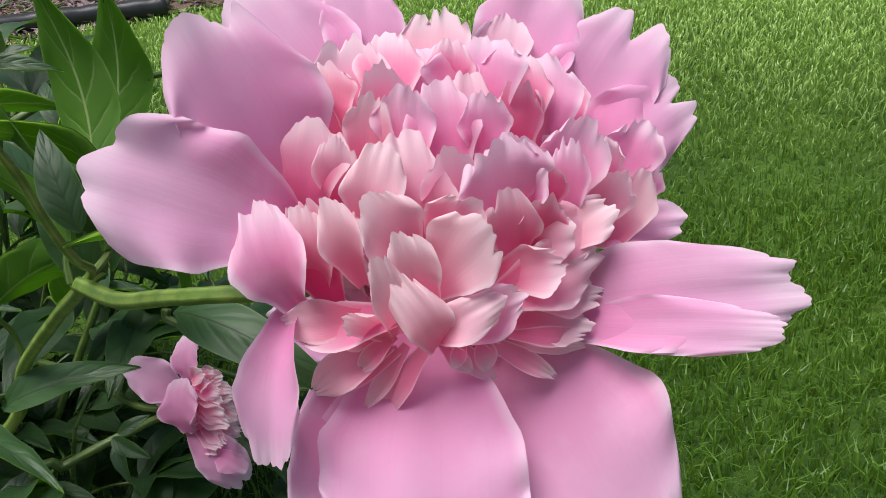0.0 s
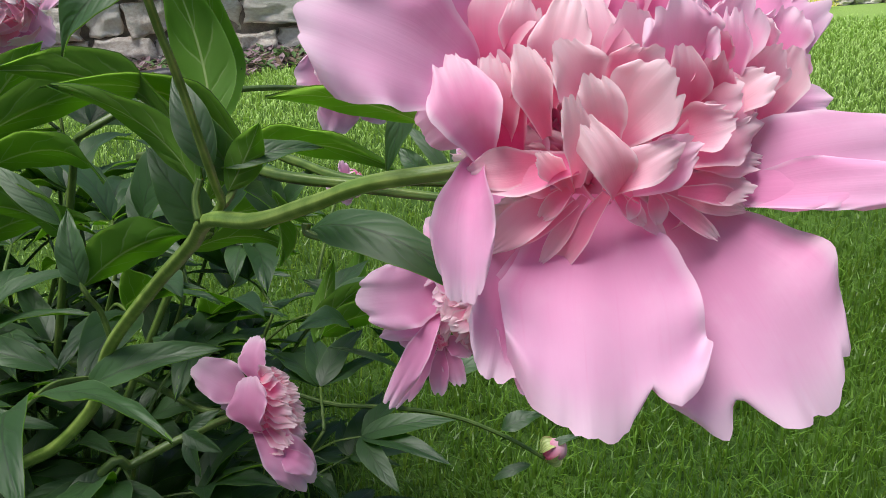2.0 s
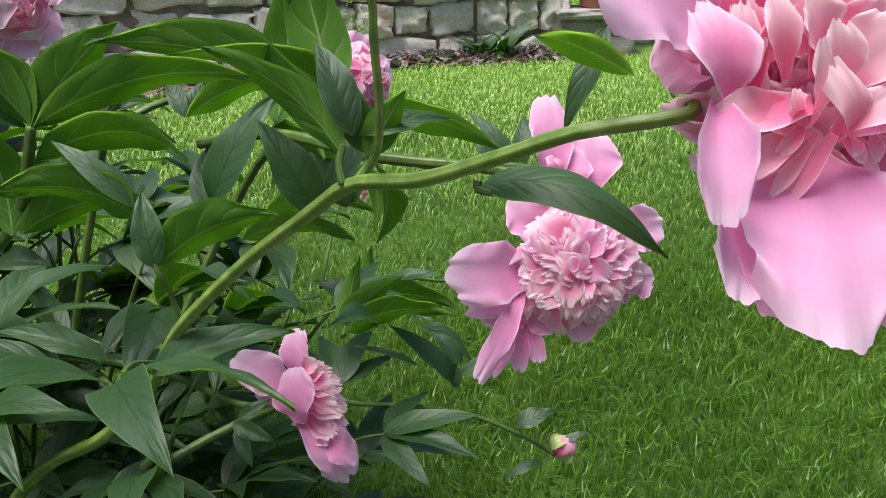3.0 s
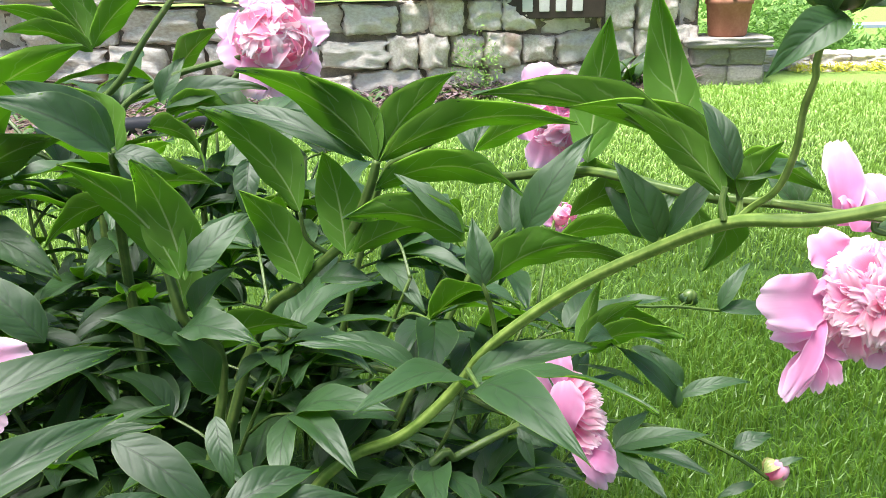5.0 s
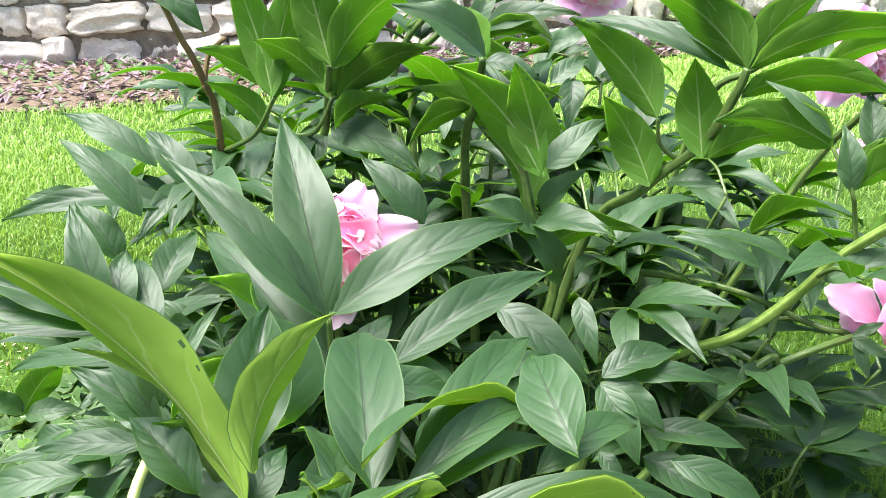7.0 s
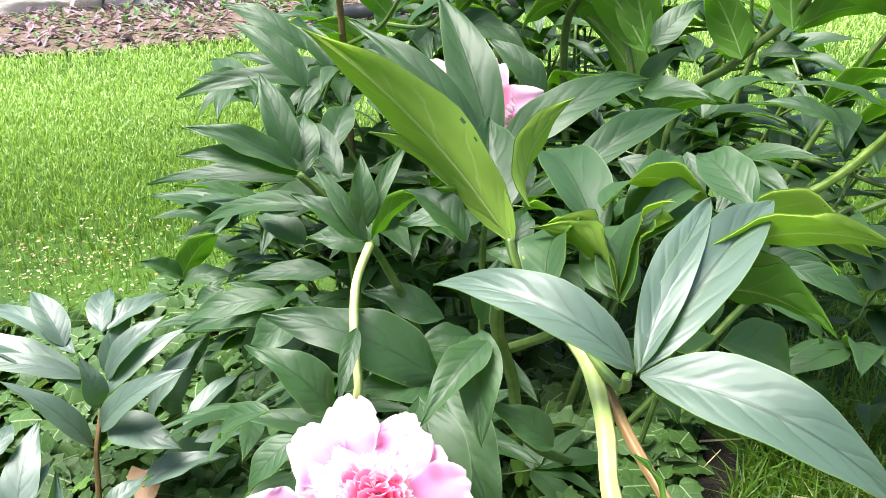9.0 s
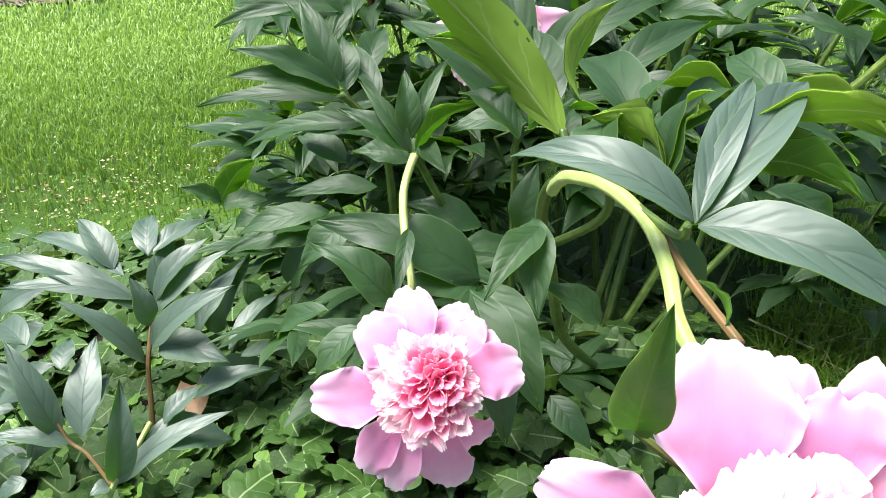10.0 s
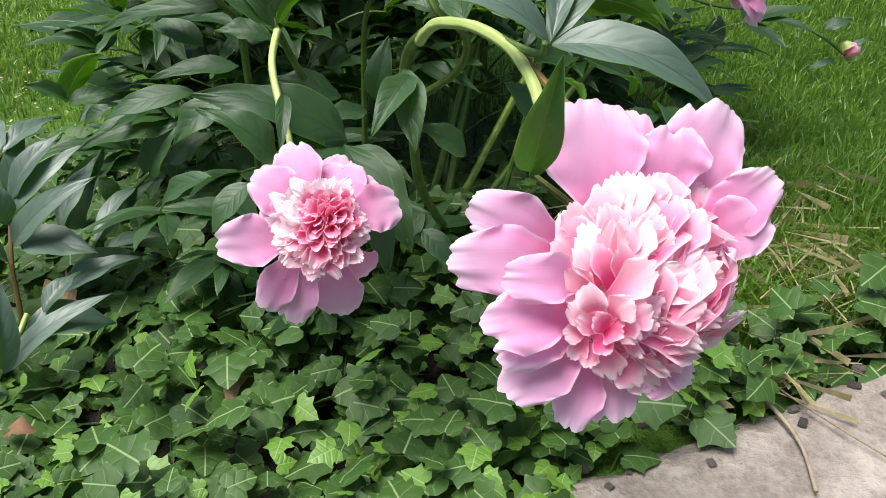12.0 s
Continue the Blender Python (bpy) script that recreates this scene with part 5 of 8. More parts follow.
stem_dark_leaf = shoot((-0.520, 0.620, 0.000), 'peony stem with glossy dark leaflets')
stalk(stem_dark_leaf, [(-0.520, 0.620, 0.000), (-0.548, 0.652, 0.378), (-0.527, 0.608, 0.465), (-0.516, 0.580, 0.505)], 0.0050, 0.0030)
leaf(stem_dark_leaf, (-0.512, 0.570, 0.506), (-0.573, 0.538, 0.554), 0.042, (0.68, -0.48, 0.55), 0.10)
leaf(stem_dark_leaf, (-0.514, 0.579, 0.503), (-0.470, 0.579, 0.491), 0.021, (0.22, -0.60, 0.77), 0.10)
leaf(stem_dark_leaf, (-0.521, 0.599, 0.500), (-0.557, 0.632, 0.546), 0.034, (0.58, 0.81, -0.12), 0.14)
leaf(stem_dark_leaf, (-0.534, 0.627, 0.460), (-0.463, 0.655, 0.463), 0.038, (-0.33, 0.77, 0.55), 0.14)
leaf(stem_dark_leaf, (-0.536, 0.625, 0.456), (-0.587, 0.593, 0.436), 0.032, (-0.59, 0.66, 0.47), 0.14)

stem_red = shoot((-0.780, 0.620, 0.000), 'upright reddish peony stem with narrow green leaflets')
stalk(stem_red, [(-0.780, 0.620, 0.000), (-0.772, 0.615, 0.404), (-0.767, 0.590, 0.480), (-0.779, 0.573, 0.530), (-0.793, 0.565, 0.576)], 0.0040, 0.0025, M_REDSTEM)
stalk(stem_red, [(-0.767, 0.588, 0.475), (-0.765, 0.599, 0.503), (-0.747, 0.598, 0.518)], 0.0025, 0.0020, M_REDSTEM)
leaf(stem_red, (-0.686, 0.552, 0.476), (-0.718, 0.565, 0.588), 0.037, (-0.23, 0.96, -0.17), 0.14)
leaf(stem_red, (-0.685, 0.552, 0.474), (-0.674, 0.596, 0.586), 0.038, (-0.67, 0.71, -0.21), 0.14)
leaf(stem_red, (-0.695, 0.572, 0.477), (-0.747, 0.554, 0.519), 0.034, (-0.04, 0.93, 0.36), 0.14)
leaf(stem_red, (-0.650, 0.590, 0.467), (-0.660, 0.619, 0.580), 0.038, (-0.39, 0.89, -0.26), 0.14)
leaf(stem_red, (-0.648, 0.592, 0.472), (-0.586, 0.634, 0.574), 0.050, (-0.71, 0.69, 0.15), 0.14)
leaf(stem_red, (-0.646, 0.592, 0.469), (-0.564, 0.617, 0.514), 0.038, (-0.48, 0.72, 0.49), 0.14)
leaf(stem_red, (-0.656, 0.609, 0.463), (-0.634, 0.649, 0.526), 0.031, (0.14, -0.86, 0.49), 0.10)
leaf(stem_red, (-0.707, 0.579, 0.444), (-0.747, 0.566, 0.491), 0.029, (-0.06, 0.97, 0.22), 0.14)
leaf(stem_red, (-0.792, 0.563, 0.572), (-0.747, 0.557, 0.527), 0.030, (0.51, -0.61, 0.60), 0.10)
leaf(stem_red, (-0.522, 0.601, 0.505), (-0.577, 0.563, 0.555), 0.042, (0.75, -0.47, 0.47), 0.10)
leaf(stem_red, (-0.643, 0.573, 0.447), (-0.605, 0.614, 0.473), 0.031, (-0.78, 0.48, 0.40), 0.14)
leaf(stem_red, (-0.754, 0.624, 0.416), (-0.802, 0.621, 0.440), 0.026, (0.14, 0.91, 0.38), 0.14)
stalk(stem_red, [(-0.772, 0.618, 0.412), (-0.717, 0.575, 0.439), (-0.685, 0.553, 0.476)], 0.0025, 0.0020)
stalk(stem_red, [(-0.726, 0.615, 0.435), (-0.673, 0.595, 0.436), (-0.649, 0.591, 0.469)], 0.0025, 0.0020)

stem_low_right = shoot((-0.470, 0.440, 0.000), 'low peony stem with broad matt green leaflets')
stalk(stem_low_right, [(-0.470, 0.440, 0.000), (-0.412, 0.405, 0.274), (-0.403, 0.404, 0.323)], 0.0030, 0.0020)
leaf(stem_low_right, (-0.403, 0.405, 0.324), (-0.361, 0.396, 0.300), 0.025, (0.30, -0.61, 0.74), 0.10)
leaf(stem_low_right, (-0.405, 0.405, 0.326), (-0.357, 0.444, 0.336), 0.025, (0.14, -0.41, 0.90), 0.10)
leaf(stem_low_right, (-0.406, 0.403, 0.323), (-0.378, 0.374, 0.284), 0.026, (0.18, -0.71, 0.68), 0.10)
leaf(stem_low_right, (-0.403, 0.415, 0.321), (-0.325, 0.435, 0.320), 0.020, (0.14, -0.48, 0.86), 0.10)
leaf(stem_low_right, (-0.376, 0.418, 0.282), (-0.309, 0.421, 0.273), 0.022, (0.13, -0.49, 0.86), 0.10)
leaf(stem_low_right, (-0.376, 0.411, 0.266), (-0.329, 0.394, 0.245), 0.027, (0.15, -0.55, 0.82), 0.10)
leaf(stem_low_right, (-0.305, 0.514, 0.254), (-0.250, 0.522, 0.237), 0.026, (0.32, -0.49, 0.81), 0.10)
leaf(stem_low_right, (-0.306, 0.519, 0.266), (-0.281, 0.550, 0.272), 0.020, (0.13, -0.29, 0.95), 0.10)
leaf(stem_low_right, (-0.404, 0.388, 0.281), (-0.387, 0.376, 0.266), 0.013, (0.20, -0.64, 0.75), 0.10)
leaf(stem_low_right, (-0.476, 0.378, 0.333), (-0.439, 0.402, 0.341), 0.022, (0.13, -0.48, 0.87), 0.10)
leaf(stem_low_right, (-0.481, 0.440, 0.354), (-0.411, 0.422, 0.317), 0.031, (0.25, -0.59, 0.77), 0.10)
leaf(stem_low_right, (-0.427, 0.475, 0.351), (-0.414, 0.442, 0.315), 0.018, (0.10, -0.72, 0.68), 0.10)
leaf(stem_low_right, (-0.433, 0.382, 0.286), (-0.420, 0.402, 0.301), 0.014, (-0.02, -0.59, 0.81), 0.10)

stem_b = shoot((-0.450, 0.660, 0.000), 'thin arching peony stem ending in a pink bloom over the lawn')
stalk(stem_b, [(-0.450, 0.660, 0.000), (-0.354, 0.708, 0.404), (-0.303, 0.675, 0.484), (-0.225, 0.767, 0.488), (-0.176, 0.950, 0.452)], 0.0035, 0.0025)
stalk(stem_b, [(-0.237, 0.575, 0.484), (-0.184, 0.531, 0.498), (-0.131, 0.482, 0.495), (-0.085, 0.464, 0.493), (-0.090, 0.450, 0.497), (-0.063, 0.447, 0.493), (-0.027, 0.444, 0.488)], 0.0035, 0.0022)
leaf(stem_b, (-0.184, 0.533, 0.503), (-0.170, 0.553, 0.592), 0.037, (0.07, 0.97, -0.22), 0.14)
leaf(stem_b, (-0.224, 0.525, 0.457), (-0.186, 0.530, 0.525), 0.028, (-0.50, -0.80, 0.33), 0.10)
leaf(stem_b, (-0.231, 0.542, 0.446), (-0.234, 0.576, 0.486), 0.020, (-0.06, -0.77, 0.64), 0.10)
leaf(stem_b, (-0.190, 0.541, 0.496), (-0.155, 0.521, 0.490), 0.020, (0.48, 0.69, 0.54), 0.14)
leaf(stem_b, (-0.258, 0.638, 0.489), (-0.276, 0.666, 0.514), 0.014, (-0.01, -0.67, 0.74), 0.10)
leaf(stem_b, (-0.258, 0.638, 0.489), (-0.180, 0.633, 0.517), 0.025, (-0.12, 0.85, 0.51), 0.14)
leaf(stem_b, (-0.258, 0.648, 0.487), (-0.243, 0.668, 0.511), 0.017, (-0.11, -0.74, 0.67), 0.10)
leaf(stem_b, (-0.192, 0.551, 0.462), (-0.141, 0.532, 0.489), 0.026, (0.06, 0.88, 0.48), 0.14)
leaf(stem_b, (-0.200, 0.564, 0.441), (-0.129, 0.553, 0.452), 0.024, (0.06, 0.86, 0.51), 0.14)
leaf(stem_b, (-0.218, 0.577, 0.419), (-0.143, 0.565, 0.428), 0.028, (0.07, 0.86, 0.50), 0.14)
leaf(stem_b, (-0.131, 0.461, 0.494), (-0.126, 0.451, 0.463), 0.012, (0.53, 0.83, -0.17), 0.14)
flower_b = flower(stem_b, (-0.1524, 1.0251, 0.4510), (0.40, -0.89, 0.19), 0.047, 0.042, 90, 21, (0.0000, 0.0000), 0.50, 0.00, 0.60)
guards_round(flower_b, (-0.1524, 1.0251, 0.4510), (0.40, -0.89, 0.19), 0.047, 6, 41, 1.10, -0.25)

stem_c = shoot((-0.600, 0.750, 0.000), 'tall peony stem with a pale pink bloom above the leaves')
stalk(stem_c, [(-0.600, 0.750, 0.000), (-0.658, 0.864, 0.411), (-0.627, 0.871, 0.488), (-0.570, 0.876, 0.523), (-0.494, 0.868, 0.542)], 0.0045, 0.0030)
stalk(stem_c, [(-0.600, 0.780, 0.000), (-0.689, 0.891, 0.404), (-0.626, 0.905, 0.529), (-0.574, 0.934, 0.606), (-0.555, 0.947, 0.641)], 0.0045, 0.0030)
leaf(stem_c, (-0.670, 0.919, 0.550), (-0.761, 0.905, 0.597), 0.034, (0.12, 0.87, 0.48), 0.14)
leaf(stem_c, (-0.670, 0.919, 0.550), (-0.720, 0.928, 0.626), 0.033, (0.20, 0.98, 0.01), 0.14)
leaf(stem_c, (-0.669, 0.919, 0.552), (-0.684, 0.944, 0.631), 0.028, (-0.25, 0.91, -0.33), 0.14)
leaf(stem_c, (-0.667, 0.919, 0.550), (-0.602, 0.946, 0.618), 0.038, (-0.65, 0.67, 0.35), 0.14)
leaf(stem_c, (-0.667, 0.918, 0.547), (-0.739, 0.879, 0.575), 0.033, (-0.20, 0.78, 0.59), 0.14)
leaf(stem_c, (-0.582, 0.867, 0.498), (-0.558, 0.884, 0.543), 0.026, (-0.04, -0.93, 0.36), 0.10)
leaf(stem_c, (-0.570, 0.846, 0.495), (-0.466, 0.843, 0.524), 0.036, (-0.22, -0.68, 0.70), 0.10)
leaf(stem_c, (-0.570, 0.844, 0.489), (-0.484, 0.812, 0.497), 0.037, (0.20, 0.69, 0.69), 0.14)
leaf(stem_c, (-0.587, 0.839, 0.478), (-0.512, 0.795, 0.452), 0.046, (0.56, 0.63, 0.54), 0.14)
leaf(stem_c, (-0.447, 0.794, 0.497), (-0.398, 0.751, 0.483), 0.033, (-0.14, -0.46, 0.88), 0.10)
leaf(stem_c, (-0.458, 0.795, 0.503), (-0.486, 0.764, 0.481), 0.024, (0.12, -0.65, 0.75), 0.10)
leaf(stem_c, (-0.481, 0.736, 0.459), (-0.443, 0.767, 0.480), 0.026, (0.11, -0.64, 0.76), 0.10)
leaf(stem_c, (-0.564, 0.877, 0.523), (-0.527, 0.916, 0.570), 0.036, (-0.83, 0.52, 0.21), 0.14)
leaf(stem_c, (-0.460, 0.740, 0.464), (-0.456, 0.705, 0.420), 0.026, (0.15, -0.77, 0.62), 0.10)
leaf(stem_c, (-0.440, 0.741, 0.464), (-0.425, 0.797, 0.502), 0.028, (0.12, -0.58, 0.80), 0.10)
flower_c = flower(stem_c, (-0.4614, 0.8756, 0.5582), (0.35, -0.79, 0.50), 0.042, 0.034, 80, 22, (0.0000, 0.0000), 0.62, 0.00, 0.25, "pale pink loosely ruffled bloom", 0.85)
guards_round(flower_c, (-0.4614, 0.8756, 0.5582), (0.35, -0.79, 0.50), 0.042, 7, 42, 1.20, -0.25)

stem_c_back = shoot((-0.550, 0.900, 0.000), 'peony stem with a second pale pink bloom')
stalk(stem_c_back, [(-0.550, 0.900, 0.000), (-0.580, 0.974, 0.406), (-0.502, 0.972, 0.541), (-0.473, 0.970, 0.591)], 0.0040, 0.0030)
flower_c_back = flower(stem_c_back, (-0.4649, 0.9609, 0.5947), (0.62, -0.07, 0.78), 0.038, 0.034, 60, 23, (0.0000, 0.0000), 0.62, 0.00, 0.25, "pale pink loosely ruffled bloom", 0.7)
guards_round(flower_c_back, (-0.4649, 0.9609, 0.5947), (0.62, -0.07, 0.78), 0.038, 6, 43, 1.20, -0.25)

stem_tri = shoot((-0.600, 0.420, 0.000), 'peony stem with a long three-parted leaf before a pink bloom')
stalk(stem_tri, [(-0.600, 0.420, 0.000), (-0.582, 0.375, 0.288), (-0.567, 0.346, 0.348), (-0.564, 0.339, 0.385)], 0.0030, 0.0020)
leaf(stem_tri, (-0.564, 0.339, 0.385), (-0.619, 0.411, 0.495), 0.041, (0.36, -0.69, 0.63), 0.10)
leaf(stem_tri, (-0.565, 0.339, 0.384), (-0.666, 0.341, 0.483), 0.029, (0.58, -0.55, 0.61), 0.10)
leaf(stem_tri, (-0.562, 0.340, 0.387), (-0.457, 0.414, 0.431), 0.039, (0.08, -0.59, 0.80), 0.10)
leaf(stem_tri, (-0.549, 0.508, 0.389), (-0.598, 0.515, 0.439), 0.033, (0.49, -0.65, 0.58), 0.10)
leaf(stem_tri, (-0.563, 0.336, 0.346), (-0.684, 0.399, 0.415), 0.050, (0.24, -0.47, 0.85), 0.10)
leaf(stem_tri, (-0.557, 0.348, 0.344), (-0.541, 0.392, 0.367), 0.023, (0.18, -0.49, 0.85), 0.10)
leaf(stem_tri, (-0.578, 0.362, 0.338), (-0.614, 0.394, 0.357), 0.023, (0.12, -0.39, 0.91), 0.10)
flower_t = flower(stem_tri, (-0.6060, 0.4560, 0.3850), (0.12, -0.89, 0.44), 0.040, 0.034, 110, 24, (0.0000, 0.0000), 0.50, 0.00, 0.30)
guards_round(flower_t, (-0.6060, 0.4560, 0.3850), (0.12, -0.89, 0.44), 0.040, 7, 44, 1.20, -0.25)

stem_s = shoot((-0.520, 0.500, 0.000), 'low arching peony stem with a pink bloom seen from its side')
stalk(stem_s, [(-0.520, 0.500, 0.000), (-0.472, 0.693, 0.282), (-0.394, 0.663, 0.299), (-0.304, 0.639, 0.296), (-0.237, 0.605, 0.282), (-0.207, 0.600, 0.284)], 0.0032, 0.0025)
stalk(stem_s, [(-0.500, 0.480, 0.020), (-0.305, 0.538, 0.258), (-0.273, 0.553, 0.272), (-0.240, 0.567, 0.283), (-0.209, 0.590, 0.285), (-0.199, 0.590, 0.289)], 0.0040, 0.0026)
flower_s = flower(stem_s, (-0.1848, 0.5894, 0.2894), (0.92, -0.37, 0.04), 0.0240, 0.0160, 70, 25, (0.0000, 0.0000), 0.45, 0.00, 0.30)
guard(flower_s, (-0.1897, 0.5958, 0.3059), (-0.1910, 0.6129, 0.3376), 0.0228, (-0.26, -0.86, 0.43), 0.12, 0.5, 0.1)
guard(flower_s, (-0.1940, 0.5971, 0.2939), (-0.2365, 0.5997, 0.3213), 0.0300, (0.04, -0.75, 0.66), 0.10, 0.3, 0.0)
guard(flower_s, (-0.1864, 0.5652, 0.2871), (-0.1906, 0.5747, 0.3239), 0.0288, (-0.26, -0.90, 0.34), 0.16, 0.4, 0.0)
guard(flower_s, (-0.1895, 0.5773, 0.2845), (-0.1526, 0.5573, 0.2437), 0.0326, (0.22, -0.79, 0.57), 0.14, 0.5, 0.05)
guard(flower_s, (-0.1731, 0.5663, 0.2696), (-0.1499, 0.5575, 0.2564), 0.0174, (-0.23, -0.72, 0.66), 0.12, 0.5, 0.0)
guard(flower_s, (-0.1909, 0.6030, 0.2904), (-0.2235, 0.6039, 0.2918), 0.0247, (0.13, -0.80, 0.59), 0.10, 0.3, 0.0)
petal(flower_s, (-0.1850, 0.5933, 0.3115), (-0.1713, 0.5889, 0.3198), 0.0120, (-0.06, -0.80, 0.60), "pale", 0.08, 0.4, 0.05)
petal(flower_s, (-0.1857, 0.5886, 0.3162), (-0.1756, 0.5805, 0.3252), 0.0126, (-0.06, -0.85, 0.52), "pale", 0.08, 0.4, 0.05)
petal(flower_s, (-0.1863, 0.6023, 0.3068), (-0.1745, 0.6047, 0.3099), 0.0123, (-0.06, -0.80, 0.60), "pale", 0.08, 0.4, 0.05)
petal(flower_s, (-0.1852, 0.5918, 0.3075), (-0.1655, 0.5867, 0.3152), 0.0120, (-0.06, -0.80, 0.60), "pale", 0.08, 0.4, 0.05)
petal(flower_s, (-0.1859, 0.5872, 0.3123), (-0.1700, 0.5784, 0.3207), 0.0126, (-0.06, -0.85, 0.52), "pink", 0.08, 0.4, 0.05)
petal(flower_s, (-0.1864, 0.6009, 0.3029), (-0.1686, 0.6025, 0.3052), 0.0123, (-0.06, -0.80, 0.60), "pale", 0.08, 0.4, 0.05)
petal(flower_s, (-0.1853, 0.5904, 0.3036), (-0.1607, 0.5836, 0.3077), 0.0120, (-0.06, -0.80, 0.60), "pale", 0.08, 0.4, 0.05)
petal(flower_s, (-0.1861, 0.5858, 0.3084), (-0.1652, 0.5753, 0.3133), 0.0126, (-0.06, -0.85, 0.52), "pink", 0.08, 0.4, 0.05)
petal(flower_s, (-0.1866, 0.5995, 0.2991), (-0.1636, 0.5993, 0.2974), 0.0123, (-0.06, -0.80, 0.60), "pale", 0.08, 0.4, 0.05)
petal(flower_s, (-0.1855, 0.5889, 0.2996), (-0.1590, 0.5810, 0.3009), 0.0120, (-0.06, -0.80, 0.60), "pale", 0.08, 0.4, 0.05)
petal(flower_s, (-0.1862, 0.5843, 0.3045), (-0.1635, 0.5728, 0.3067), 0.0126, (-0.06, -0.85, 0.52), "pale", 0.08, 0.4, 0.05)
petal(flower_s, (-0.1868, 0.5981, 0.2953), (-0.1618, 0.5966, 0.2905), 0.0123, (-0.06, -0.80, 0.60), "pale", 0.08, 0.4, 0.05)
petal(flower_s, (-0.1857, 0.5875, 0.2956), (-0.1565, 0.5783, 0.2941), 0.0120, (-0.06, -0.80, 0.60), "pale", 0.08, 0.4, 0.05)
petal(flower_s, (-0.1864, 0.5829, 0.3005), (-0.1611, 0.5701, 0.3000), 0.0126, (-0.06, -0.85, 0.52), "pink", 0.08, 0.4, 0.05)
petal(flower_s, (-0.1869, 0.5967, 0.2914), (-0.1593, 0.5938, 0.2835), 0.0123, (-0.06, -0.80, 0.60), "pale", 0.08, 0.4, 0.05)
petal(flower_s, (-0.1858, 0.5860, 0.2917), (-0.1556, 0.5760, 0.2881), 0.0120, (-0.06, -0.80, 0.60), "pale", 0.08, 0.4, 0.05)
petal(flower_s, (-0.1866, 0.5815, 0.2966), (-0.1602, 0.5679, 0.2941), 0.0126, (-0.06, -0.85, 0.52), "pink", 0.08, 0.4, 0.05)
petal(flower_s, (-0.1871, 0.5953, 0.2876), (-0.1583, 0.5915, 0.2773), 0.0123, (-0.06, -0.80, 0.60), "pale", 0.08, 0.4, 0.05)
petal(flower_s, (-0.1860, 0.5846, 0.2877), (-0.1550, 0.5735, 0.2814), 0.0120, (-0.06, -0.80, 0.60), "pale", 0.08, 0.4, 0.05)
petal(flower_s, (-0.1867, 0.5801, 0.2927), (-0.1597, 0.5654, 0.2875), 0.0126, (-0.06, -0.85, 0.52), "pale", 0.08, 0.4, 0.05)
petal(flower_s, (-0.1873, 0.5939, 0.2837), (-0.1578, 0.5889, 0.2704), 0.0123, (-0.06, -0.80, 0.60), "pale", 0.08, 0.4, 0.05)
petal(flower_s, (-0.1862, 0.5831, 0.2838), (-0.1561, 0.5711, 0.2747), 0.0120, (-0.06, -0.80, 0.60), "pale", 0.08, 0.4, 0.05)
petal(flower_s, (-0.1869, 0.5786, 0.2888), (-0.1607, 0.5631, 0.2809), 0.0126, (-0.06, -0.85, 0.52), "pink", 0.08, 0.4, 0.05)
petal(flower_s, (-0.1874, 0.5925, 0.2799), (-0.1589, 0.5864, 0.2635), 0.0123, (-0.06, -0.80, 0.60), "pale", 0.08, 0.4, 0.05)
petal(flower_s, (-0.1863, 0.5817, 0.2798), (-0.1608, 0.5690, 0.2680), 0.0120, (-0.06, -0.80, 0.60), "pale", 0.08, 0.4, 0.05)
petal(flower_s, (-0.1871, 0.5772, 0.2848), (-0.1653, 0.5610, 0.2743), 0.0126, (-0.06, -0.85, 0.52), "pink", 0.08, 0.4, 0.05)
petal(flower_s, (-0.1876, 0.5911, 0.2761), (-0.1637, 0.5843, 0.2566), 0.0123, (-0.06, -0.80, 0.60), "pale", 0.08, 0.4, 0.05)
petal(flower_s, (-0.1865, 0.5803, 0.2758), (-0.1657, 0.5678, 0.2636), 0.0120, (-0.06, -0.80, 0.60), "pale", 0.08, 0.4, 0.05)
petal(flower_s, (-0.1872, 0.5758, 0.2809), (-0.1702, 0.5598, 0.2700), 0.0126, (-0.06, -0.85, 0.52), "pale", 0.08, 0.4, 0.05)
petal(flower_s, (-0.1878, 0.5897, 0.2722), (-0.1688, 0.5830, 0.2520), 0.0123, (-0.06, -0.80, 0.60), "pale", 0.08, 0.4, 0.05)
leaf(stem_s, (-0.228, 0.538, 0.306), (-0.202, 0.527, 0.295), 0.013, (-0.10, -0.83, 0.55), 0.06)
leaf(stem_s, (-0.226, 0.537, 0.303), (-0.215, 0.521, 0.282), 0.011, (-0.14, -0.82, 0.56), 0.06)
leaf(stem_s, (-0.226, 0.543, 0.305), (-0.204, 0.549, 0.315), 0.010, (-0.05, -0.79, 0.62), 0.06)

stem_g = shoot((-0.450, 0.600, 0.000), 'arching peony stem with a drooping full pink bloom')
stalk(stem_g, [(-0.450, 0.600, 0.000), (-0.249, 0.689, 0.392), (-0.179, 0.593, 0.482), (-0.137, 0.551, 0.484), (-0.100, 0.517, 0.481), (-0.048, 0.506, 0.480), (-0.027, 0.514, 0.473)], 0.0035, 0.0025)
flower_g = flower(stem_g, (-0.0206, 0.4733, 0.4316), (0.22, -1.03, 0.09), 0.0390, 0.0330, 210, 26, (0.0080, -0.0060), 0.42, 0.00, 0.55)
guard(flower_g, (-0.0432, 0.4726, 0.4283), (-0.0917, 0.4506, 0.4377), 0.0349, (0.27, -0.84, 0.48), 0.10, 0.25)
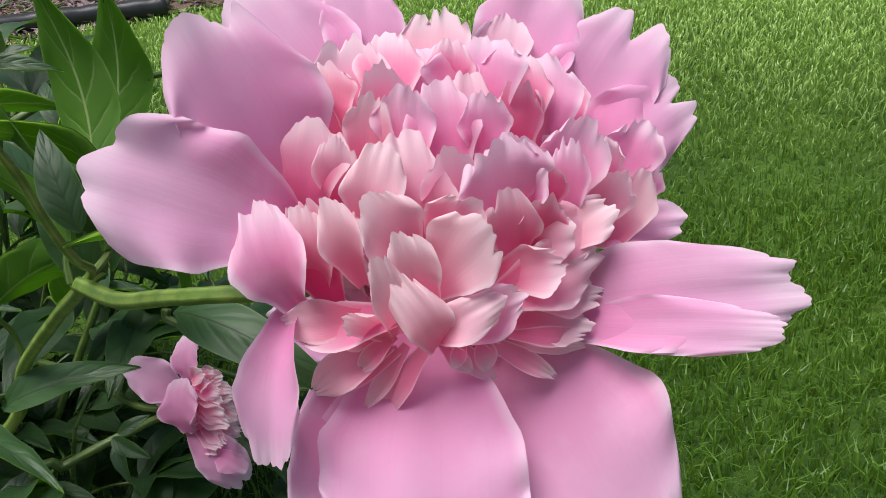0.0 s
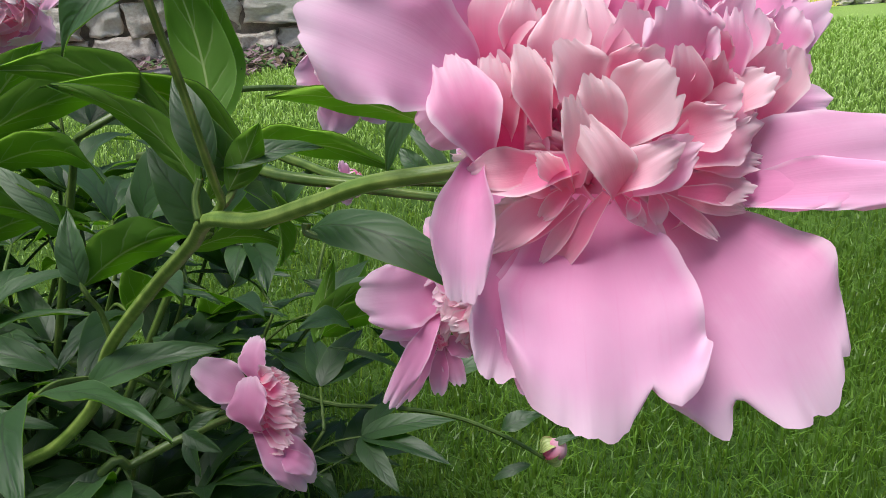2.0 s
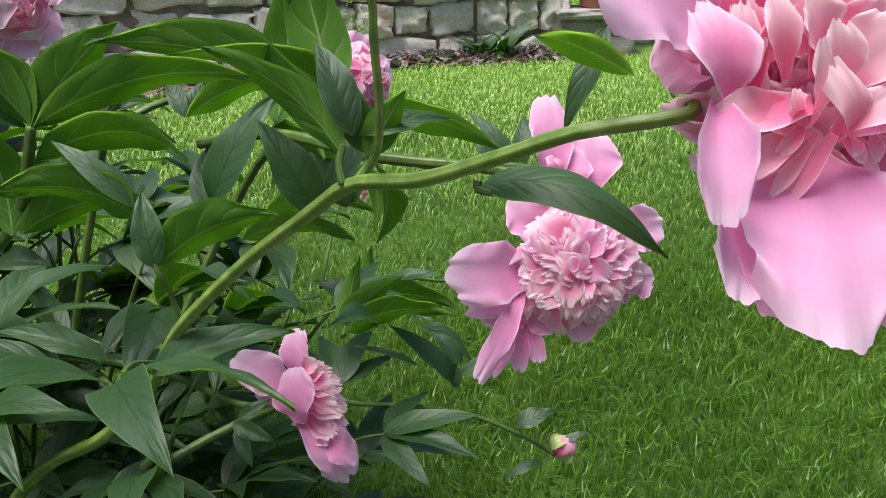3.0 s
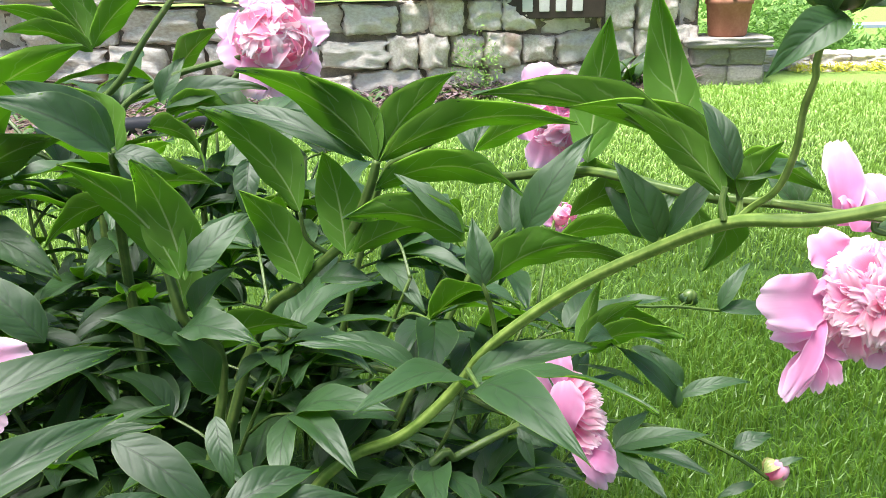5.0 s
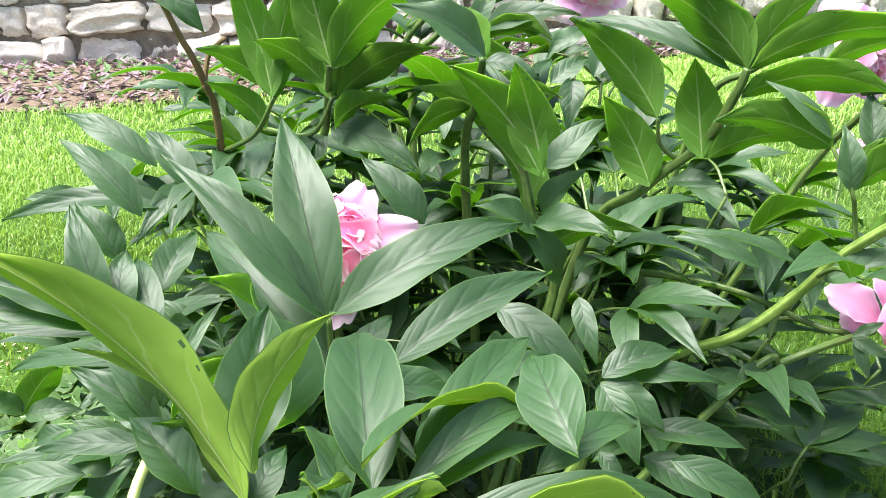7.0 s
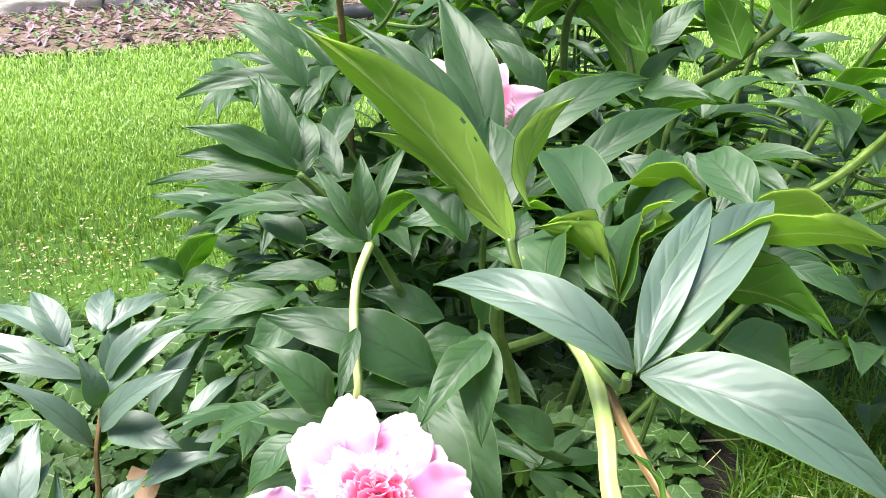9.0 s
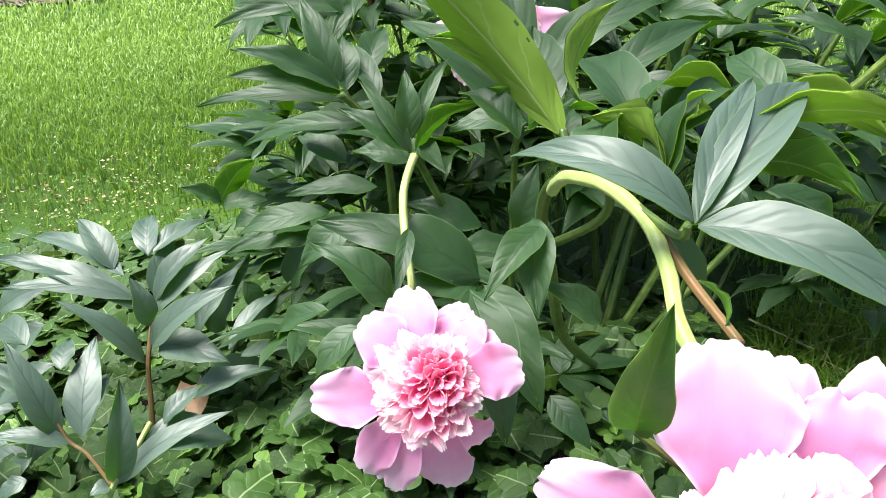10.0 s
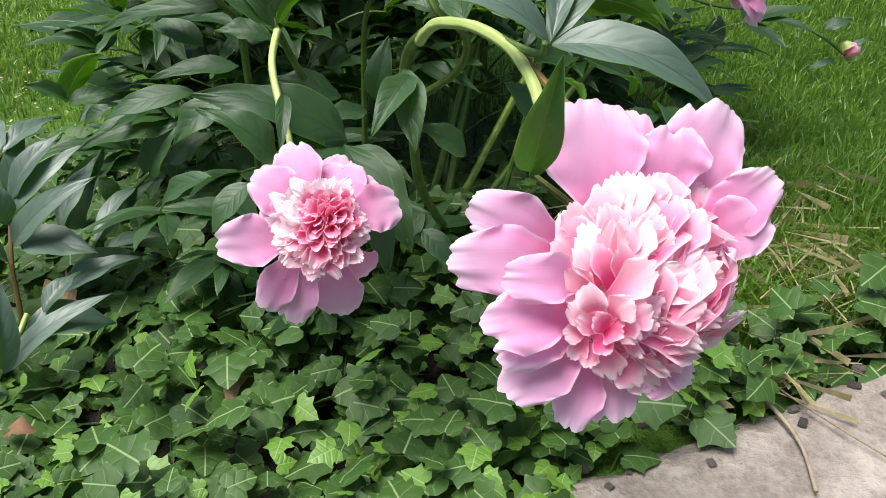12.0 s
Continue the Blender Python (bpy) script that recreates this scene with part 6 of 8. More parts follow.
guard(flower_g, (-0.0421, 0.4742, 0.4205), (-0.0839, 0.4544, 0.4187), 0.0229, (0.26, -0.79, 0.56), 0.10, 0.25)
guard(flower_g, (-0.0516, 0.4604, 0.4229), (-0.0788, 0.4275, 0.3874), 0.0134, (0.18, -0.80, 0.57), 0.10, 0.25)
guard(flower_g, (-0.0377, 0.4790, 0.4470), (-0.0529, 0.4820, 0.4700), 0.0264, (0.17, -0.98, 0.13), 0.10, 0.25)
guard(flower_g, (-0.0267, 0.5066, 0.4663), (-0.0277, 0.5247, 0.5184), 0.0248, (-0.02, -0.97, 0.23), 0.10, 0.25)
guard(flower_g, (-0.0079, 0.5049, 0.4627), (-0.0067, 0.5220, 0.4967), 0.0415, (-0.03, -1.00, 0.04), 0.10, 0.25)
guard(flower_g, (-0.0200, 0.5005, 0.4643), (-0.0174, 0.5148, 0.4905), 0.0274, (-0.02, -0.94, 0.33), 0.10, 0.25)
guard(flower_g, (0.0004, 0.4779, 0.4463), (0.0310, 0.4791, 0.4520), 0.0265, (-0.31, -0.92, 0.23), 0.10, 0.25)
guard(flower_g, (-0.0172, 0.4654, 0.4090), (-0.0196, 0.4546, 0.3931), 0.0165, (-0.01, -0.76, 0.65), 0.10, 0.25)
guard(flower_g, (0.0063, 0.4690, 0.4211), (0.0246, 0.4696, 0.4239), 0.0199, (-0.02, -0.94, 0.33), 0.10, 0.25)
flower_g_small = flower(stem_g, (-0.0519, 0.4638, 0.4035), (-0.19, -0.79, 0.58), 0.006, 0.007, 24, 28, (0.0000, 0.0000), 0.62, 0.00, 0.25)
guard(flower_g_small, (-0.0539, 0.4644, 0.4051), (-0.0767, 0.4393, 0.3800), 0.0163, (-0.11, -0.65, 0.75), 0.05, 0.40)
guard(flower_g_small, (-0.0513, 0.4632, 0.4019), (-0.0537, 0.4497, 0.3787), 0.0112, (-0.29, -0.81, 0.50), 0.05, 0.30)
guard(flower_g_small, (-0.0496, 0.4632, 0.4019), (-0.0415, 0.4513, 0.3837), 0.0119, (-0.26, -0.86, 0.44), 0.05, 0.30)
guard(flower_g_small, (-0.0496, 0.4643, 0.4050), (-0.0342, 0.4572, 0.4010), 0.0132, (-0.25, -0.83, 0.50), 0.05, 0.30)
guard(flower_g_small, (-0.0562, 0.4649, 0.4067), (-0.0740, 0.4604, 0.4092), 0.0145, (0.28, -0.81, 0.52), 0.05, 0.30)
leaf(stem_g, (-0.042, 0.535, 0.472), (-0.069, 0.557, 0.506), 0.010, (0.03, -0.83, 0.56), 0.10)
leaf(stem_g, (-0.037, 0.545, 0.471), (-0.036, 0.565, 0.499), 0.013, (-0.20, -0.79, 0.58), 0.10)
leaf(stem_g, (-0.055, 0.516, 0.477), (-0.072, 0.523, 0.497), 0.014, (0.18, -0.87, 0.46), 0.10)
leaf(stem_g, (-0.146, 0.539, 0.450), (-0.170, 0.556, 0.498), 0.025, (0.19, -0.89, 0.41), 0.10)
leaf(stem_g, (-0.144, 0.540, 0.452), (-0.121, 0.540, 0.484), 0.014, (-0.54, -0.74, 0.39), 0.10)

stem_bud = shoot((-0.420, 0.550, 0.000), 'thin low peony stem with a small pink bud over the grass')
stalk(stem_bud, [(-0.420, 0.550, 0.000), (-0.288, 0.715, 0.219), (-0.151, 0.712, 0.215), (-0.063, 0.725, 0.194), (-0.007, 0.726, 0.167), (0.030, 0.727, 0.140)], 0.0025, 0.0018)
bud(stem_bud, (0.040, 0.733, 0.145), (0.8, 0.1, 0.4), 0.011, M_INNER, M_PALESTEM)
leaf(stem_bud, (-0.063, 0.732, 0.215), (-0.067, 0.743, 0.245), 0.014, (-0.02, -0.95, 0.32), 0.10)
leaf(stem_bud, (-0.063, 0.734, 0.220), (-0.120, 0.734, 0.280), 0.022, (0.51, -0.71, 0.49), 0.10)
leaf(stem_bud, (-0.060, 0.736, 0.225), (0.005, 0.742, 0.246), 0.018, (-0.22, -0.52, 0.83), 0.10)
leaf(stem_bud, (-0.057, 0.739, 0.235), (-0.088, 0.750, 0.266), 0.018, (0.30, -0.76, 0.58), 0.10)
leaf(stem_bud, (-0.010, 0.719, 0.178), (0.028, 0.724, 0.192), 0.021, (-0.26, -0.49, 0.83), 0.10)
leaf(stem_bud, (0.036, 0.730, 0.151), (0.064, 0.734, 0.162), 0.009, (-0.27, -0.48, 0.84), 0.10)
leaf(stem_bud, (0.017, 0.725, 0.135), (-0.022, 0.721, 0.123), 0.013, (-0.22, -0.47, 0.85), 0.10)
leaf(stem_bud, (-0.098, 0.722, 0.245), (-0.158, 0.730, 0.266), 0.007, (0.20, -0.58, 0.79), 0.10)
leaf(stem_bud, (-0.159, 0.687, 0.297), (-0.072, 0.702, 0.310), 0.037, (-0.21, 0.87, 0.44), 0.14)
leaf(stem_bud, (-0.164, 0.686, 0.292), (-0.112, 0.712, 0.339), 0.031, (-0.49, 0.87, 0.07), 0.14)
leaf(stem_bud, (-0.161, 0.687, 0.295), (-0.149, 0.717, 0.354), 0.020, (-0.13, 0.89, -0.44), 0.14)
leaf(stem_bud, (-0.134, 0.690, 0.306), (-0.167, 0.646, 0.331), 0.027, (0.59, 0.03, 0.81), 0.10)

stem_bud_far = shoot((-0.350, 0.750, 0.000), 'thin peony stem with a small round bud')
stalk(stem_bud_far, [(-0.350, 0.750, 0.000), (-0.178, 0.852, 0.250), (-0.049, 0.934, 0.239), (0.041, 0.967, 0.220), (0.100, 0.979, 0.212)], 0.0022, 0.0016)
leaf(stem_bud_far, (0.038, 0.957, 0.225), (0.072, 0.979, 0.282), 0.021, (-0.43, -0.73, 0.53), 0.10)
leaf(stem_bud_far, (0.038, 0.957, 0.224), (0.120, 0.962, 0.219), 0.025, (0.08, -0.53, 0.84), 0.10)
leaf(stem_bud_far, (-0.149, 0.808, 0.270), (-0.134, 0.845, 0.313), 0.028, (-0.22, 0.78, -0.58), 0.14)
leaf(stem_bud_far, (-0.149, 0.808, 0.270), (-0.054, 0.814, 0.263), 0.044, (-0.02, 0.87, 0.50), 0.14)
leaf(stem_bud_far, (-0.146, 0.807, 0.264), (-0.190, 0.814, 0.298), 0.028, (0.35, -0.71, 0.61), 0.10)
leaf(stem_bud_far, (-0.091, 0.824, 0.238), (-0.036, 0.817, 0.202), 0.022, (0.34, -0.67, 0.66), 0.10)
bud(stem_bud_far, (0.006, 0.979, 0.234), (0.3, 0.0, 0.9), 0.009, M_STEM)
stalk(stem_bud_far, [(-0.016, 0.954, 0.228), (0.006, 0.977, 0.230)], 0.0015, 0.0012)
flower_small = flower(stem_bud_far, (-0.1568, 0.9391, 0.3496), (0.75, -0.57, 0.32), 0.018, 0.018, 30, 27, (0.0000, 0.0000), 0.62, 0.00, 0.25)
guards_round(flower_small, (-0.1568, 0.9391, 0.3496), (0.75, -0.57, 0.32), 0.018, 4, 45, 1.10, -0.25)
stalk(stem_bud_far, [(-0.190, 0.857, 0.268), (-0.175, 0.908, 0.324), (-0.165, 0.938, 0.347)], 0.0020, 0.0016)
bud(stem_a, (-0.124, 0.309, 0.619), (0.0, 0.1, 1.0), 0.0105, M_BUD)
bud(stem_c, (-0.843, 0.998, 0.546), (0.0, 0.1, 1.0), 0.013, M_STEM)
stalk(stem_c, [(-0.689, 0.891, 0.404), (-0.776, 0.926, 0.470), (-0.841, 0.996, 0.541)], 0.0025, 0.0020)

stem_d = shoot((-0.580, 0.400, 0.000), 'nodding peony stem with an open pink bloom above the ivy')
stalk(stem_d, [(-0.580, 0.400, 0.000), (-0.618, 0.309, 0.253), (-0.634, 0.289, 0.318), (-0.637, 0.267, 0.345)], 0.0035, 0.0028)
stalk(stem_d, [(-0.637, 0.267, 0.344), (-0.638, 0.237, 0.329), (-0.629, 0.202, 0.310), (-0.620, 0.178, 0.289), (-0.623, 0.174, 0.271), (-0.603, 0.156, 0.243)], 0.0032, 0.0025, M_PALESTEM)
leaf(stem_d, (-0.639, 0.267, 0.345), (-0.673, 0.271, 0.398), 0.015, (0.59, -0.68, 0.44), 0.10)
leaf(stem_d, (-0.640, 0.271, 0.356), (-0.646, 0.281, 0.403), 0.020, (0.36, -0.91, 0.22), 0.10)
leaf(stem_d, (-0.639, 0.271, 0.355), (-0.621, 0.312, 0.407), 0.013, (0.09, -0.80, 0.59), 0.10)
leaf(stem_d, (-0.640, 0.267, 0.347), (-0.686, 0.260, 0.382), 0.021, (0.57, -0.53, 0.63), 0.10)
leaf(stem_d, (-0.639, 0.277, 0.343), (-0.604, 0.321, 0.369), 0.027, (-0.83, 0.49, 0.29), 0.14)
leaf(stem_d, (-0.623, 0.192, 0.322), (-0.618, 0.148, 0.298), 0.012, (0.18, -0.45, 0.87), 0.10)
leaf(stem_d, (-0.626, 0.152, 0.287), (-0.668, 0.141, 0.335), 0.029, (0.73, -0.43, 0.54), 0.15)
leaf(stem_d, (-0.585, 0.232, 0.265), (-0.688, 0.212, 0.327), 0.049, (0.53, -0.45, 0.72), 0.10)
leaf(stem_d, (-0.587, 0.229, 0.260), (-0.631, 0.191, 0.275), 0.030, (0.49, -0.22, 0.85), 0.10)
leaf(stem_d, (-0.583, 0.231, 0.261), (-0.540, 0.168, 0.199), 0.048, (0.21, -0.61, 0.76), 0.10)
leaf(stem_d, (-0.647, 0.291, 0.330), (-0.691, 0.284, 0.339), 0.023, (0.26, -0.51, 0.82), 0.10)
leaf(stem_d, (-0.683, 0.313, 0.299), (-0.755, 0.293, 0.297), 0.020, (0.12, -0.53, 0.84), 0.10)
leaf(stem_d, (-0.720, 0.296, 0.283), (-0.793, 0.272, 0.272), 0.025, (0.06, -0.55, 0.83), 0.10)
leaf(stem_d, (-0.688, 0.263, 0.293), (-0.727, 0.238, 0.261), 0.028, (-0.08, -0.73, 0.68), 0.10)
leaf(stem_d, (-0.597, 0.301, 0.273), (-0.652, 0.287, 0.298), 0.029, (0.46, -0.45, 0.77), 0.10)
leaf(stem_d, (-0.576, 0.301, 0.261), (-0.611, 0.271, 0.265), 0.022, (0.37, -0.31, 0.88), 0.10)
leaf(stem_d, (-0.568, 0.306, 0.268), (-0.554, 0.312, 0.322), 0.026, (-0.17, -0.97, 0.16), 0.10)
leaf(stem_d, (-0.683, 0.182, 0.262), (-0.737, 0.197, 0.227), 0.022, (-0.58, -0.37, 0.73), 0.10)
flower_d = flower(stem_d, (-0.5956, 0.1356, 0.2441), (0.11, -0.77, 0.63), 0.028, 0.012, 60, 31, (-0.0088, 0.0032), 0.48, 0.36, 0.10)
guard(flower_d, (-0.5978, 0.1124, 0.2785), (-0.6142, 0.1422, 0.3087), 0.0335, (0.14, -0.93, 0.35), 0.08, 0.15)
guard(flower_d, (-0.6036, 0.1092, 0.2739), (-0.6349, 0.1164, 0.2976), 0.0331, (0.24, -0.82, 0.51), 0.08, 0.15)
guard(flower_d, (-0.6131, 0.1049, 0.2678), (-0.6295, 0.1023, 0.2783), 0.0225, (0.05, -0.85, 0.53), 0.08, 0.15)
guard(flower_d, (-0.5853, 0.1192, 0.2788), (-0.5818, 0.1527, 0.2944), 0.0248, (0.04, -0.96, 0.26), 0.08, 0.15)
guard(flower_d, (-0.5828, 0.1109, 0.2747), (-0.5718, 0.1389, 0.2941), 0.0344, (-0.15, -0.88, 0.44), 0.08, 0.15)
guard(flower_d, (-0.5793, 0.1117, 0.2720), (-0.5594, 0.1366, 0.2855), 0.0322, (-0.15, -0.88, 0.44), 0.08, 0.15)
guard(flower_d, (-0.5747, 0.1028, 0.2705), (-0.5388, 0.1226, 0.2707), 0.0349, (-0.24, -0.82, 0.52), 0.08, 0.15)
guard(flower_d, (-0.6123, 0.0947, 0.2608), (-0.6547, 0.0744, 0.2699), 0.0339, (0.24, -0.82, 0.51), 0.06, 0.2, 0.04)
guard(flower_d, (-0.6068, 0.0983, 0.2472), (-0.6360, 0.0865, 0.2082), 0.0277, (0.14, -0.65, 0.74), 0.08, 0.15)
guard(flower_d, (-0.6003, 0.0992, 0.2443), (-0.6171, 0.0833, 0.1977), 0.0294, (0.05, -0.66, 0.75), 0.08, 0.15)
guard(flower_d, (-0.5840, 0.0970, 0.2432), (-0.5815, 0.0917, 0.1967), 0.0357, (0.05, -0.66, 0.75), 0.08, 0.15)
guard(flower_d, (-0.5782, 0.1002, 0.2478), (-0.5634, 0.1071, 0.2197), 0.0310, (-0.05, -0.79, 0.61), 0.08, 0.15)
rosette(flower_d, (-0.5905, 0.0873, 0.2736), (-0.046, 0.847, -0.529), (0.999, 0.031, -0.037), (0.015, 0.530, 0.848))

stem_e = shoot((-0.550, 0.380, 0.000), 'thick pale peony stem arching over with a large open pink bloom')
stalk(stem_e, [(-0.500, 0.500, 0.000), (-0.528, 0.266, 0.197), (-0.533, 0.217, 0.283), (-0.535, 0.184, 0.332), (-0.530, 0.167, 0.362), (-0.518, 0.150, 0.380)], 0.0042, 0.0038)
stalk(stem_e, [(-0.521, 0.117, 0.385), (-0.516, 0.097, 0.398), (-0.508, 0.080, 0.408), (-0.490, 0.057, 0.413), (-0.473, 0.025, 0.412), (-0.465, -0.006, 0.407), (-0.461, -0.032, 0.400), (-0.449, -0.055, 0.387), (-0.447, -0.101, 0.385), (-0.435, -0.114, 0.375)], 0.0034, 0.0029, M_PALESTEM)
stalk(stem_e, [(-0.533, 0.210, 0.306), (-0.499, 0.159, 0.349), (-0.493, 0.122, 0.385), (-0.510, 0.113, 0.404), (-0.516, 0.118, 0.418)], 0.0030, 0.0022)
stalk(stem_e, [(-0.483, 0.047, 0.413), (-0.462, 0.006, 0.416), (-0.459, -0.001, 0.424)], 0.0022, 0.0016)
stalk(stem_e, [(-0.468, 0.019, 0.411), (-0.457, -0.006, 0.404), (-0.441, -0.036, 0.397)], 0.0022, 0.0018, M_REDSTEM)
leaf(stem_e, (-0.520, 0.140, 0.408), (-0.615, 0.129, 0.512), 0.037, (0.11, 0.97, 0.20), 0.10, 0.50, M_BACKLIT)
leaf(stem_e, (-0.508, 0.125, 0.431), (-0.500, 0.178, 0.466), 0.032, (-0.98, 0.19, -0.04), 0.14, 0.25, M_BACKLIT)
leaf(stem_e, (-0.516, 0.135, 0.406), (-0.587, 0.162, 0.457), 0.030, (0.46, 0.87, 0.18), 0.14, 0.25, M_BACKLIT)
leaf(stem_e, (-0.495, 0.084, 0.408), (-0.488, 0.149, 0.421), 0.033, (-0.55, -0.11, 0.83), 0.14, 0.25, M_BACKLIT)
leaf(stem_e, (-0.470, 0.090, 0.406), (-0.458, 0.157, 0.421), 0.035, (-0.56, -0.09, 0.83), 0.14, 0.25, M_BACKLIT)
leaf(stem_e, (-0.456, 0.005, 0.422), (-0.432, 0.080, 0.460), 0.017, (0.01, -0.45, 0.89), 0.10, over=M_SHEEN)
leaf(stem_e, (-0.455, 0.006, 0.423), (-0.400, 0.096, 0.453), 0.025, (0.07, -0.35, 0.93), 0.10, over=M_SHEEN)
leaf(stem_e, (-0.450, 0.025, 0.426), (-0.369, 0.117, 0.431), 0.035, (-0.58, 0.47, 0.67), 0.15, 0.25, M_BACKLIT)
leaf(stem_e, (-0.435, 0.062, 0.423), (-0.384, 0.079, 0.407), 0.028, (-0.11, 0.83, 0.54), 0.14)
leaf(stem_e, (-0.455, 0.005, 0.421), (-0.372, -0.012, 0.400), 0.028, (0.11, -0.52, 0.85), 0.15, over=M_SHEEN)
leaf(stem_e, (-0.457, 0.005, 0.423), (-0.526, 0.015, 0.447), 0.021, (0.21, -0.54, 0.81), 0.20, over=M_SHEEN)
leaf(stem_e, (-0.512, 0.123, 0.403), (-0.490, 0.151, 0.402), 0.013, (0.34, -0.25, 0.91), 0.10)
leaf(stem_e, (-0.514, 0.132, 0.399), (-0.531, 0.141, 0.403), 0.010, (-0.03, -0.48, 0.88), 0.10)
leaf(stem_e, (-0.547, 0.209, 0.390), (-0.593, 0.199, 0.393), 0.023, (0.19, -0.54, 0.82), 0.10)
leaf(stem_e, (-0.504, 0.228, 0.404), (-0.466, 0.256, 0.396), 0.022, (0.45, -0.34, 0.83), 0.10)
leaf(stem_e, (-0.442, 0.258, 0.385), (-0.473, 0.202, 0.404), 0.026, (-0.34, 0.47, 0.82), 0.14)
leaf(stem_e, (-0.410, 0.272, 0.324), (-0.414, 0.260, 0.301), 0.013, (-0.14, -0.87, 0.47), 0.10)
leaf(stem_e, (-0.391, 0.286, 0.318), (-0.327, 0.322, 0.263), 0.029, (0.72, -0.34, 0.61), 0.10)
leaf(stem_e, (-0.361, 0.337, 0.314), (-0.304, 0.339, 0.287), 0.022, (0.37, -0.59, 0.72), 0.10)
leaf(stem_e, (-0.464, 0.201, 0.324), (-0.425, 0.209, 0.269), 0.022, (0.67, -0.64, 0.39), 0.10)
leaf(stem_e, (-0.548, 0.228, 0.381), (-0.617, 0.319, 0.420), 0.061, (0.77, 0.36, 0.53), 0.14)
leaf(stem_e, (-0.478, 0.161, 0.401), (-0.523, 0.277, 0.418), 0.037, (0.03, -0.14, 0.99), 0.10, 0.45)
leaf(stem_e, (-0.466, 0.179, 0.398), (-0.431, 0.303, 0.408), 0.026, (0.21, -0.14, 0.97), 0.10)
leaf(stem_e, (-0.533, 0.170, 0.404), (-0.549, 0.221, 0.448), 0.034, (0.27, -0.58, 0.77), 0.04, 0.70)
leaf(stem_e, (-0.507, 0.281, 0.390), (-0.430, 0.353, 0.422), 0.029, (0.12, -0.52, 0.85), 0.10)
leaf(stem_e, (-0.530, 0.152, 0.415), (-0.558, 0.152, 0.432), 0.016, (0.05, 0.99, 0.11), 0.14)
leaf(stem_e, (-0.505, 0.281, 0.387), (-0.469, 0.288, 0.381), 0.019, (0.23, -0.48, 0.85), 0.10)
leaf(stem_e, (-0.486, 0.148, 0.403), (-0.524, 0.205, 0.403), 0.019, (0.35, 0.24, 0.91), 0.14)
leaf(stem_e, (-0.497, 0.162, 0.389), (-0.522, 0.174, 0.380), 0.015, (-0.43, -0.21, 0.88), 0.10)
leaf(stem_e, (-0.467, 0.163, 0.399), (-0.417, 0.243, 0.401), 0.018, (0.28, -0.20, 0.94), 0.20)
leaf(stem_e, (-0.542, 0.145, 0.403), (-0.575, 0.157, 0.428), 0.020, (0.41, -0.47, 0.78), 0.15, 0.50)
leaf(stem_e, (-0.519, 0.139, 0.401), (-0.516, 0.167, 0.415), 0.016, (0.21, -0.46, 0.86), 0.10)
leaf(stem_e, (-0.471, 0.169, 0.389), (-0.409, 0.221, 0.396), 0.016, (0.20, -0.37, 0.91), 0.20, 0.60)
leaf(stem_e, (-0.447, 0.166, 0.393), (-0.347, 0.218, 0.374), 0.016, (0.33, -0.32, 0.89), 0.15)
leaf(stem_e, (-0.421, 0.204, 0.388), (-0.378, 0.259, 0.388), 0.020, (0.27, -0.21, 0.94), 0.15)
leaf(stem_e, (-0.476, 0.147, 0.422), (-0.419, 0.242, 0.403), 0.031, (-0.43, 0.41, 0.80), 0.14, 0.25, M_BACKLIT)
leaf(stem_e, (-0.641, 0.299, 0.329), (-0.681, 0.323, 0.356), 0.013, (0.23, -0.53, 0.81), 0.10)
leaf(stem_e, (-0.484, 0.129, 0.412), (-0.503, 0.158, 0.412), 0.017, (0.55, 0.35, 0.75), 0.14)
leaf(stem_e, (-0.465, 0.082, 0.412), (-0.501, 0.118, 0.430), 0.027, (0.74, 0.54, 0.40), 0.14, 0.25, M_BACKLIT)
leaf(stem_e, (-0.465, 0.082, 0.412), (-0.452, 0.133, 0.436), 0.029, (-0.78, -0.08, 0.62), 0.14, 0.25, M_BACKLIT)
leaf(stem_e, (-0.453, 0.065, 0.418), (-0.381, 0.099, 0.406), 0.041, (-0.24, 0.74, 0.63), 0.14, 0.25, M_BACKLIT)
leaf(stem_e, (-0.436, 0.095, 0.424), (-0.358, 0.156, 0.416), 0.043, (-0.38, 0.58, 0.72), 0.14, 0.25, M_BACKLIT)
leaf(stem_e, (-0.403, 0.189, 0.410), (-0.433, 0.247, 0.423), 0.029, (-0.25, -0.34, 0.91), 0.10)
leaf(stem_e, (-0.452, 0.109, 0.372), (-0.420, 0.155, 0.357), 0.029, (0.44, -0.01, 0.90), 0.10)
leaf(stem_e, (-0.420, 0.117, 0.373), (-0.377, 0.153, 0.334), 0.034, (0.74, -0.19, 0.64), 0.10)
leaf(stem_e, (-0.534, 0.131, 0.361), (-0.525, 0.081, 0.331), 0.025, (0.04, -0.52, 0.85), 0.10)
leaf(stem_e, (-0.528, 0.121, 0.362), (-0.547, 0.072, 0.345), 0.020, (0.12, -0.37, 0.92), 0.10)
leaf(stem_e, (-0.5796, 0.1701, 0.2924), (-0.5466, 0.1097, 0.2211), 0.0415, (0.29, -0.49, 0.82), 0.12, 0.15)
leaf(stem_e, (-0.6434, 0.1366, 0.2801), (-0.6706, 0.1159, 0.2542), 0.0223, (-0.02, -0.40, 0.92), 0.10, 0.2)
leaf(stem_e, (-0.495, 0.112, 0.310), (-0.524, 0.108, 0.338), 0.020, (0.59, -0.59, 0.55), 0.10)
leaf(stem_e, (-0.525, 0.136, 0.240), (-0.500, 0.117, 0.215), 0.020, (0.23, -0.64, 0.73), 0.10)
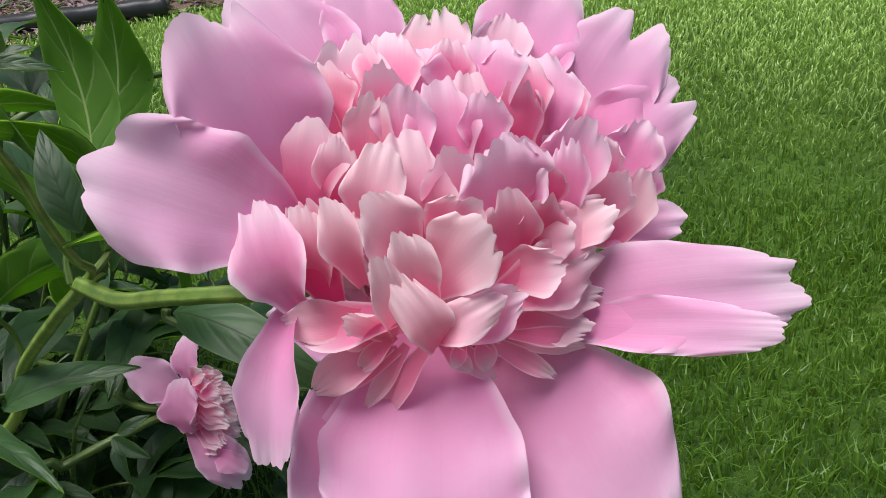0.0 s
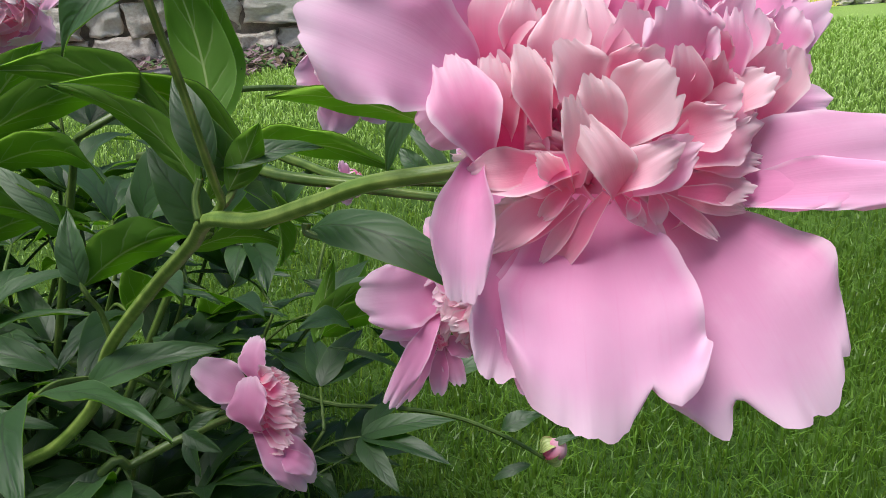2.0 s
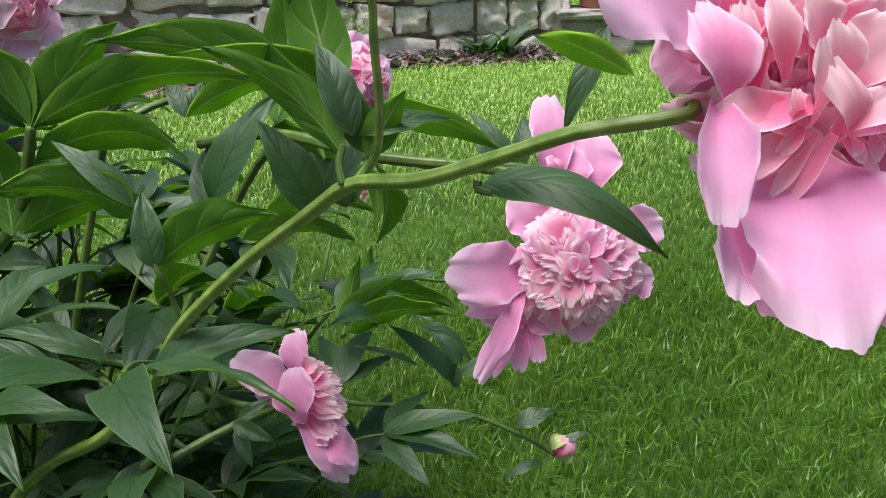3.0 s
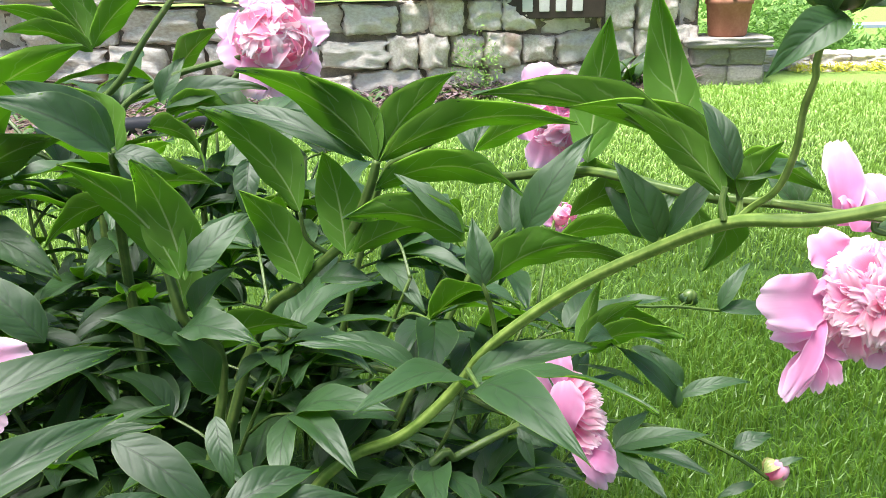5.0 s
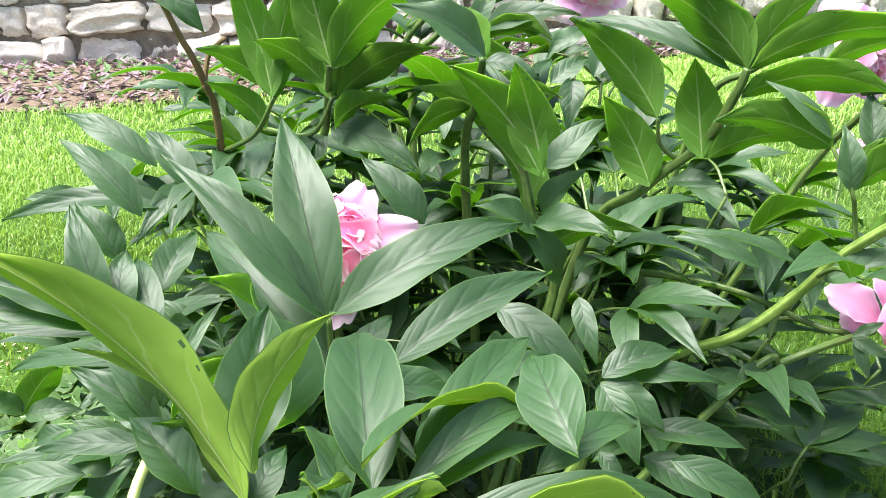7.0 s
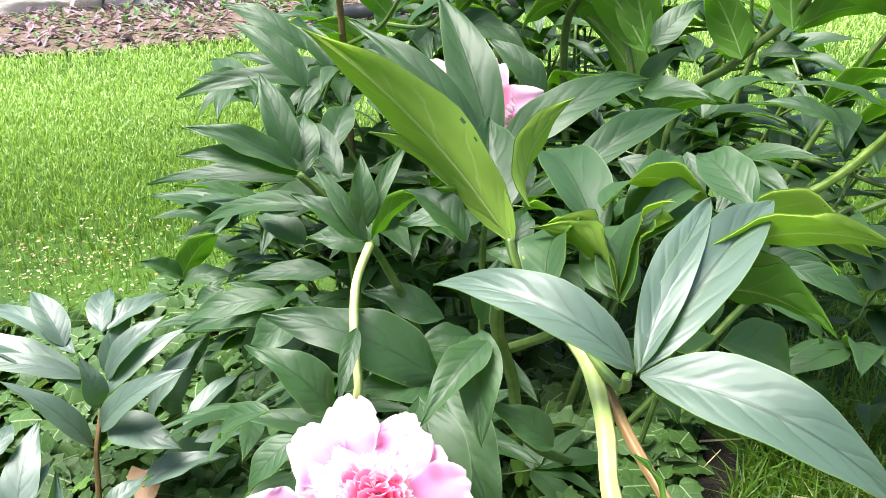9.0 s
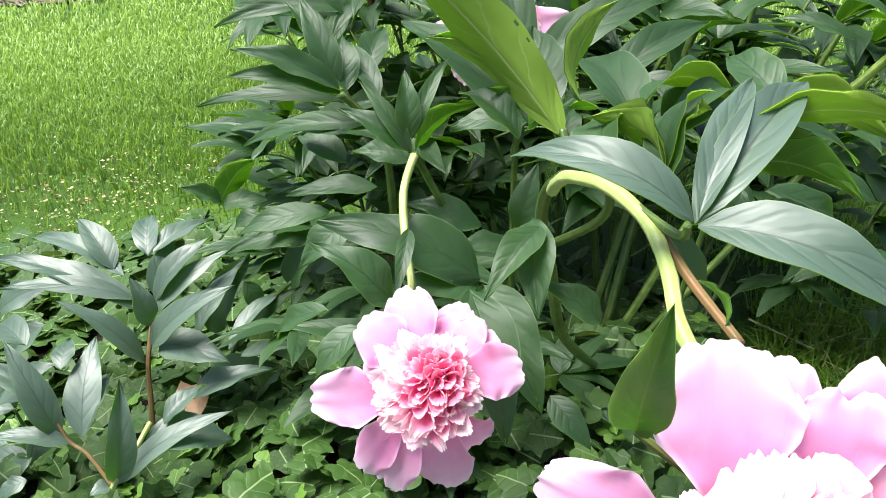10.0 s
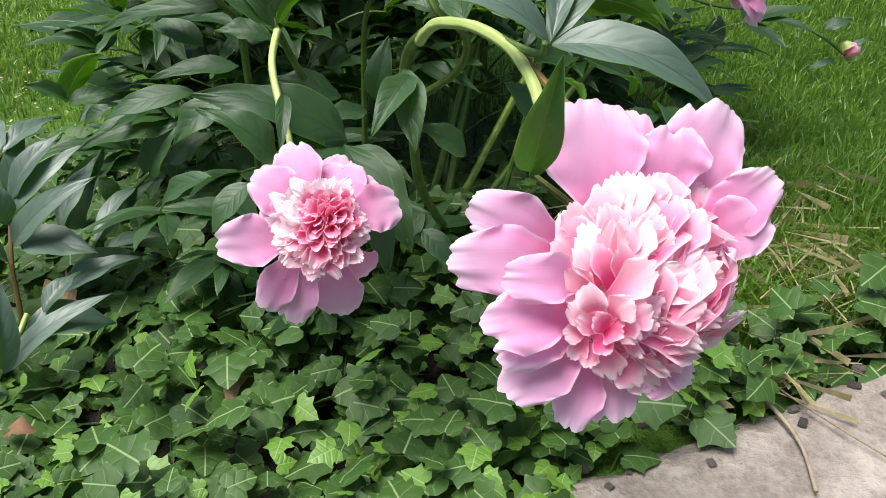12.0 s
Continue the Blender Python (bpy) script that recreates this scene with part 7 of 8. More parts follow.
leaf(stem_e, (-0.465, 0.080, 0.409), (-0.493, 0.141, 0.427), 0.034, (0.78, 0.18, 0.60), 0.14, 0.25, M_BACKLIT)
leaf(stem_e, (-0.464, 0.081, 0.409), (-0.448, 0.141, 0.428), 0.033, (-0.65, -0.07, 0.76), 0.14, 0.25, M_BACKLIT)
leaf(stem_e, (-0.4743, -0.1042, 0.4105), (-0.4698, -0.1299, 0.4635), 0.0164, (-0.07, -0.87, 0.49), 0.06, 0.35)
stalk(stem_e, [(-0.4470, -0.1010, 0.3850), (-0.4743, -0.1042, 0.4105)], 0.0016, 0.0012)
leaf(stem_e, (-0.448, -0.053, 0.414), (-0.454, -0.036, 0.422), 0.010, (0.95, 0.19, 0.23), 0.14, over=M_SHEEN)
flower_e = flower(stem_e, (-0.4329, -0.1266, 0.3731), (-0.07, -0.86, 0.50), 0.038, 0.022, 90, 32, (0.0105, 0.0179), 0.46, 0.00, 0.15)
guard(flower_e, (-0.4492, -0.1134, 0.3953), (-0.4536, -0.0952, 0.4361), 0.0359, (0.05, -0.79, 0.61), 0.06, 0.25, 0.05)
guard(flower_e, (-0.4389, -0.1022, 0.3935), (-0.4370, -0.0907, 0.4287), 0.0232, (0.05, -0.85, 0.53), 0.08, 0.15)
guard(flower_e, (-0.4246, -0.1056, 0.4000), (-0.4213, -0.0996, 0.4263), 0.0278, (0.05, -0.73, 0.68), 0.08, 0.15)
guard(flower_e, (-0.4176, -0.1004, 0.3945), (-0.4043, -0.0925, 0.4325), 0.0313, (0.15, -0.72, 0.68), 0.08, 0.15)
guard(flower_e, (-0.4101, -0.1095, 0.3849), (-0.3862, -0.1116, 0.4117), 0.0227, (-0.05, -0.85, 0.53), 0.06, 0.15, 0.0)
guard(flower_e, (-0.4101, -0.1106, 0.3831), (-0.3877, -0.1170, 0.3975), 0.0248, (-0.05, -0.89, 0.44), 0.06, 0.15, 0.0)
guard(flower_e, (-0.4638, -0.1182, 0.3889), (-0.4974, -0.1278, 0.4104), 0.0221, (0.15, -0.84, 0.52), 0.08, 0.15)
guard(flower_e, (-0.4643, -0.1240, 0.3853), (-0.5047, -0.1437, 0.3969), 0.0248, (0.24, -0.82, 0.51), 0.08, 0.15)
guard(flower_e, (-0.4597, -0.1365, 0.3838), (-0.4859, -0.1545, 0.3989), 0.0182, (0.33, -0.75, 0.57), 0.10, 0.35, 0.0)
guard(flower_e, (-0.4616, -0.1412, 0.3726), (-0.4934, -0.1603, 0.3826), 0.0232, (0.24, -0.64, 0.73), 0.08, 0.15)
guard(flower_e, (-0.4588, -0.1385, 0.3654), (-0.4885, -0.1628, 0.3707), 0.0177, (0.24, -0.64, 0.73), 0.08, 0.15)
guard(flower_e, (-0.4576, -0.1401, 0.3589), (-0.4865, -0.1601, 0.3522), 0.0237, (0.14, -0.65, 0.74), 0.08, 0.15)
guard(flower_e, (-0.4526, -0.1375, 0.3514), (-0.4628, -0.1574, 0.3316), 0.0182, (0.05, -0.66, 0.75), 0.08, 0.15)
guard(flower_e, (-0.4492, -0.1369, 0.3482), (-0.4450, -0.1529, 0.3298), 0.0219, (0.05, -0.66, 0.75), 0.08, 0.15)
guard(flower_e, (-0.4349, -0.1369, 0.3507), (-0.4189, -0.1446, 0.3408), 0.0229, (0.05, -0.73, 0.68), 0.08, 0.15)
petal(flower_e, (-0.4474, -0.1272, 0.3965), (-0.4522, -0.1179, 0.4130), 0.0127, (0.05, -0.85, 0.53), "pale", 0.08, 0.3, 0.03)
petal(flower_e, (-0.4433, -0.1257, 0.3978), (-0.4458, -0.1139, 0.4151), 0.0120, (0.05, -0.85, 0.53), "pale", 0.08, 0.3, 0.03)
petal(flower_e, (-0.4392, -0.1249, 0.3973), (-0.4385, -0.1116, 0.4150), 0.0128, (0.05, -0.85, 0.53), "white", 0.08, 0.3, 0.03)
petal(flower_e, (-0.4327, -0.1229, 0.3959), (-0.4311, -0.1106, 0.4130), 0.0129, (0.05, -0.85, 0.53), "pale", 0.08, 0.3, 0.03)
petal(flower_e, (-0.4278, -0.1174, 0.3973), (-0.4225, -0.1040, 0.4118), 0.0143, (0.05, -0.85, 0.53), "pale", 0.08, 0.3, 0.03)
petal(flower_e, (-0.4259, -0.1199, 0.3940), (-0.4168, -0.1088, 0.4058), 0.0122, (0.05, -0.85, 0.53), "white", 0.08, 0.3, 0.03)
petal(flower_e, (-0.4553, -0.1289, 0.3930), (-0.4613, -0.1223, 0.4082), 0.0123, (0.05, -0.85, 0.53), "pale", 0.08, 0.3, 0.03)
petal(flower_e, (-0.4573, -0.1310, 0.3897), (-0.4653, -0.1244, 0.4049), 0.0119, (0.05, -0.85, 0.53), "pale", 0.08, 0.3, 0.03)
petal(flower_e, (-0.4364, -0.1272, 0.3940), (-0.4360, -0.1192, 0.4111), 0.0119, (0.05, -0.85, 0.53), "white", 0.08, 0.3, 0.03)
petal(flower_e, (-0.4449, -0.1318, 0.3923), (-0.4503, -0.1263, 0.4098), 0.0118, (0.05, -0.85, 0.53), "pale", 0.08, 0.3, 0.03)
petal(flower_e, (-0.4298, -0.1248, 0.3923), (-0.4268, -0.1163, 0.4083), 0.0120, (0.05, -0.85, 0.53), "pale", 0.08, 0.3, 0.03)
petal(flower_e, (-0.4214, -0.1191, 0.3910), (-0.4085, -0.1010, 0.4038), 0.0176, (0.05, -0.85, 0.53), "pink", 0.08, 0.3, 0.03)
petal(flower_e, (-0.4167, -0.1193, 0.3862), (-0.4026, -0.1081, 0.3933), 0.0162, (0.05, -0.85, 0.53), "pink", 0.08, 0.3, 0.03)
petal(flower_e, (-0.4171, -0.1234, 0.3816), (-0.3996, -0.1132, 0.3846), 0.0141, (0.05, -0.85, 0.53), "pink", 0.08, 0.3, 0.03)
petal(flower_e, (-0.4172, -0.1257, 0.3782), (-0.3981, -0.1170, 0.3775), 0.0133, (0.05, -0.85, 0.53), "pink", 0.08, 0.3, 0.03)
petal(flower_e, (-0.4575, -0.1334, 0.3865), (-0.4677, -0.1307, 0.3990), 0.0115, (0.05, -0.85, 0.53), "pale", 0.08, 0.3, 0.03)
petal(flower_e, (-0.4575, -0.1355, 0.3831), (-0.4690, -0.1350, 0.3937), 0.0107, (0.05, -0.85, 0.53), "pale", 0.08, 0.3, 0.03)
petal(flower_e, (-0.4194, -0.1222, 0.3857), (-0.4085, -0.1140, 0.3949), 0.0144, (0.05, -0.85, 0.53), "pale", 0.08, 0.3, 0.03)
petal(flower_e, (-0.4503, -0.1380, 0.3871), (-0.4569, -0.1341, 0.4059), 0.0116, (0.05, -0.85, 0.53), "white", 0.08, 0.3, 0.03)
petal(flower_e, (-0.4503, -0.1390, 0.3854), (-0.4494, -0.1338, 0.4078), 0.0112, (0.05, -0.85, 0.53), "pale", 0.08, 0.3, 0.03)
petal(flower_e, (-0.4465, -0.1383, 0.3872), (-0.4436, -0.1332, 0.4078), 0.0105, (0.05, -0.85, 0.53), "pale", 0.08, 0.3, 0.03)
petal(flower_e, (-0.4445, -0.1383, 0.3872), (-0.4375, -0.1315, 0.4067), 0.0117, (0.05, -0.85, 0.53), "white", 0.08, 0.3, 0.03)
petal(flower_e, (-0.4403, -0.1340, 0.3914), (-0.4317, -0.1262, 0.4071), 0.0118, (0.05, -0.85, 0.53), "pale", 0.08, 0.3, 0.03)
petal(flower_e, (-0.4425, -0.1379, 0.3869), (-0.4254, -0.1311, 0.3990), 0.0117, (0.05, -0.85, 0.53), "pale", 0.08, 0.3, 0.03)
petal(flower_e, (-0.4362, -0.1341, 0.3890), (-0.4164, -0.1206, 0.3994), 0.0131, (0.05, -0.85, 0.53), "pink", 0.08, 0.3, 0.03)
petal(flower_e, (-0.4341, -0.1356, 0.3852), (-0.4148, -0.1257, 0.3931), 0.0123, (0.05, -0.85, 0.53), "pink", 0.08, 0.3, 0.03)
petal(flower_e, (-0.4522, -0.1396, 0.3835), (-0.4601, -0.1395, 0.4003), 0.0097, (0.05, -0.85, 0.53), "pale", 0.08, 0.3, 0.03)
petal(flower_e, (-0.4541, -0.1408, 0.3795), (-0.4639, -0.1420, 0.3947), 0.0097, (0.05, -0.85, 0.53), "pale", 0.08, 0.3, 0.03)
petal(flower_e, (-0.4484, -0.1410, 0.3820), (-0.4539, -0.1414, 0.4014), 0.0089, (0.05, -0.85, 0.53), "rose", 0.08, 0.3, 0.03)
petal(flower_e, (-0.4446, -0.1402, 0.3838), (-0.4461, -0.1420, 0.4016), 0.0085, (0.05, -0.85, 0.53), "pink", 0.08, 0.3, 0.03)
petal(flower_e, (-0.4558, -0.1423, 0.3732), (-0.4661, -0.1455, 0.3860), 0.0078, (0.05, -0.85, 0.53), "pale", 0.08, 0.3, 0.03)
petal(flower_e, (-0.4510, -0.1452, 0.3814), (-0.4330, -0.1457, 0.3948), 0.0126, (0.05, -0.85, 0.53), "pale", 0.14, 0.3, 0.03)
petal(flower_e, (-0.4339, -0.1424, 0.3791), (-0.4209, -0.1387, 0.3899), 0.0176, (0.05, -0.85, 0.53), "white", 0.08, 0.3, 0.08)
petal(flower_e, (-0.4277, -0.1393, 0.3731), (-0.4042, -0.1258, 0.3786), 0.0182, (0.05, -0.85, 0.53), "pink", 0.08, 0.3, 0.05)
petal(flower_e, (-0.4252, -0.1388, 0.3698), (-0.3993, -0.1265, 0.3653), 0.0164, (0.05, -0.85, 0.53), "lilac", 0.08, 0.3, 0.08)
petal(flower_e, (-0.4226, -0.1381, 0.3666), (-0.4055, -0.1333, 0.3602), 0.0135, (0.05, -0.85, 0.53), "rose", 0.08, 0.3, 0.03)
petal(flower_e, (-0.4549, -0.1473, 0.3783), (-0.4576, -0.1524, 0.3920), 0.0095, (0.05, -0.85, 0.53), "pale", 0.16, 0.3, 0.03)
petal(flower_e, (-0.4491, -0.1478, 0.3768), (-0.4445, -0.1536, 0.3886), 0.0107, (0.05, -0.85, 0.53), "pale", 0.08, 0.3, 0.03)
petal(flower_e, (-0.4523, -0.1453, 0.3725), (-0.4454, -0.1553, 0.3748), 0.0116, (0.05, -0.85, 0.53), "rose", 0.08, 0.3, 0.03)
petal(flower_e, (-0.4450, -0.1475, 0.3741), (-0.4361, -0.1513, 0.3830), 0.0127, (0.05, -0.85, 0.53), "pink", 0.08, 0.3, 0.03)
petal(flower_e, (-0.4423, -0.1462, 0.3686), (-0.4131, -0.1406, 0.3582), 0.0153, (0.05, -0.85, 0.53), "pink", 0.08, 0.3, 0.03)
petal(flower_e, (-0.4441, -0.1468, 0.3661), (-0.4169, -0.1439, 0.3500), 0.0161, (0.05, -0.85, 0.53), "pink", 0.08, 0.3, 0.05)
petal(flower_e, (-0.4479, -0.1470, 0.3638), (-0.4271, -0.1483, 0.3429), 0.0142, (0.05, -0.85, 0.53), "pale", 0.08, 0.3, 0.05)
petal(flower_e, (-0.4497, -0.1469, 0.3617), (-0.4352, -0.1522, 0.3491), 0.0132, (0.05, -0.85, 0.53), "pink", 0.08, 0.3, 0.03)
petal(flower_e, (-0.4519, -0.1463, 0.3658), (-0.4482, -0.1549, 0.3524), 0.0111, (0.05, -0.85, 0.53), "pale", 0.08, 0.3, 0.03)
petal(flower_e, (-0.4325, -0.1430, 0.3557), (-0.4126, -0.1404, 0.3398), 0.0124, (0.05, -0.85, 0.53), "lilac", 0.08, 0.3, 0.03)
petal(flower_e, (-0.4560, -0.1473, 0.3717), (-0.4637, -0.1506, 0.3829), 0.0081, (0.05, -0.85, 0.53), "pale", 0.12, 0.3, 0.03)
petal(flower_e, (-0.4577, -0.1471, 0.3690), (-0.4655, -0.1514, 0.3730), 0.0082, (0.05, -0.85, 0.53), "pale", 0.12, 0.3, 0.03)
petal(flower_e, (-0.4569, -0.1476, 0.3669), (-0.4627, -0.1530, 0.3613), 0.0075, (0.05, -0.85, 0.53), "pale", 0.12, 0.3, 0.03)
petal(flower_e, (-0.4549, -0.1483, 0.3649), (-0.4569, -0.1549, 0.3587), 0.0075, (0.05, -0.85, 0.53), "pale", 0.12, 0.3, 0.03)
petal(flower_e, (-0.4488, -0.1488, 0.3708), (-0.4410, -0.1542, 0.3796), 0.0096, (0.05, -0.85, 0.53), "pink", 0.12, 0.3, 0.03)
petal(flower_e, (-0.4507, -0.1487, 0.3707), (-0.4544, -0.1545, 0.3824), 0.0077, (0.05, -0.85, 0.53), "rose", 0.12, 0.3, 0.03)
petal(flower_e, (-0.4526, -0.1484, 0.3705), (-0.4606, -0.1529, 0.3801), 0.0077, (0.05, -0.85, 0.53), "pink", 0.12, 0.3, 0.03)
petal(flower_e, (-0.4470, -0.1486, 0.3730), (-0.4403, -0.1552, 0.3708), 0.0085, (0.05, -0.85, 0.53), "pale", 0.12, 0.3, 0.03)
petal(flower_e, (-0.4544, -0.1480, 0.3702), (-0.4497, -0.1565, 0.3671), 0.0078, (0.05, -0.85, 0.53), "rose", 0.12, 0.3, 0.03)

stem_l = shoot((-0.720, 0.450, 0.000), 'leaning peony stem with spreading blue-green leaflets')
stalk(stem_l, [(-0.720, 0.450, 0.000), (-0.691, 0.373, 0.287), (-0.698, 0.351, 0.340), (-0.714, 0.337, 0.368)], 0.0040, 0.0030)
leaf(stem_l, (-0.711, 0.329, 0.373), (-0.779, 0.298, 0.419), 0.026, (0.63, -0.44, 0.64), 0.10)
leaf(stem_l, (-0.711, 0.328, 0.371), (-0.783, 0.288, 0.399), 0.022, (0.52, -0.42, 0.74), 0.10)
leaf(stem_l, (-0.717, 0.338, 0.372), (-0.747, 0.362, 0.442), 0.027, (0.46, -0.76, 0.46), 0.10)
leaf(stem_l, (-0.713, 0.335, 0.364), (-0.828, 0.306, 0.366), 0.017, (0.16, -0.56, 0.82), 0.10)
leaf(stem_l, (-0.709, 0.339, 0.370), (-0.723, 0.376, 0.408), 0.027, (0.27, -0.65, 0.71), 0.10)
leaf(stem_l, (-0.683, 0.343, 0.364), (-0.726, 0.393, 0.397), 0.023, (0.14, -0.46, 0.88), 0.10)
leaf(stem_l, (-0.698, 0.351, 0.340), (-0.762, 0.351, 0.328), 0.033, (-0.15, -0.57, 0.81), 0.10)
leaf(stem_l, (-0.697, 0.349, 0.336), (-0.819, 0.356, 0.323), 0.023, (-0.12, -0.53, 0.84), 0.10)
leaf(stem_l, (-0.735, 0.421, 0.414), (-0.794, 0.432, 0.473), 0.026, (0.47, -0.65, 0.60), 0.10)
leaf(stem_l, (-0.799, 0.467, 0.403), (-0.847, 0.438, 0.418), 0.023, (0.50, -0.46, 0.73), 0.10)
leaf(stem_l, (-0.707, 0.386, 0.371), (-0.705, 0.444, 0.399), 0.030, (0.22, -0.42, 0.88), 0.10)
leaf(stem_l, (-0.721, 0.351, 0.305), (-0.771, 0.369, 0.323), 0.028, (0.14, -0.48, 0.87), 0.10)
leaf(stem_l, (-0.742, 0.479, 0.403), (-0.862, 0.429, 0.413), 0.027, (0.29, -0.52, 0.80), 0.10)
leaf(stem_l, (-0.759, 0.486, 0.433), (-0.834, 0.484, 0.479), 0.028, (0.46, -0.52, 0.72), 0.10)
leaf(stem_l, (-0.747, 0.404, 0.385), (-0.779, 0.412, 0.428), 0.027, (0.60, -0.57, 0.56), 0.10)
leaf(stem_l, (-0.740, 0.503, 0.408), (-0.790, 0.530, 0.455), 0.029, (0.38, -0.57, 0.73), 0.10)
leaf(stem_l, (-0.762, 0.493, 0.398), (-0.848, 0.505, 0.430), 0.016, (0.24, -0.50, 0.83), 0.10)

stem_far_left = shoot((-0.944, 0.307, 0.015), 'young peony stem with narrow blue-green leaflets beside the ivy')
stalk(stem_far_left, [(-0.9442, 0.3069, 0.0237), (-0.9433, 0.3160, 0.0615), (-0.9422, 0.3237, 0.0966), (-0.9410, 0.3436, 0.1326)], 0.003, 0.0022, M_REDSTEM)
leaf(stem_far_left, (-0.9450, 0.3232, 0.0968), (-0.9975, 0.2989, 0.1826), 0.0277, (0.12, -0.27, 0.95), 0.1, over=M_SHEEN)
leaf(stem_far_left, (-0.9498, 0.3473, 0.1433), (-1.1028, 0.3436, 0.2046), 0.0320, (0.20, -0.31, 0.93), 0.1, over=M_SHEEN)
leaf(stem_far_left, (-0.9558, 0.3510, 0.1527), (-1.0697, 0.3087, 0.1899), 0.0247, (0.21, -0.36, 0.91), 0.1, over=M_SHEEN)
leaf(stem_far_left, (-0.9810, 0.3600, 0.1805), (-1.0286, 0.3948, 0.2229), 0.0312, (0.49, -0.46, 0.74), 0.1, over=M_SHEEN)
leaf(stem_far_left, (-0.9420, 0.3421, 0.1302), (-0.9476, 0.3357, 0.1852), 0.0258, (0.57, -0.48, 0.66), 0.1, over=M_SHEEN)
leaf(stem_far_left, (-0.9491, 0.3734, 0.1909), (-0.9708, 0.4269, 0.2133), 0.0304, (0.17, -0.56, 0.81), 0.1, over=M_SHEEN)
leaf(stem_far_left, (-0.9391, 0.3544, 0.1516), (-0.8914, 0.3954, 0.2056), 0.0286, (-0.01, -0.46, 0.89), 0.1, over=M_SHEEN)
leaf(stem_far_left, (-0.9397, 0.3480, 0.1401), (-0.8702, 0.3932, 0.1922), 0.0251, (-0.17, -0.65, 0.74), 0.1, over=M_SHEEN)
leaf(stem_far_left, (-0.9437, 0.3759, 0.1930), (-0.9092, 0.4467, 0.2008), 0.0270, (-0.01, -0.40, 0.91), 0.1, over=M_SHEEN)
leaf(stem_far_left, (-0.9400, 0.3316, 0.1100), (-0.8555, 0.3476, 0.1873), 0.0312, (-0.33, -0.75, 0.58), 0.1, over=M_SHEEN)
leaf(stem_far_left, (-0.9334, 0.3343, 0.1121), (-0.8559, 0.3290, 0.1106), 0.0418, (0.14, -0.38, 0.92), 0.1, over=M_SHEEN)
leaf(stem_far_left, (-0.8969, 0.3459, 0.1172), (-0.8681, 0.4189, 0.1743), 0.0279, (-0.25, -0.65, 0.72), 0.1, over=M_SHEEN)
leaf(stem_far_left, (-0.8647, 0.3471, 0.1050), (-0.8357, 0.4289, 0.1354), 0.0200, (-0.17, -0.59, 0.79), 0.1, over=M_SHEEN)
leaf(stem_far_left, (-0.8533, 0.3462, 0.0982), (-0.8114, 0.4033, 0.0775), 0.0200, (0.13, -0.32, 0.94), 0.1, over=M_SHEEN)
leaf(stem_far_left, (-0.8962, 0.3168, 0.0634), (-0.8302, 0.3574, 0.0870), 0.0287, (-0.02, -0.35, 0.94), 0.1, over=M_SHEEN)
leaf(stem_far_left, (-0.9707, 0.3594, 0.1748), (-1.0945, 0.4020, 0.2014), 0.0270, (0.20, -0.31, 0.93), 0.1, over=M_SHEEN)
leaf(stem_far_left, (-0.9421, 0.3571, 0.1578), (-0.9379, 0.4066, 0.2041), 0.0231, (0.40, -0.43, 0.81), 0.1, over=M_SHEEN)

stem_left_mid = shoot((-0.917, 0.396, 0.020), 'slender peony stem with a few drooping leaflets over the ivy')
stalk(stem_left_mid, [(-0.917, 0.396, 0.020), (-0.889, 0.402, 0.071), (-0.851, 0.411, 0.118), (-0.820, 0.417, 0.146)], 0.0026, 0.0020)
leaf(stem_left_mid, (-0.913, 0.397, 0.091), (-0.860, 0.409, 0.173), 0.046, (-0.29, -0.90, 0.32), 0.10)
leaf(stem_left_mid, (-0.889, 0.402, 0.071), (-0.820, 0.417, 0.146), 0.028, (-0.36, -0.80, 0.48), 0.10)
leaf(stem_left_mid, (-0.783, 0.446, 0.191), (-0.883, 0.404, 0.190), 0.046, (0.20, -0.51, 0.84), 0.10)
leaf(stem_left_mid, (-0.824, 0.417, 0.140), (-0.783, 0.426, 0.199), 0.037, (-0.33, -0.87, 0.36), 0.10)
leaf(stem_left_mid, (-0.905, 0.450, 0.212), (-0.859, 0.460, 0.266), 0.036, (-0.55, 0.77, 0.32), 0.14)
leaf(stem_left_mid, (-0.903, 0.451, 0.215), (-0.928, 0.425, 0.245), 0.024, (0.82, -0.19, 0.54), 0.10)
leaf(stem_left_mid, (-0.902, 0.451, 0.212), (-0.854, 0.461, 0.215), 0.025, (0.07, -0.55, 0.83), 0.10)
leaf(stem_left_mid, (-0.817, 0.469, 0.129), (-0.764, 0.481, 0.160), 0.031, (-0.26, -0.67, 0.69), 0.10)
leaf(stem_left_mid, (-0.919, 0.375, 0.031), (-0.827, 0.365, 0.080), 0.044, (-0.46, -0.48, 0.75), 0.10)
leaf(stem_left_mid, (-0.812, 0.419, 0.056), (-0.872, 0.406, 0.065), 0.029, (0.23, -0.44, 0.87), 0.10)
leaf(stem_left_mid, (-0.884, 0.434, 0.132), (-0.867, 0.438, 0.087), 0.024, (0.75, -0.61, 0.24), 0.10)
leaf(stem_left_mid, (-0.853, 0.441, 0.210), (-0.886, 0.434, 0.193), 0.019, (-0.22, -0.69, 0.69), 0.10)

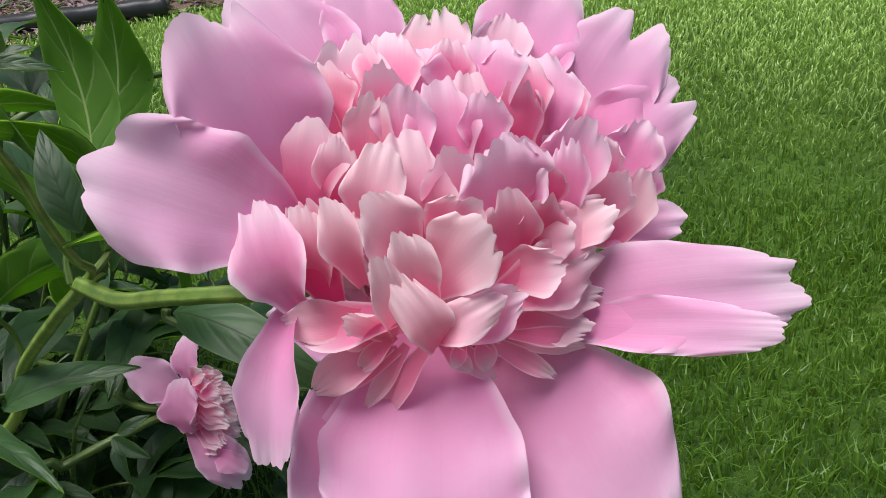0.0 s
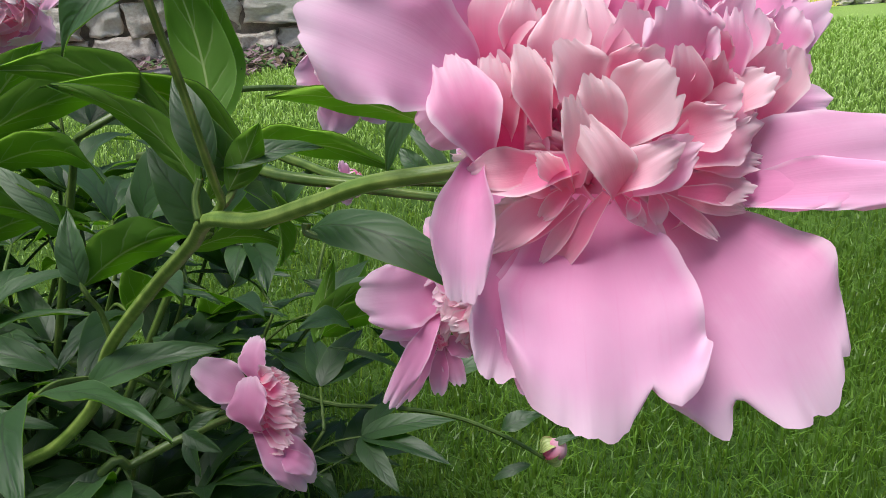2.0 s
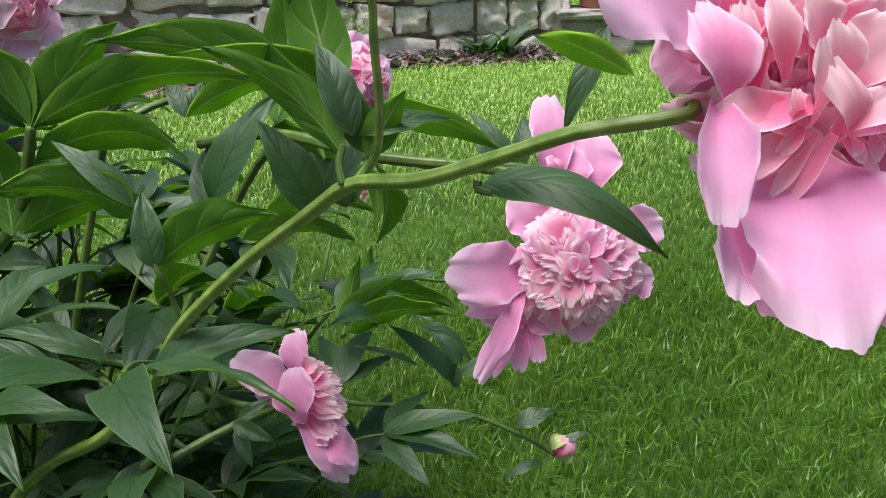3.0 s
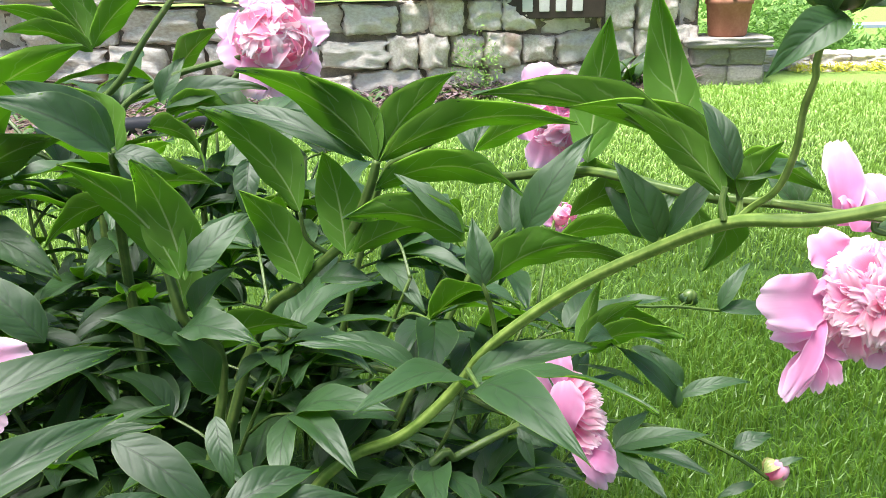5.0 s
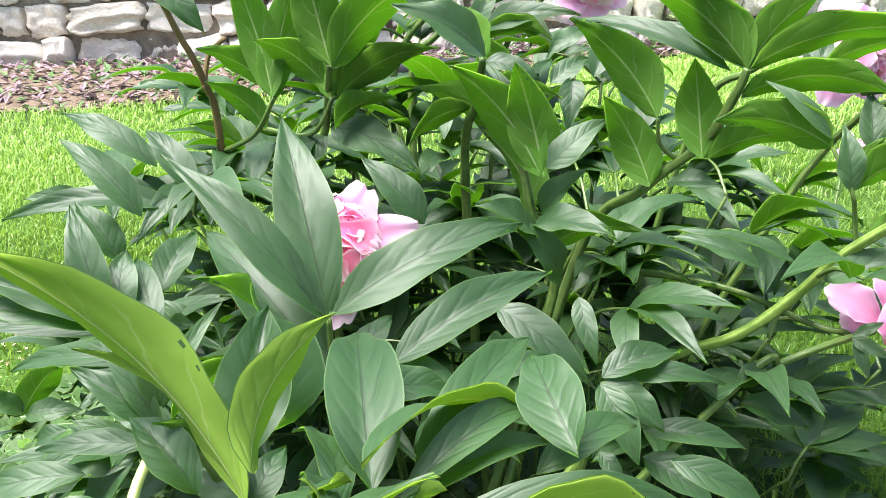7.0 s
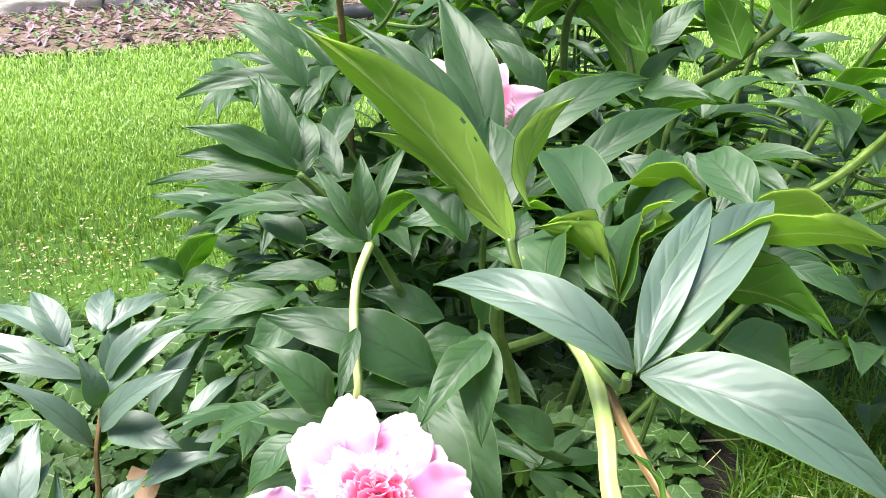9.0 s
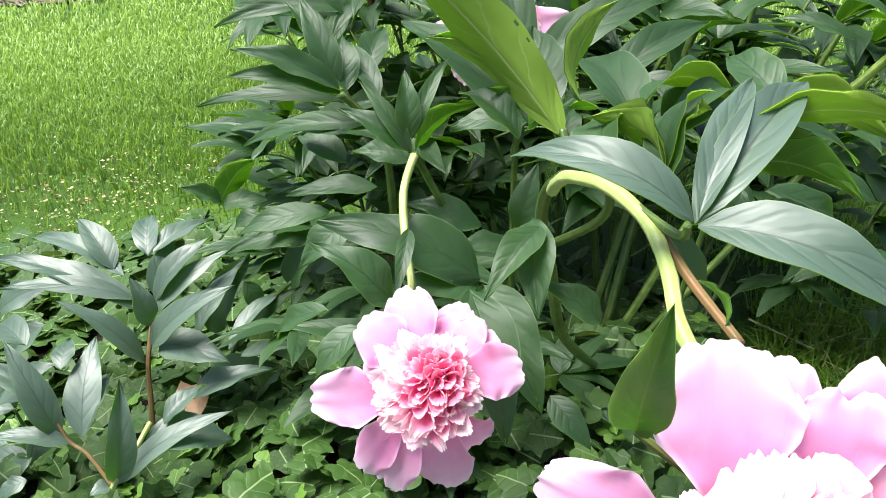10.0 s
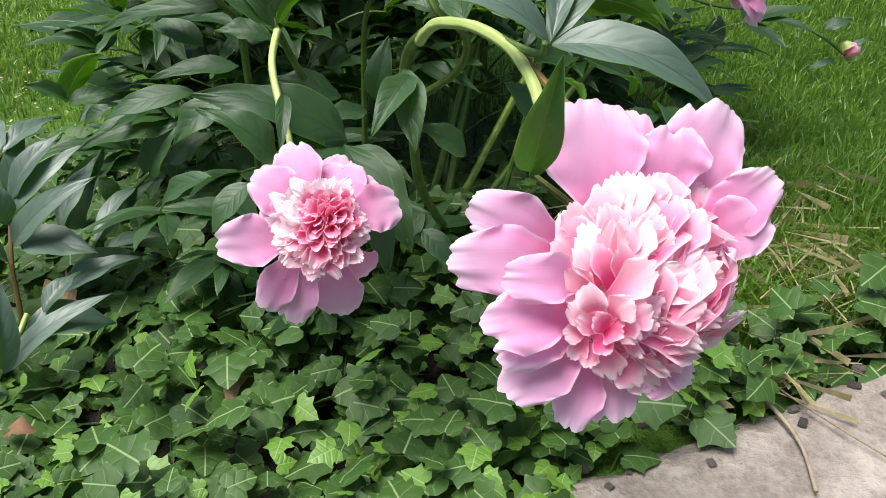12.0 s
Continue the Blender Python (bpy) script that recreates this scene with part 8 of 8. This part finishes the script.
stem_left_near = shoot((-0.930, 0.196, 0.010), 'low young peony stem with folded blue-green leaflets')
stalk(stem_left_near, [(-0.9351, 0.1916, 0.0100), (-0.9140, 0.1982, 0.0554), (-0.8977, 0.2161, 0.0812), (-0.8965, 0.2450, 0.0909)], 0.003, 0.0024, M_PALESTEM)
stalk(stem_left_near, [(-0.9140, 0.1982, 0.0554), (-0.9374, 0.2067, 0.0815), (-0.9553, 0.2091, 0.0939), (-0.9677, 0.2128, 0.1277)], 0.0022, 0.0014, M_REDSTEM)
leaf(stem_left_near, (-0.9629, 0.2087, 0.0967), (-0.9978, 0.2145, 0.1870), 0.0299, (0.40, -0.43, 0.81), 0.1, over=M_SHEEN)
leaf(stem_left_near, (-0.9729, 0.2196, 0.1210), (-1.0330, 0.2076, 0.1686), 0.0241, (0.20, -0.31, 0.93), 0.1, over=M_SHEEN)
leaf(stem_left_near, (-0.9517, 0.2084, 0.0910), (-1.0137, 0.1817, 0.1124), 0.0201, (0.13, -0.32, 0.94), 0.1, over=M_SHEEN)
leaf(stem_left_near, (-0.9430, 0.2126, 0.0949), (-0.9599, 0.2781, 0.1586), 0.0342, (0.27, -0.60, 0.75), 0.1, over=M_SHEEN)
leaf(stem_left_near, (-0.9407, 0.2157, 0.0997), (-0.9370, 0.2676, 0.1292), 0.0259, (-0.09, -0.53, 0.84), 0.1, over=M_SHEEN)
leaf(stem_left_near, (-0.9126, 0.1997, 0.0575), (-0.8900, 0.2220, 0.1527), 0.0299, (0.65, -0.50, 0.58), 0.1, over=M_SHEEN)
leaf(stem_left_near, (-0.9076, 0.2014, 0.0585), (-0.8239, 0.2537, 0.1174), 0.0254, (-0.16, -0.48, 0.86), 0.1, over=M_SHEEN)
leaf(stem_left_near, (-0.8881, 0.2225, 0.0886), (-0.8211, 0.2561, 0.0777), 0.0433, (0.13, -0.32, 0.94), 0.1, over=M_SHEEN)
leaf(stem_left_near, (-0.9164, 0.1976, 0.0556), (-0.9279, 0.1845, 0.0579), 0.0172, (0.13, -0.32, 0.94), 0.1, over=M_SHEEN)
leaf(stem_left_near, (-0.8738, 0.2332, 0.1019), (-0.8494, 0.2722, 0.1199), 0.0227, (-0.09, -0.47, 0.88), 0.1, over=M_SHEEN)
leaf(stem_left_near, (-0.9651, 0.2363, 0.1482), (-0.9769, 0.2733, 0.1574), 0.0228, (0.15, -0.43, 0.89), 0.1, over=M_SHEEN)
leaf(stem_left_near, (-0.9887, 0.1851, 0.0648), (-1.0153, 0.1699, 0.0487), 0.0204, (0.13, -0.32, 0.94), 0.1, over=M_SHEEN)
leaf(stem_left_near, (-0.9958, 0.2397, 0.1682), (-1.0678, 0.2872, 0.1592), 0.0317, (0.13, -0.32, 0.94), 0.1, over=M_SHEEN)
leaf(stem_left_near, (-0.9842, 0.2226, 0.1316), (-1.0511, 0.2372, 0.1028), 0.0313, (0.13, -0.32, 0.94), 0.1, over=M_SHEEN)
leaf(stem_left_near, (-1.0073, 0.1959, 0.0929), (-1.0752, 0.2067, 0.0573), 0.0313, (0.13, -0.32, 0.94), 0.1, over=M_SHEEN)

stem_left_edge = shoot((-1.042, 0.245, 0.020), 'low peony seedling with soft green leaflets among the ivy')
stalk(stem_left_edge, [(-1.042, 0.245, 0.020), (-1.035, 0.247, 0.055), (-1.039, 0.246, 0.090)], 0.0020, 0.0015)
leaf(stem_left_edge, (-1.066, 0.343, 0.120), (-1.119, 0.331, 0.078), 0.034, (-0.31, -0.74, 0.60), 0.10, over=M_SHEEN)
leaf(stem_left_edge, (-1.039, 0.246, 0.090), (-1.086, 0.236, 0.084), 0.024, (-0.01, -0.47, 0.88), 0.10, over=M_SHEEN)
leaf(stem_left_edge, (-1.039, 0.246, 0.033), (-1.092, 0.235, 0.021), 0.027, (-0.09, -0.48, 0.87), 0.10, over=M_SHEEN)
leaf(stem_left_edge, (-1.023, 0.229, 0.048), (-1.062, 0.221, 0.001), 0.031, (-0.37, -0.81, 0.46), 0.10, over=M_SHEEN)
leaf(stem_left_edge, (-1.078, 0.299, 0.077), (-1.037, 0.308, 0.102), 0.024, (-0.27, -0.66, 0.70), 0.10, over=M_SHEEN)
leaf(stem_left_edge, (-1.123, 0.351, 0.127), (-1.060, 0.364, 0.163), 0.037, (-0.24, -0.68, 0.69), 0.10, over=M_SHEEN)
leaf(stem_left_edge, (-1.035, 0.247, 0.055), (-1.024, 0.249, 0.004), 0.026, (0.83, -0.54, 0.15), 0.10, over=M_SHEEN)
leaf(stem_left_edge, (-1.062, 0.272, 0.070), (-1.081, 0.268, 0.099), 0.018, (0.80, -0.37, 0.47), 0.10, over=M_SHEEN)
leaf(stem_left_edge, (-1.055, 0.222, 0.066), (-1.084, 0.216, 0.076), 0.016, (0.36, -0.34, 0.87), 0.10, over=M_SHEEN)


# ---- the rest of the bush: leafy stems inside and behind ----
def leafy_stem(at, height, lean, turn, seed):
    """An upright stem with compound leaves, each a fan of pointed leaflets."""
    rnd = random.Random(seed)
    at = Vector(at)
    thing = shoot(at, "leafy green peony stem within the bush")
    top = at + Vector((math.cos(turn) * lean, math.sin(turn) * lean, height))
    mid = at + Vector((math.cos(turn) * lean * 0.3, math.sin(turn) * lean * 0.3, height * 0.55))
    stalk(thing, [at, mid, top], 0.0028, 0.0018)
    for k in range(7):
        f = 0.30 + 0.70 * k / 6
        p = at.lerp(mid, f / 0.55) if f < 0.55 else mid.lerp(top, (f - 0.55) / 0.45)
        a = turn + 2.4 * k + rnd.uniform(-0.4, 0.4)
        out = Vector((math.cos(a), math.sin(a), 0))
        reach = rnd.uniform(0.06, 0.11) * (1.1 - 0.45 * f)
        fork = p + out * reach + Vector((0, 0, rnd.uniform(0.25, 0.8) * reach))
        stalk(thing, [p, p.lerp(fork, 0.5) + Vector((0, 0, 0.008)), fork], 0.0018, 0.0012)
        for q in range(5):
            b = a + (q - 2) * 0.52 + rnd.uniform(-0.15, 0.15)
            length = rnd.uniform(0.08, 0.125) * (1.0 - 0.12 * abs(q - 2))
            g = Vector((math.cos(b), math.sin(b), rnd.uniform(-0.25, 0.75)))
            tip = fork + g.normalized() * length
            leaf(thing, fork, tip, length * rnd.uniform(0.28, 0.40), (rnd.uniform(-0.35, 0.35), rnd.uniform(-0.35, 0.35), 1), rnd.uniform(0.06, 0.16))
    return thing


FILL = [
    ("a", -0.74, 0.74, 0.40), ("b", -0.64, 0.86, 0.46), ("c", -0.55, 0.72, 0.40), ("a", -0.45, 0.82, 0.42), ("b", -0.61, 0.64, 0.34),
    ("c", -0.40, 0.70, 0.36), ("d", -0.70, 0.60, 0.36), ("a", -0.50, 0.60, 0.31), ("d", -0.34, 0.64, 0.27), ("b", -0.29, 0.74, 0.28),
    ("c", -0.82, 0.68, 0.34), 
    ("d", -0.77, 0.54, 0.26), ("c", -0.36, 0.84, 0.34), ("d", -0.55, 0.92, 0.44),
    ("a", -0.24, 0.68, 0.20), ("b", -0.72, 0.92, 0.44),
    ("c", -0.30, 0.60, 0.17), ("d", -0.45, 0.92, 0.42), ("a", -0.80, 0.84, 0.36), 
    ("c", -0.66, 0.70, 0.38), ("d", -0.52, 0.66, 0.34), ("a", -0.60, 0.78, 0.42), ("c", -0.36, 0.74, 0.32), ("d", -0.70, 0.80, 0.40),
    ("a", -0.47, 0.74, 0.36), ("c", -0.80, 0.60, 0.24), ("a", -0.72, 0.42, 0.14),
    ("c", -0.61, 0.37, 0.16),
    ("a", -0.67, 0.66, 0.36), ("b", -0.58, 0.70, 0.38), ("d", -0.49, 0.68, 0.33), ("c", -0.72, 0.68, 0.34), ("a", -0.63, 0.76, 0.38), ("b", -0.53, 0.80, 0.38),
    ("d", -0.65, 0.55, 0.24), ("b", -0.74, 0.60, 0.26), ("d", -0.41, 0.64, 0.24), ("a", -0.68, 0.48, 0.16), ("b", -0.60, 0.60, 0.26),
]
rnd = random.Random(77)
STOCK = {}
for k, (key, x, y, height) in enumerate(FILL):
    turn = math.atan2(y - 0.66, x + 0.55)
    if key not in STOCK:
        STOCK[key] = leafy_stem((x, y, ground_height(x, y)), 0.40, 0.09, 0.0, 900 + k)
        STOCK[key].rotation_euler[2] = turn
        STOCK[key].scale = [height / 0.40 * 0.3 + 0.7] * 2 + [height / 0.40]
        continue
    done = copy_thing(STOCK[key], Matrix.Translation((x, y, ground_height(x, y))) @ Matrix.Rotation(turn + rnd.uniform(-0.8, 0.8), 4, "Z"))
    done.scale = [height / 0.40 * 0.3 + 0.7] * 2 + [height / 0.40]


# ---- ivy and litter on the ground ----
def ivy_mesh(seed, k=1.0):
    """A five-lobed ivy leaf, a little domed, about 1 long and wide."""
    rnd = random.Random(seed)
    rim = [(0.0, 0.02), (0.12, -0.10), (0.30, -0.14), (0.46, -0.04), (0.47, 0.07), (0.47, 0.17), (0.53, 0.29), (0.60, 0.43), (0.50, 0.50), (0.38, 0.55), (0.32, 0.68), (0.20, 0.86), (0.0, 1.04)]
    rim = [(x * rnd.uniform(0.88, 1.1), y * rnd.uniform(0.94, 1.05)) for x, y in rim]
    loop = rim + [(-x * rnd.uniform(0.9, 1.1), y) for x, y in rim[-2:0:-1]]
    verts, uvs = [(0.0, 0.38, 0.05)], [(0.5, 0.38)]
    for ring, f in ((0, 0.5), (1, 1.0)):
        for x, y in loop:
            px, py = x * f, 0.38 + (y - 0.38) * f
            z = 0.05 + 0.05 * f * (1 - f) - 0.16 * (px * px + (py - 0.38) ** 2) + rnd.uniform(-0.02, 0.02) + 0.05 * abs(px)
            verts.append((px, py, z))
            uvs.append((0.5 + px / 1.15, max(0.0, py)))
    n = len(loop)
    faces = [(0, 1 + i, 1 + (i + 1) % n) for i in range(n)]
    faces += [(1 + i, 1 + n + i, 1 + n + (i + 1) % n, 1 + (i + 1) % n) for i in range(n)]
    return mesh_of("ivy_leaf", verts, faces, uvs)


def ivy():
    rnd = random.Random(31)
    patch = new("ivy")
    patch.location = (-0.6, 0.15, 0)
    tagged(patch, "patch of trailing ivy with dark lobed leaves on the ground", "ivy", kind="stuff")
    shapes = [ivy_mesh(400 + k) for k in range(6)]
    young = [ivy_mesh(420 + k) for k in range(3)]
    for me in shapes:
        me.materials.append(M_IVY)
    for me in young:
        me.materials.append(M_IVY_YOUNG)
    rest_v, rest_f, rest_uv, rest_m, made = [], [], [], [], 0
    for _ in range(10000):
        x, y = rnd.uniform(-1.75, 0.0), rnd.uniform(-0.15, 0.95)
        edge = 0.34 + 0.10 * math.sin(6 * x)
        if x > -0.42 and y < 0.095 + (x + 0.42) * 0.43:
            continue
        if x > -0.40 and y > edge + 0.03 or y > 0.78 - 0.25 * max(0.0, x + 0.9) or ((x + 0.85) / 0.95) ** 2 + ((y - 0.30) / 0.50) ** 2 > 1 + 0.2 * math.sin(9 * x + 5 * y):
            continue
        if x > -0.16 and rnd.random() < 0.35:
            continue
        z = 0.012 + rnd.random() ** 1.6 * (0.025 if x < -0.78 else 0.075 if y < 0.5 else 0.04)
        fresh = rnd.random() < (0.34 if y < 0.22 else 0.16 if y < 0.35 else 0.05)
        size = rnd.uniform(0.014, 0.026) if fresh else rnd.uniform(0.016, 0.042)
        lean = Vector((rnd.gauss(0, 0.6), rnd.gauss(-0.25, 0.6), 1)).normalized()
        a = rnd.uniform(0, 6.28)
        at = Vector((x, y, z + ground_height(x, y)))
        m = facing(at, at + Vector((math.cos(a), math.sin(a), rnd.uniform(-0.3, 0.1))), lean) @ Matrix.Scale(size, 4)
        me = (young if fresh else shapes)[rnd.randrange(3 if fresh else 6)]
        near = -0.95 < x < -0.1 and y < 0.36
        if near and made < 300:
            part_of("ivy_leaf", me, None, patch, m)
            made += 1
        else:
            k = len(rest_v)
            rest_v += [tuple(m @ v.co) for v in me.vertices]
            rest_f += [tuple(k + i for i in p.vertices) for p in me.polygons]
            rest_m += [int(fresh)] * len(me.polygons)
            uv = {}
            for lp, d in zip(me.loops, me.uv_layers[0].data):
                uv[lp.vertex_index] = tuple(d.uv)
            rest_uv += [uv[i] for i in range(len(me.vertices))]
    rest = mesh_of("ivy_leaves", rest_v, rest_f, rest_uv)
    rest.materials.append(M_IVY)
    rest.materials.append(M_IVY_YOUNG)
    rest.polygons.foreach_set("material_index", rest_m)
    tagged(part_of("ivy_leaves", rest, M_IVY, patch), kind="stuff")


ivy()


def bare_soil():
    """Bare soil under the bush and ivy, the shade there put into its colour."""
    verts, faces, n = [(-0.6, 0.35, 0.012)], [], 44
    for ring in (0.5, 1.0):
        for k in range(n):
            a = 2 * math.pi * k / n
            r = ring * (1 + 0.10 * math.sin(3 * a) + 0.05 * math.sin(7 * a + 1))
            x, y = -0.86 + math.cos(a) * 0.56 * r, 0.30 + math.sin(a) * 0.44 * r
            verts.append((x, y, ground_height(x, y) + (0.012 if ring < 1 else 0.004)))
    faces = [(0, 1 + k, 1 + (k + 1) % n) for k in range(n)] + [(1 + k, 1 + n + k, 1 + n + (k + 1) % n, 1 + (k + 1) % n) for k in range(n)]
    tagged(part_of("ground_leaf_mould", mesh_of("ground_leaf_mould", verts, faces), M_SHADED_SOIL), "soil under the peony bush and ivy, darkened for the shade there", "soil", kind="structure")


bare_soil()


def paver():
    """A worn slab: a grid with a crumbled rim and an uneven face."""
    n, verts, faces = 40, [], []
    turn = Matrix.Rotation(radians(23), 4, "Z")
    for level in (0, 1):
        for j in range(n + 1):
            for i in range(n + 1):
                u, v = i / n - 0.5, j / n - 0.5
                rim = max(abs(u), abs(v)) * 2
                chip = 0.018 * noise.noise((u * 22, v * 22, 3)) * rim ** 6
                x, y = u * (0.75 + chip * 2), v * (0.62 + chip * 2)
                z = -0.03 if level == 0 else 0.021 + 0.0022 * noise.noise((u * 16, v * 16, 0)) - 0.012 * max(0.0, (rim - 0.94) / 0.06) ** 2
                verts.append(tuple(turn @ Vector((x, y, z)) + Vector((-0.045, -0.075, -0.004))))
    k = (n + 1) ** 2
    for j in range(n):
        for i in range(n):
            a = k + j * (n + 1) + i
            faces.append((a, a + 1, a + n + 2, a + n + 1))
    ring = [i for i in range(n)] + [j * (n + 1) + n for j in range(n)] + [n * (n + 1) + n - i for i in range(n)] + [(n - j) * (n + 1) for j in range(n)]
    for p, q in zip(ring, ring[1:] + ring[:1]):
        faces.append((p, q, q + k, p + k))
    ob = part_of("pavement_slab", mesh_of("pavement_slab", verts, faces), M_CONCRETE)
    tagged(ob, "rough worn concrete paving slab beside the ivy", "paving slab", kind="structure")
    rnd = random.Random(71)
    for _ in range(26):
        u = rnd.uniform(-0.36, 0.34)
        at = turn @ Vector((u, 0.305 + rnd.gauss(-0.01, 0.022), 0.022)) + Vector((-0.045, -0.075, -0.004))
        size = rnd.uniform(0.003, 0.009)
        me = STONES[rnd.randrange(8)].copy()
        me.materials.clear()
        me.materials.append(M_CONCRETE)
        crumb = part_of("pebble", me, M_CONCRETE, None, Matrix.Translation(at) @ Matrix.Rotation(rnd.uniform(0, 6), 4, "Z") @ Matrix.Diagonal((size * 1.4, size, size * 0.7, 1)))
        tagged(crumb, "small crumb of concrete on the slab edge", "pebble", "crumbs on the slab")


paver()


def litter():
    rnd = random.Random(51)
    for x, y, s in ((-0.70, 0.17, 0.026), (-0.86, 0.14, 0.017), (-0.64, 0.30, 0.022), (-0.92, 0.36, 0.03)):
        me = mesh_of("dead_leaf", *blade(s * 1.5, s, "guard", 0.25, 0.5, 0, 0.12, 0.1, 7, 6, int(s * 1000)))
        a = rnd.uniform(0, 6.28)
        ob = part_of("dead_leaf", me, M_LITTER, None, facing((x, y, 0.045), (x + math.cos(a), y + math.sin(a), 0.15), (0, -0.3, 1)))
        tagged(ob, "curled dry brown leaf lying in the ivy", "dead leaf", "dead leaves in the ivy")
    for pts, r in (([(-0.54, 0.17, 0.06), (-0.51, 0.14, 0.055), (-0.47, 0.11, 0.05)], 0.0022), ([(-0.262, 0.235, 0.03), (-0.235, 0.20, 0.026), (-0.215, 0.14, 0.024), (-0.22, 0.08, 0.024)], 0.0026), ([(-0.25, 0.28, 0.02), (-0.20, 0.18, 0.026), (-0.13, 0.09, 0.024)], 0.0011)):
        ob = part_of("twig", mesh_of("twig", *tube(pts, r, r * 0.6, 6, 5, 0.2, 2)), M_TWIG)
        tagged(ob, "thin dry twig on the ground", "twig", "twigs on the ground")
    vs, fs = [], []
    for _ in range(700):
        x, y = rnd.gauss(-1.36, 0.13), rnd.gauss(0.84, 0.10)
        a, size, z = rnd.uniform(0, 6.28), rnd.uniform(0.003, 0.0075), ground_height(x, y) + rnd.uniform(0.006, 0.035)
        u, v = Vector((math.cos(a), math.sin(a), rnd.uniform(-0.4, 0.4))) * size, Vector((-math.sin(a), math.cos(a), rnd.uniform(-0.4, 0.4))) * size * 0.42
        k, o = len(vs), Vector((x, y, z))
        vs += [tuple(o), tuple(o + u * 0.5 + v), tuple(o + u), tuple(o + u * 0.5 - v)]
        fs.append((k, k + 1, k + 2, k + 3))
    third = len(fs) // 3
    for name, mat, sel, label in (("leaf_litter", M_LITTER, fs[:third // 2], "dry brown leaf litter at the edge of the lawn"), ("pale_litter", M_STRAW, fs[third // 2:2 * third], "pale straw and yellowed leaves at the lawn edge"), ("low_weeds", M_HEDGE, fs[2 * third:], "low light green weeds at the lawn edge")):
        tagged(part_of(name, mesh_of(name, vs, sel, None, False), mat), label, "litter", kind="stuff")
    me = mesh_of("fallen_leaf", *blade(0.026, 0.018, "leaf", 0.12, 0, 0.2, 0.04, 0, 7, 4, 9))
    tagged(part_of("fallen_leaf", me, M_STRAW, None, facing((-0.285, 0.175, 0.028), (-0.262, 0.172, 0.030), (0, -0.2, 1))), "small yellow leaf fallen on the slab edge", "fallen leaf")
    vs, fs = [], []
    for _ in range(420):
        x, y = rnd.gauss(-0.16, 0.09), rnd.gauss(0.40, 0.10)
        if rnd.random() < 0.10:
            x, y = rnd.gauss(-0.27, 0.05), rnd.gauss(0.22, 0.02)
        a, s = rnd.uniform(0, 6.28), rnd.uniform(0.02, 0.09)
        w = rnd.uniform(0.00025, 0.0009)
        z = ground_height(x, y) + rnd.uniform(0.02, 0.045)
        dx, dy, k = math.cos(a) * s, math.sin(a) * s, len(vs)
        px, py = -math.sin(a) * w, math.cos(a) * w
        vs += [(x - px, y - py, z), (x + px, y + py, z), (x + dx + px, y + dy + py, z + rnd.uniform(-0.01, 0.01)), (x + dx - px, y + dy - py, z)]
        fs.append((k, k + 1, k + 2, k + 3))
    tagged(part_of("dry_grass", mesh_of("dry_grass", vs, fs, None, False), M_STRAW), "loose dry grass clippings beside the slab", "dry grass", kind="stuff")


litter()
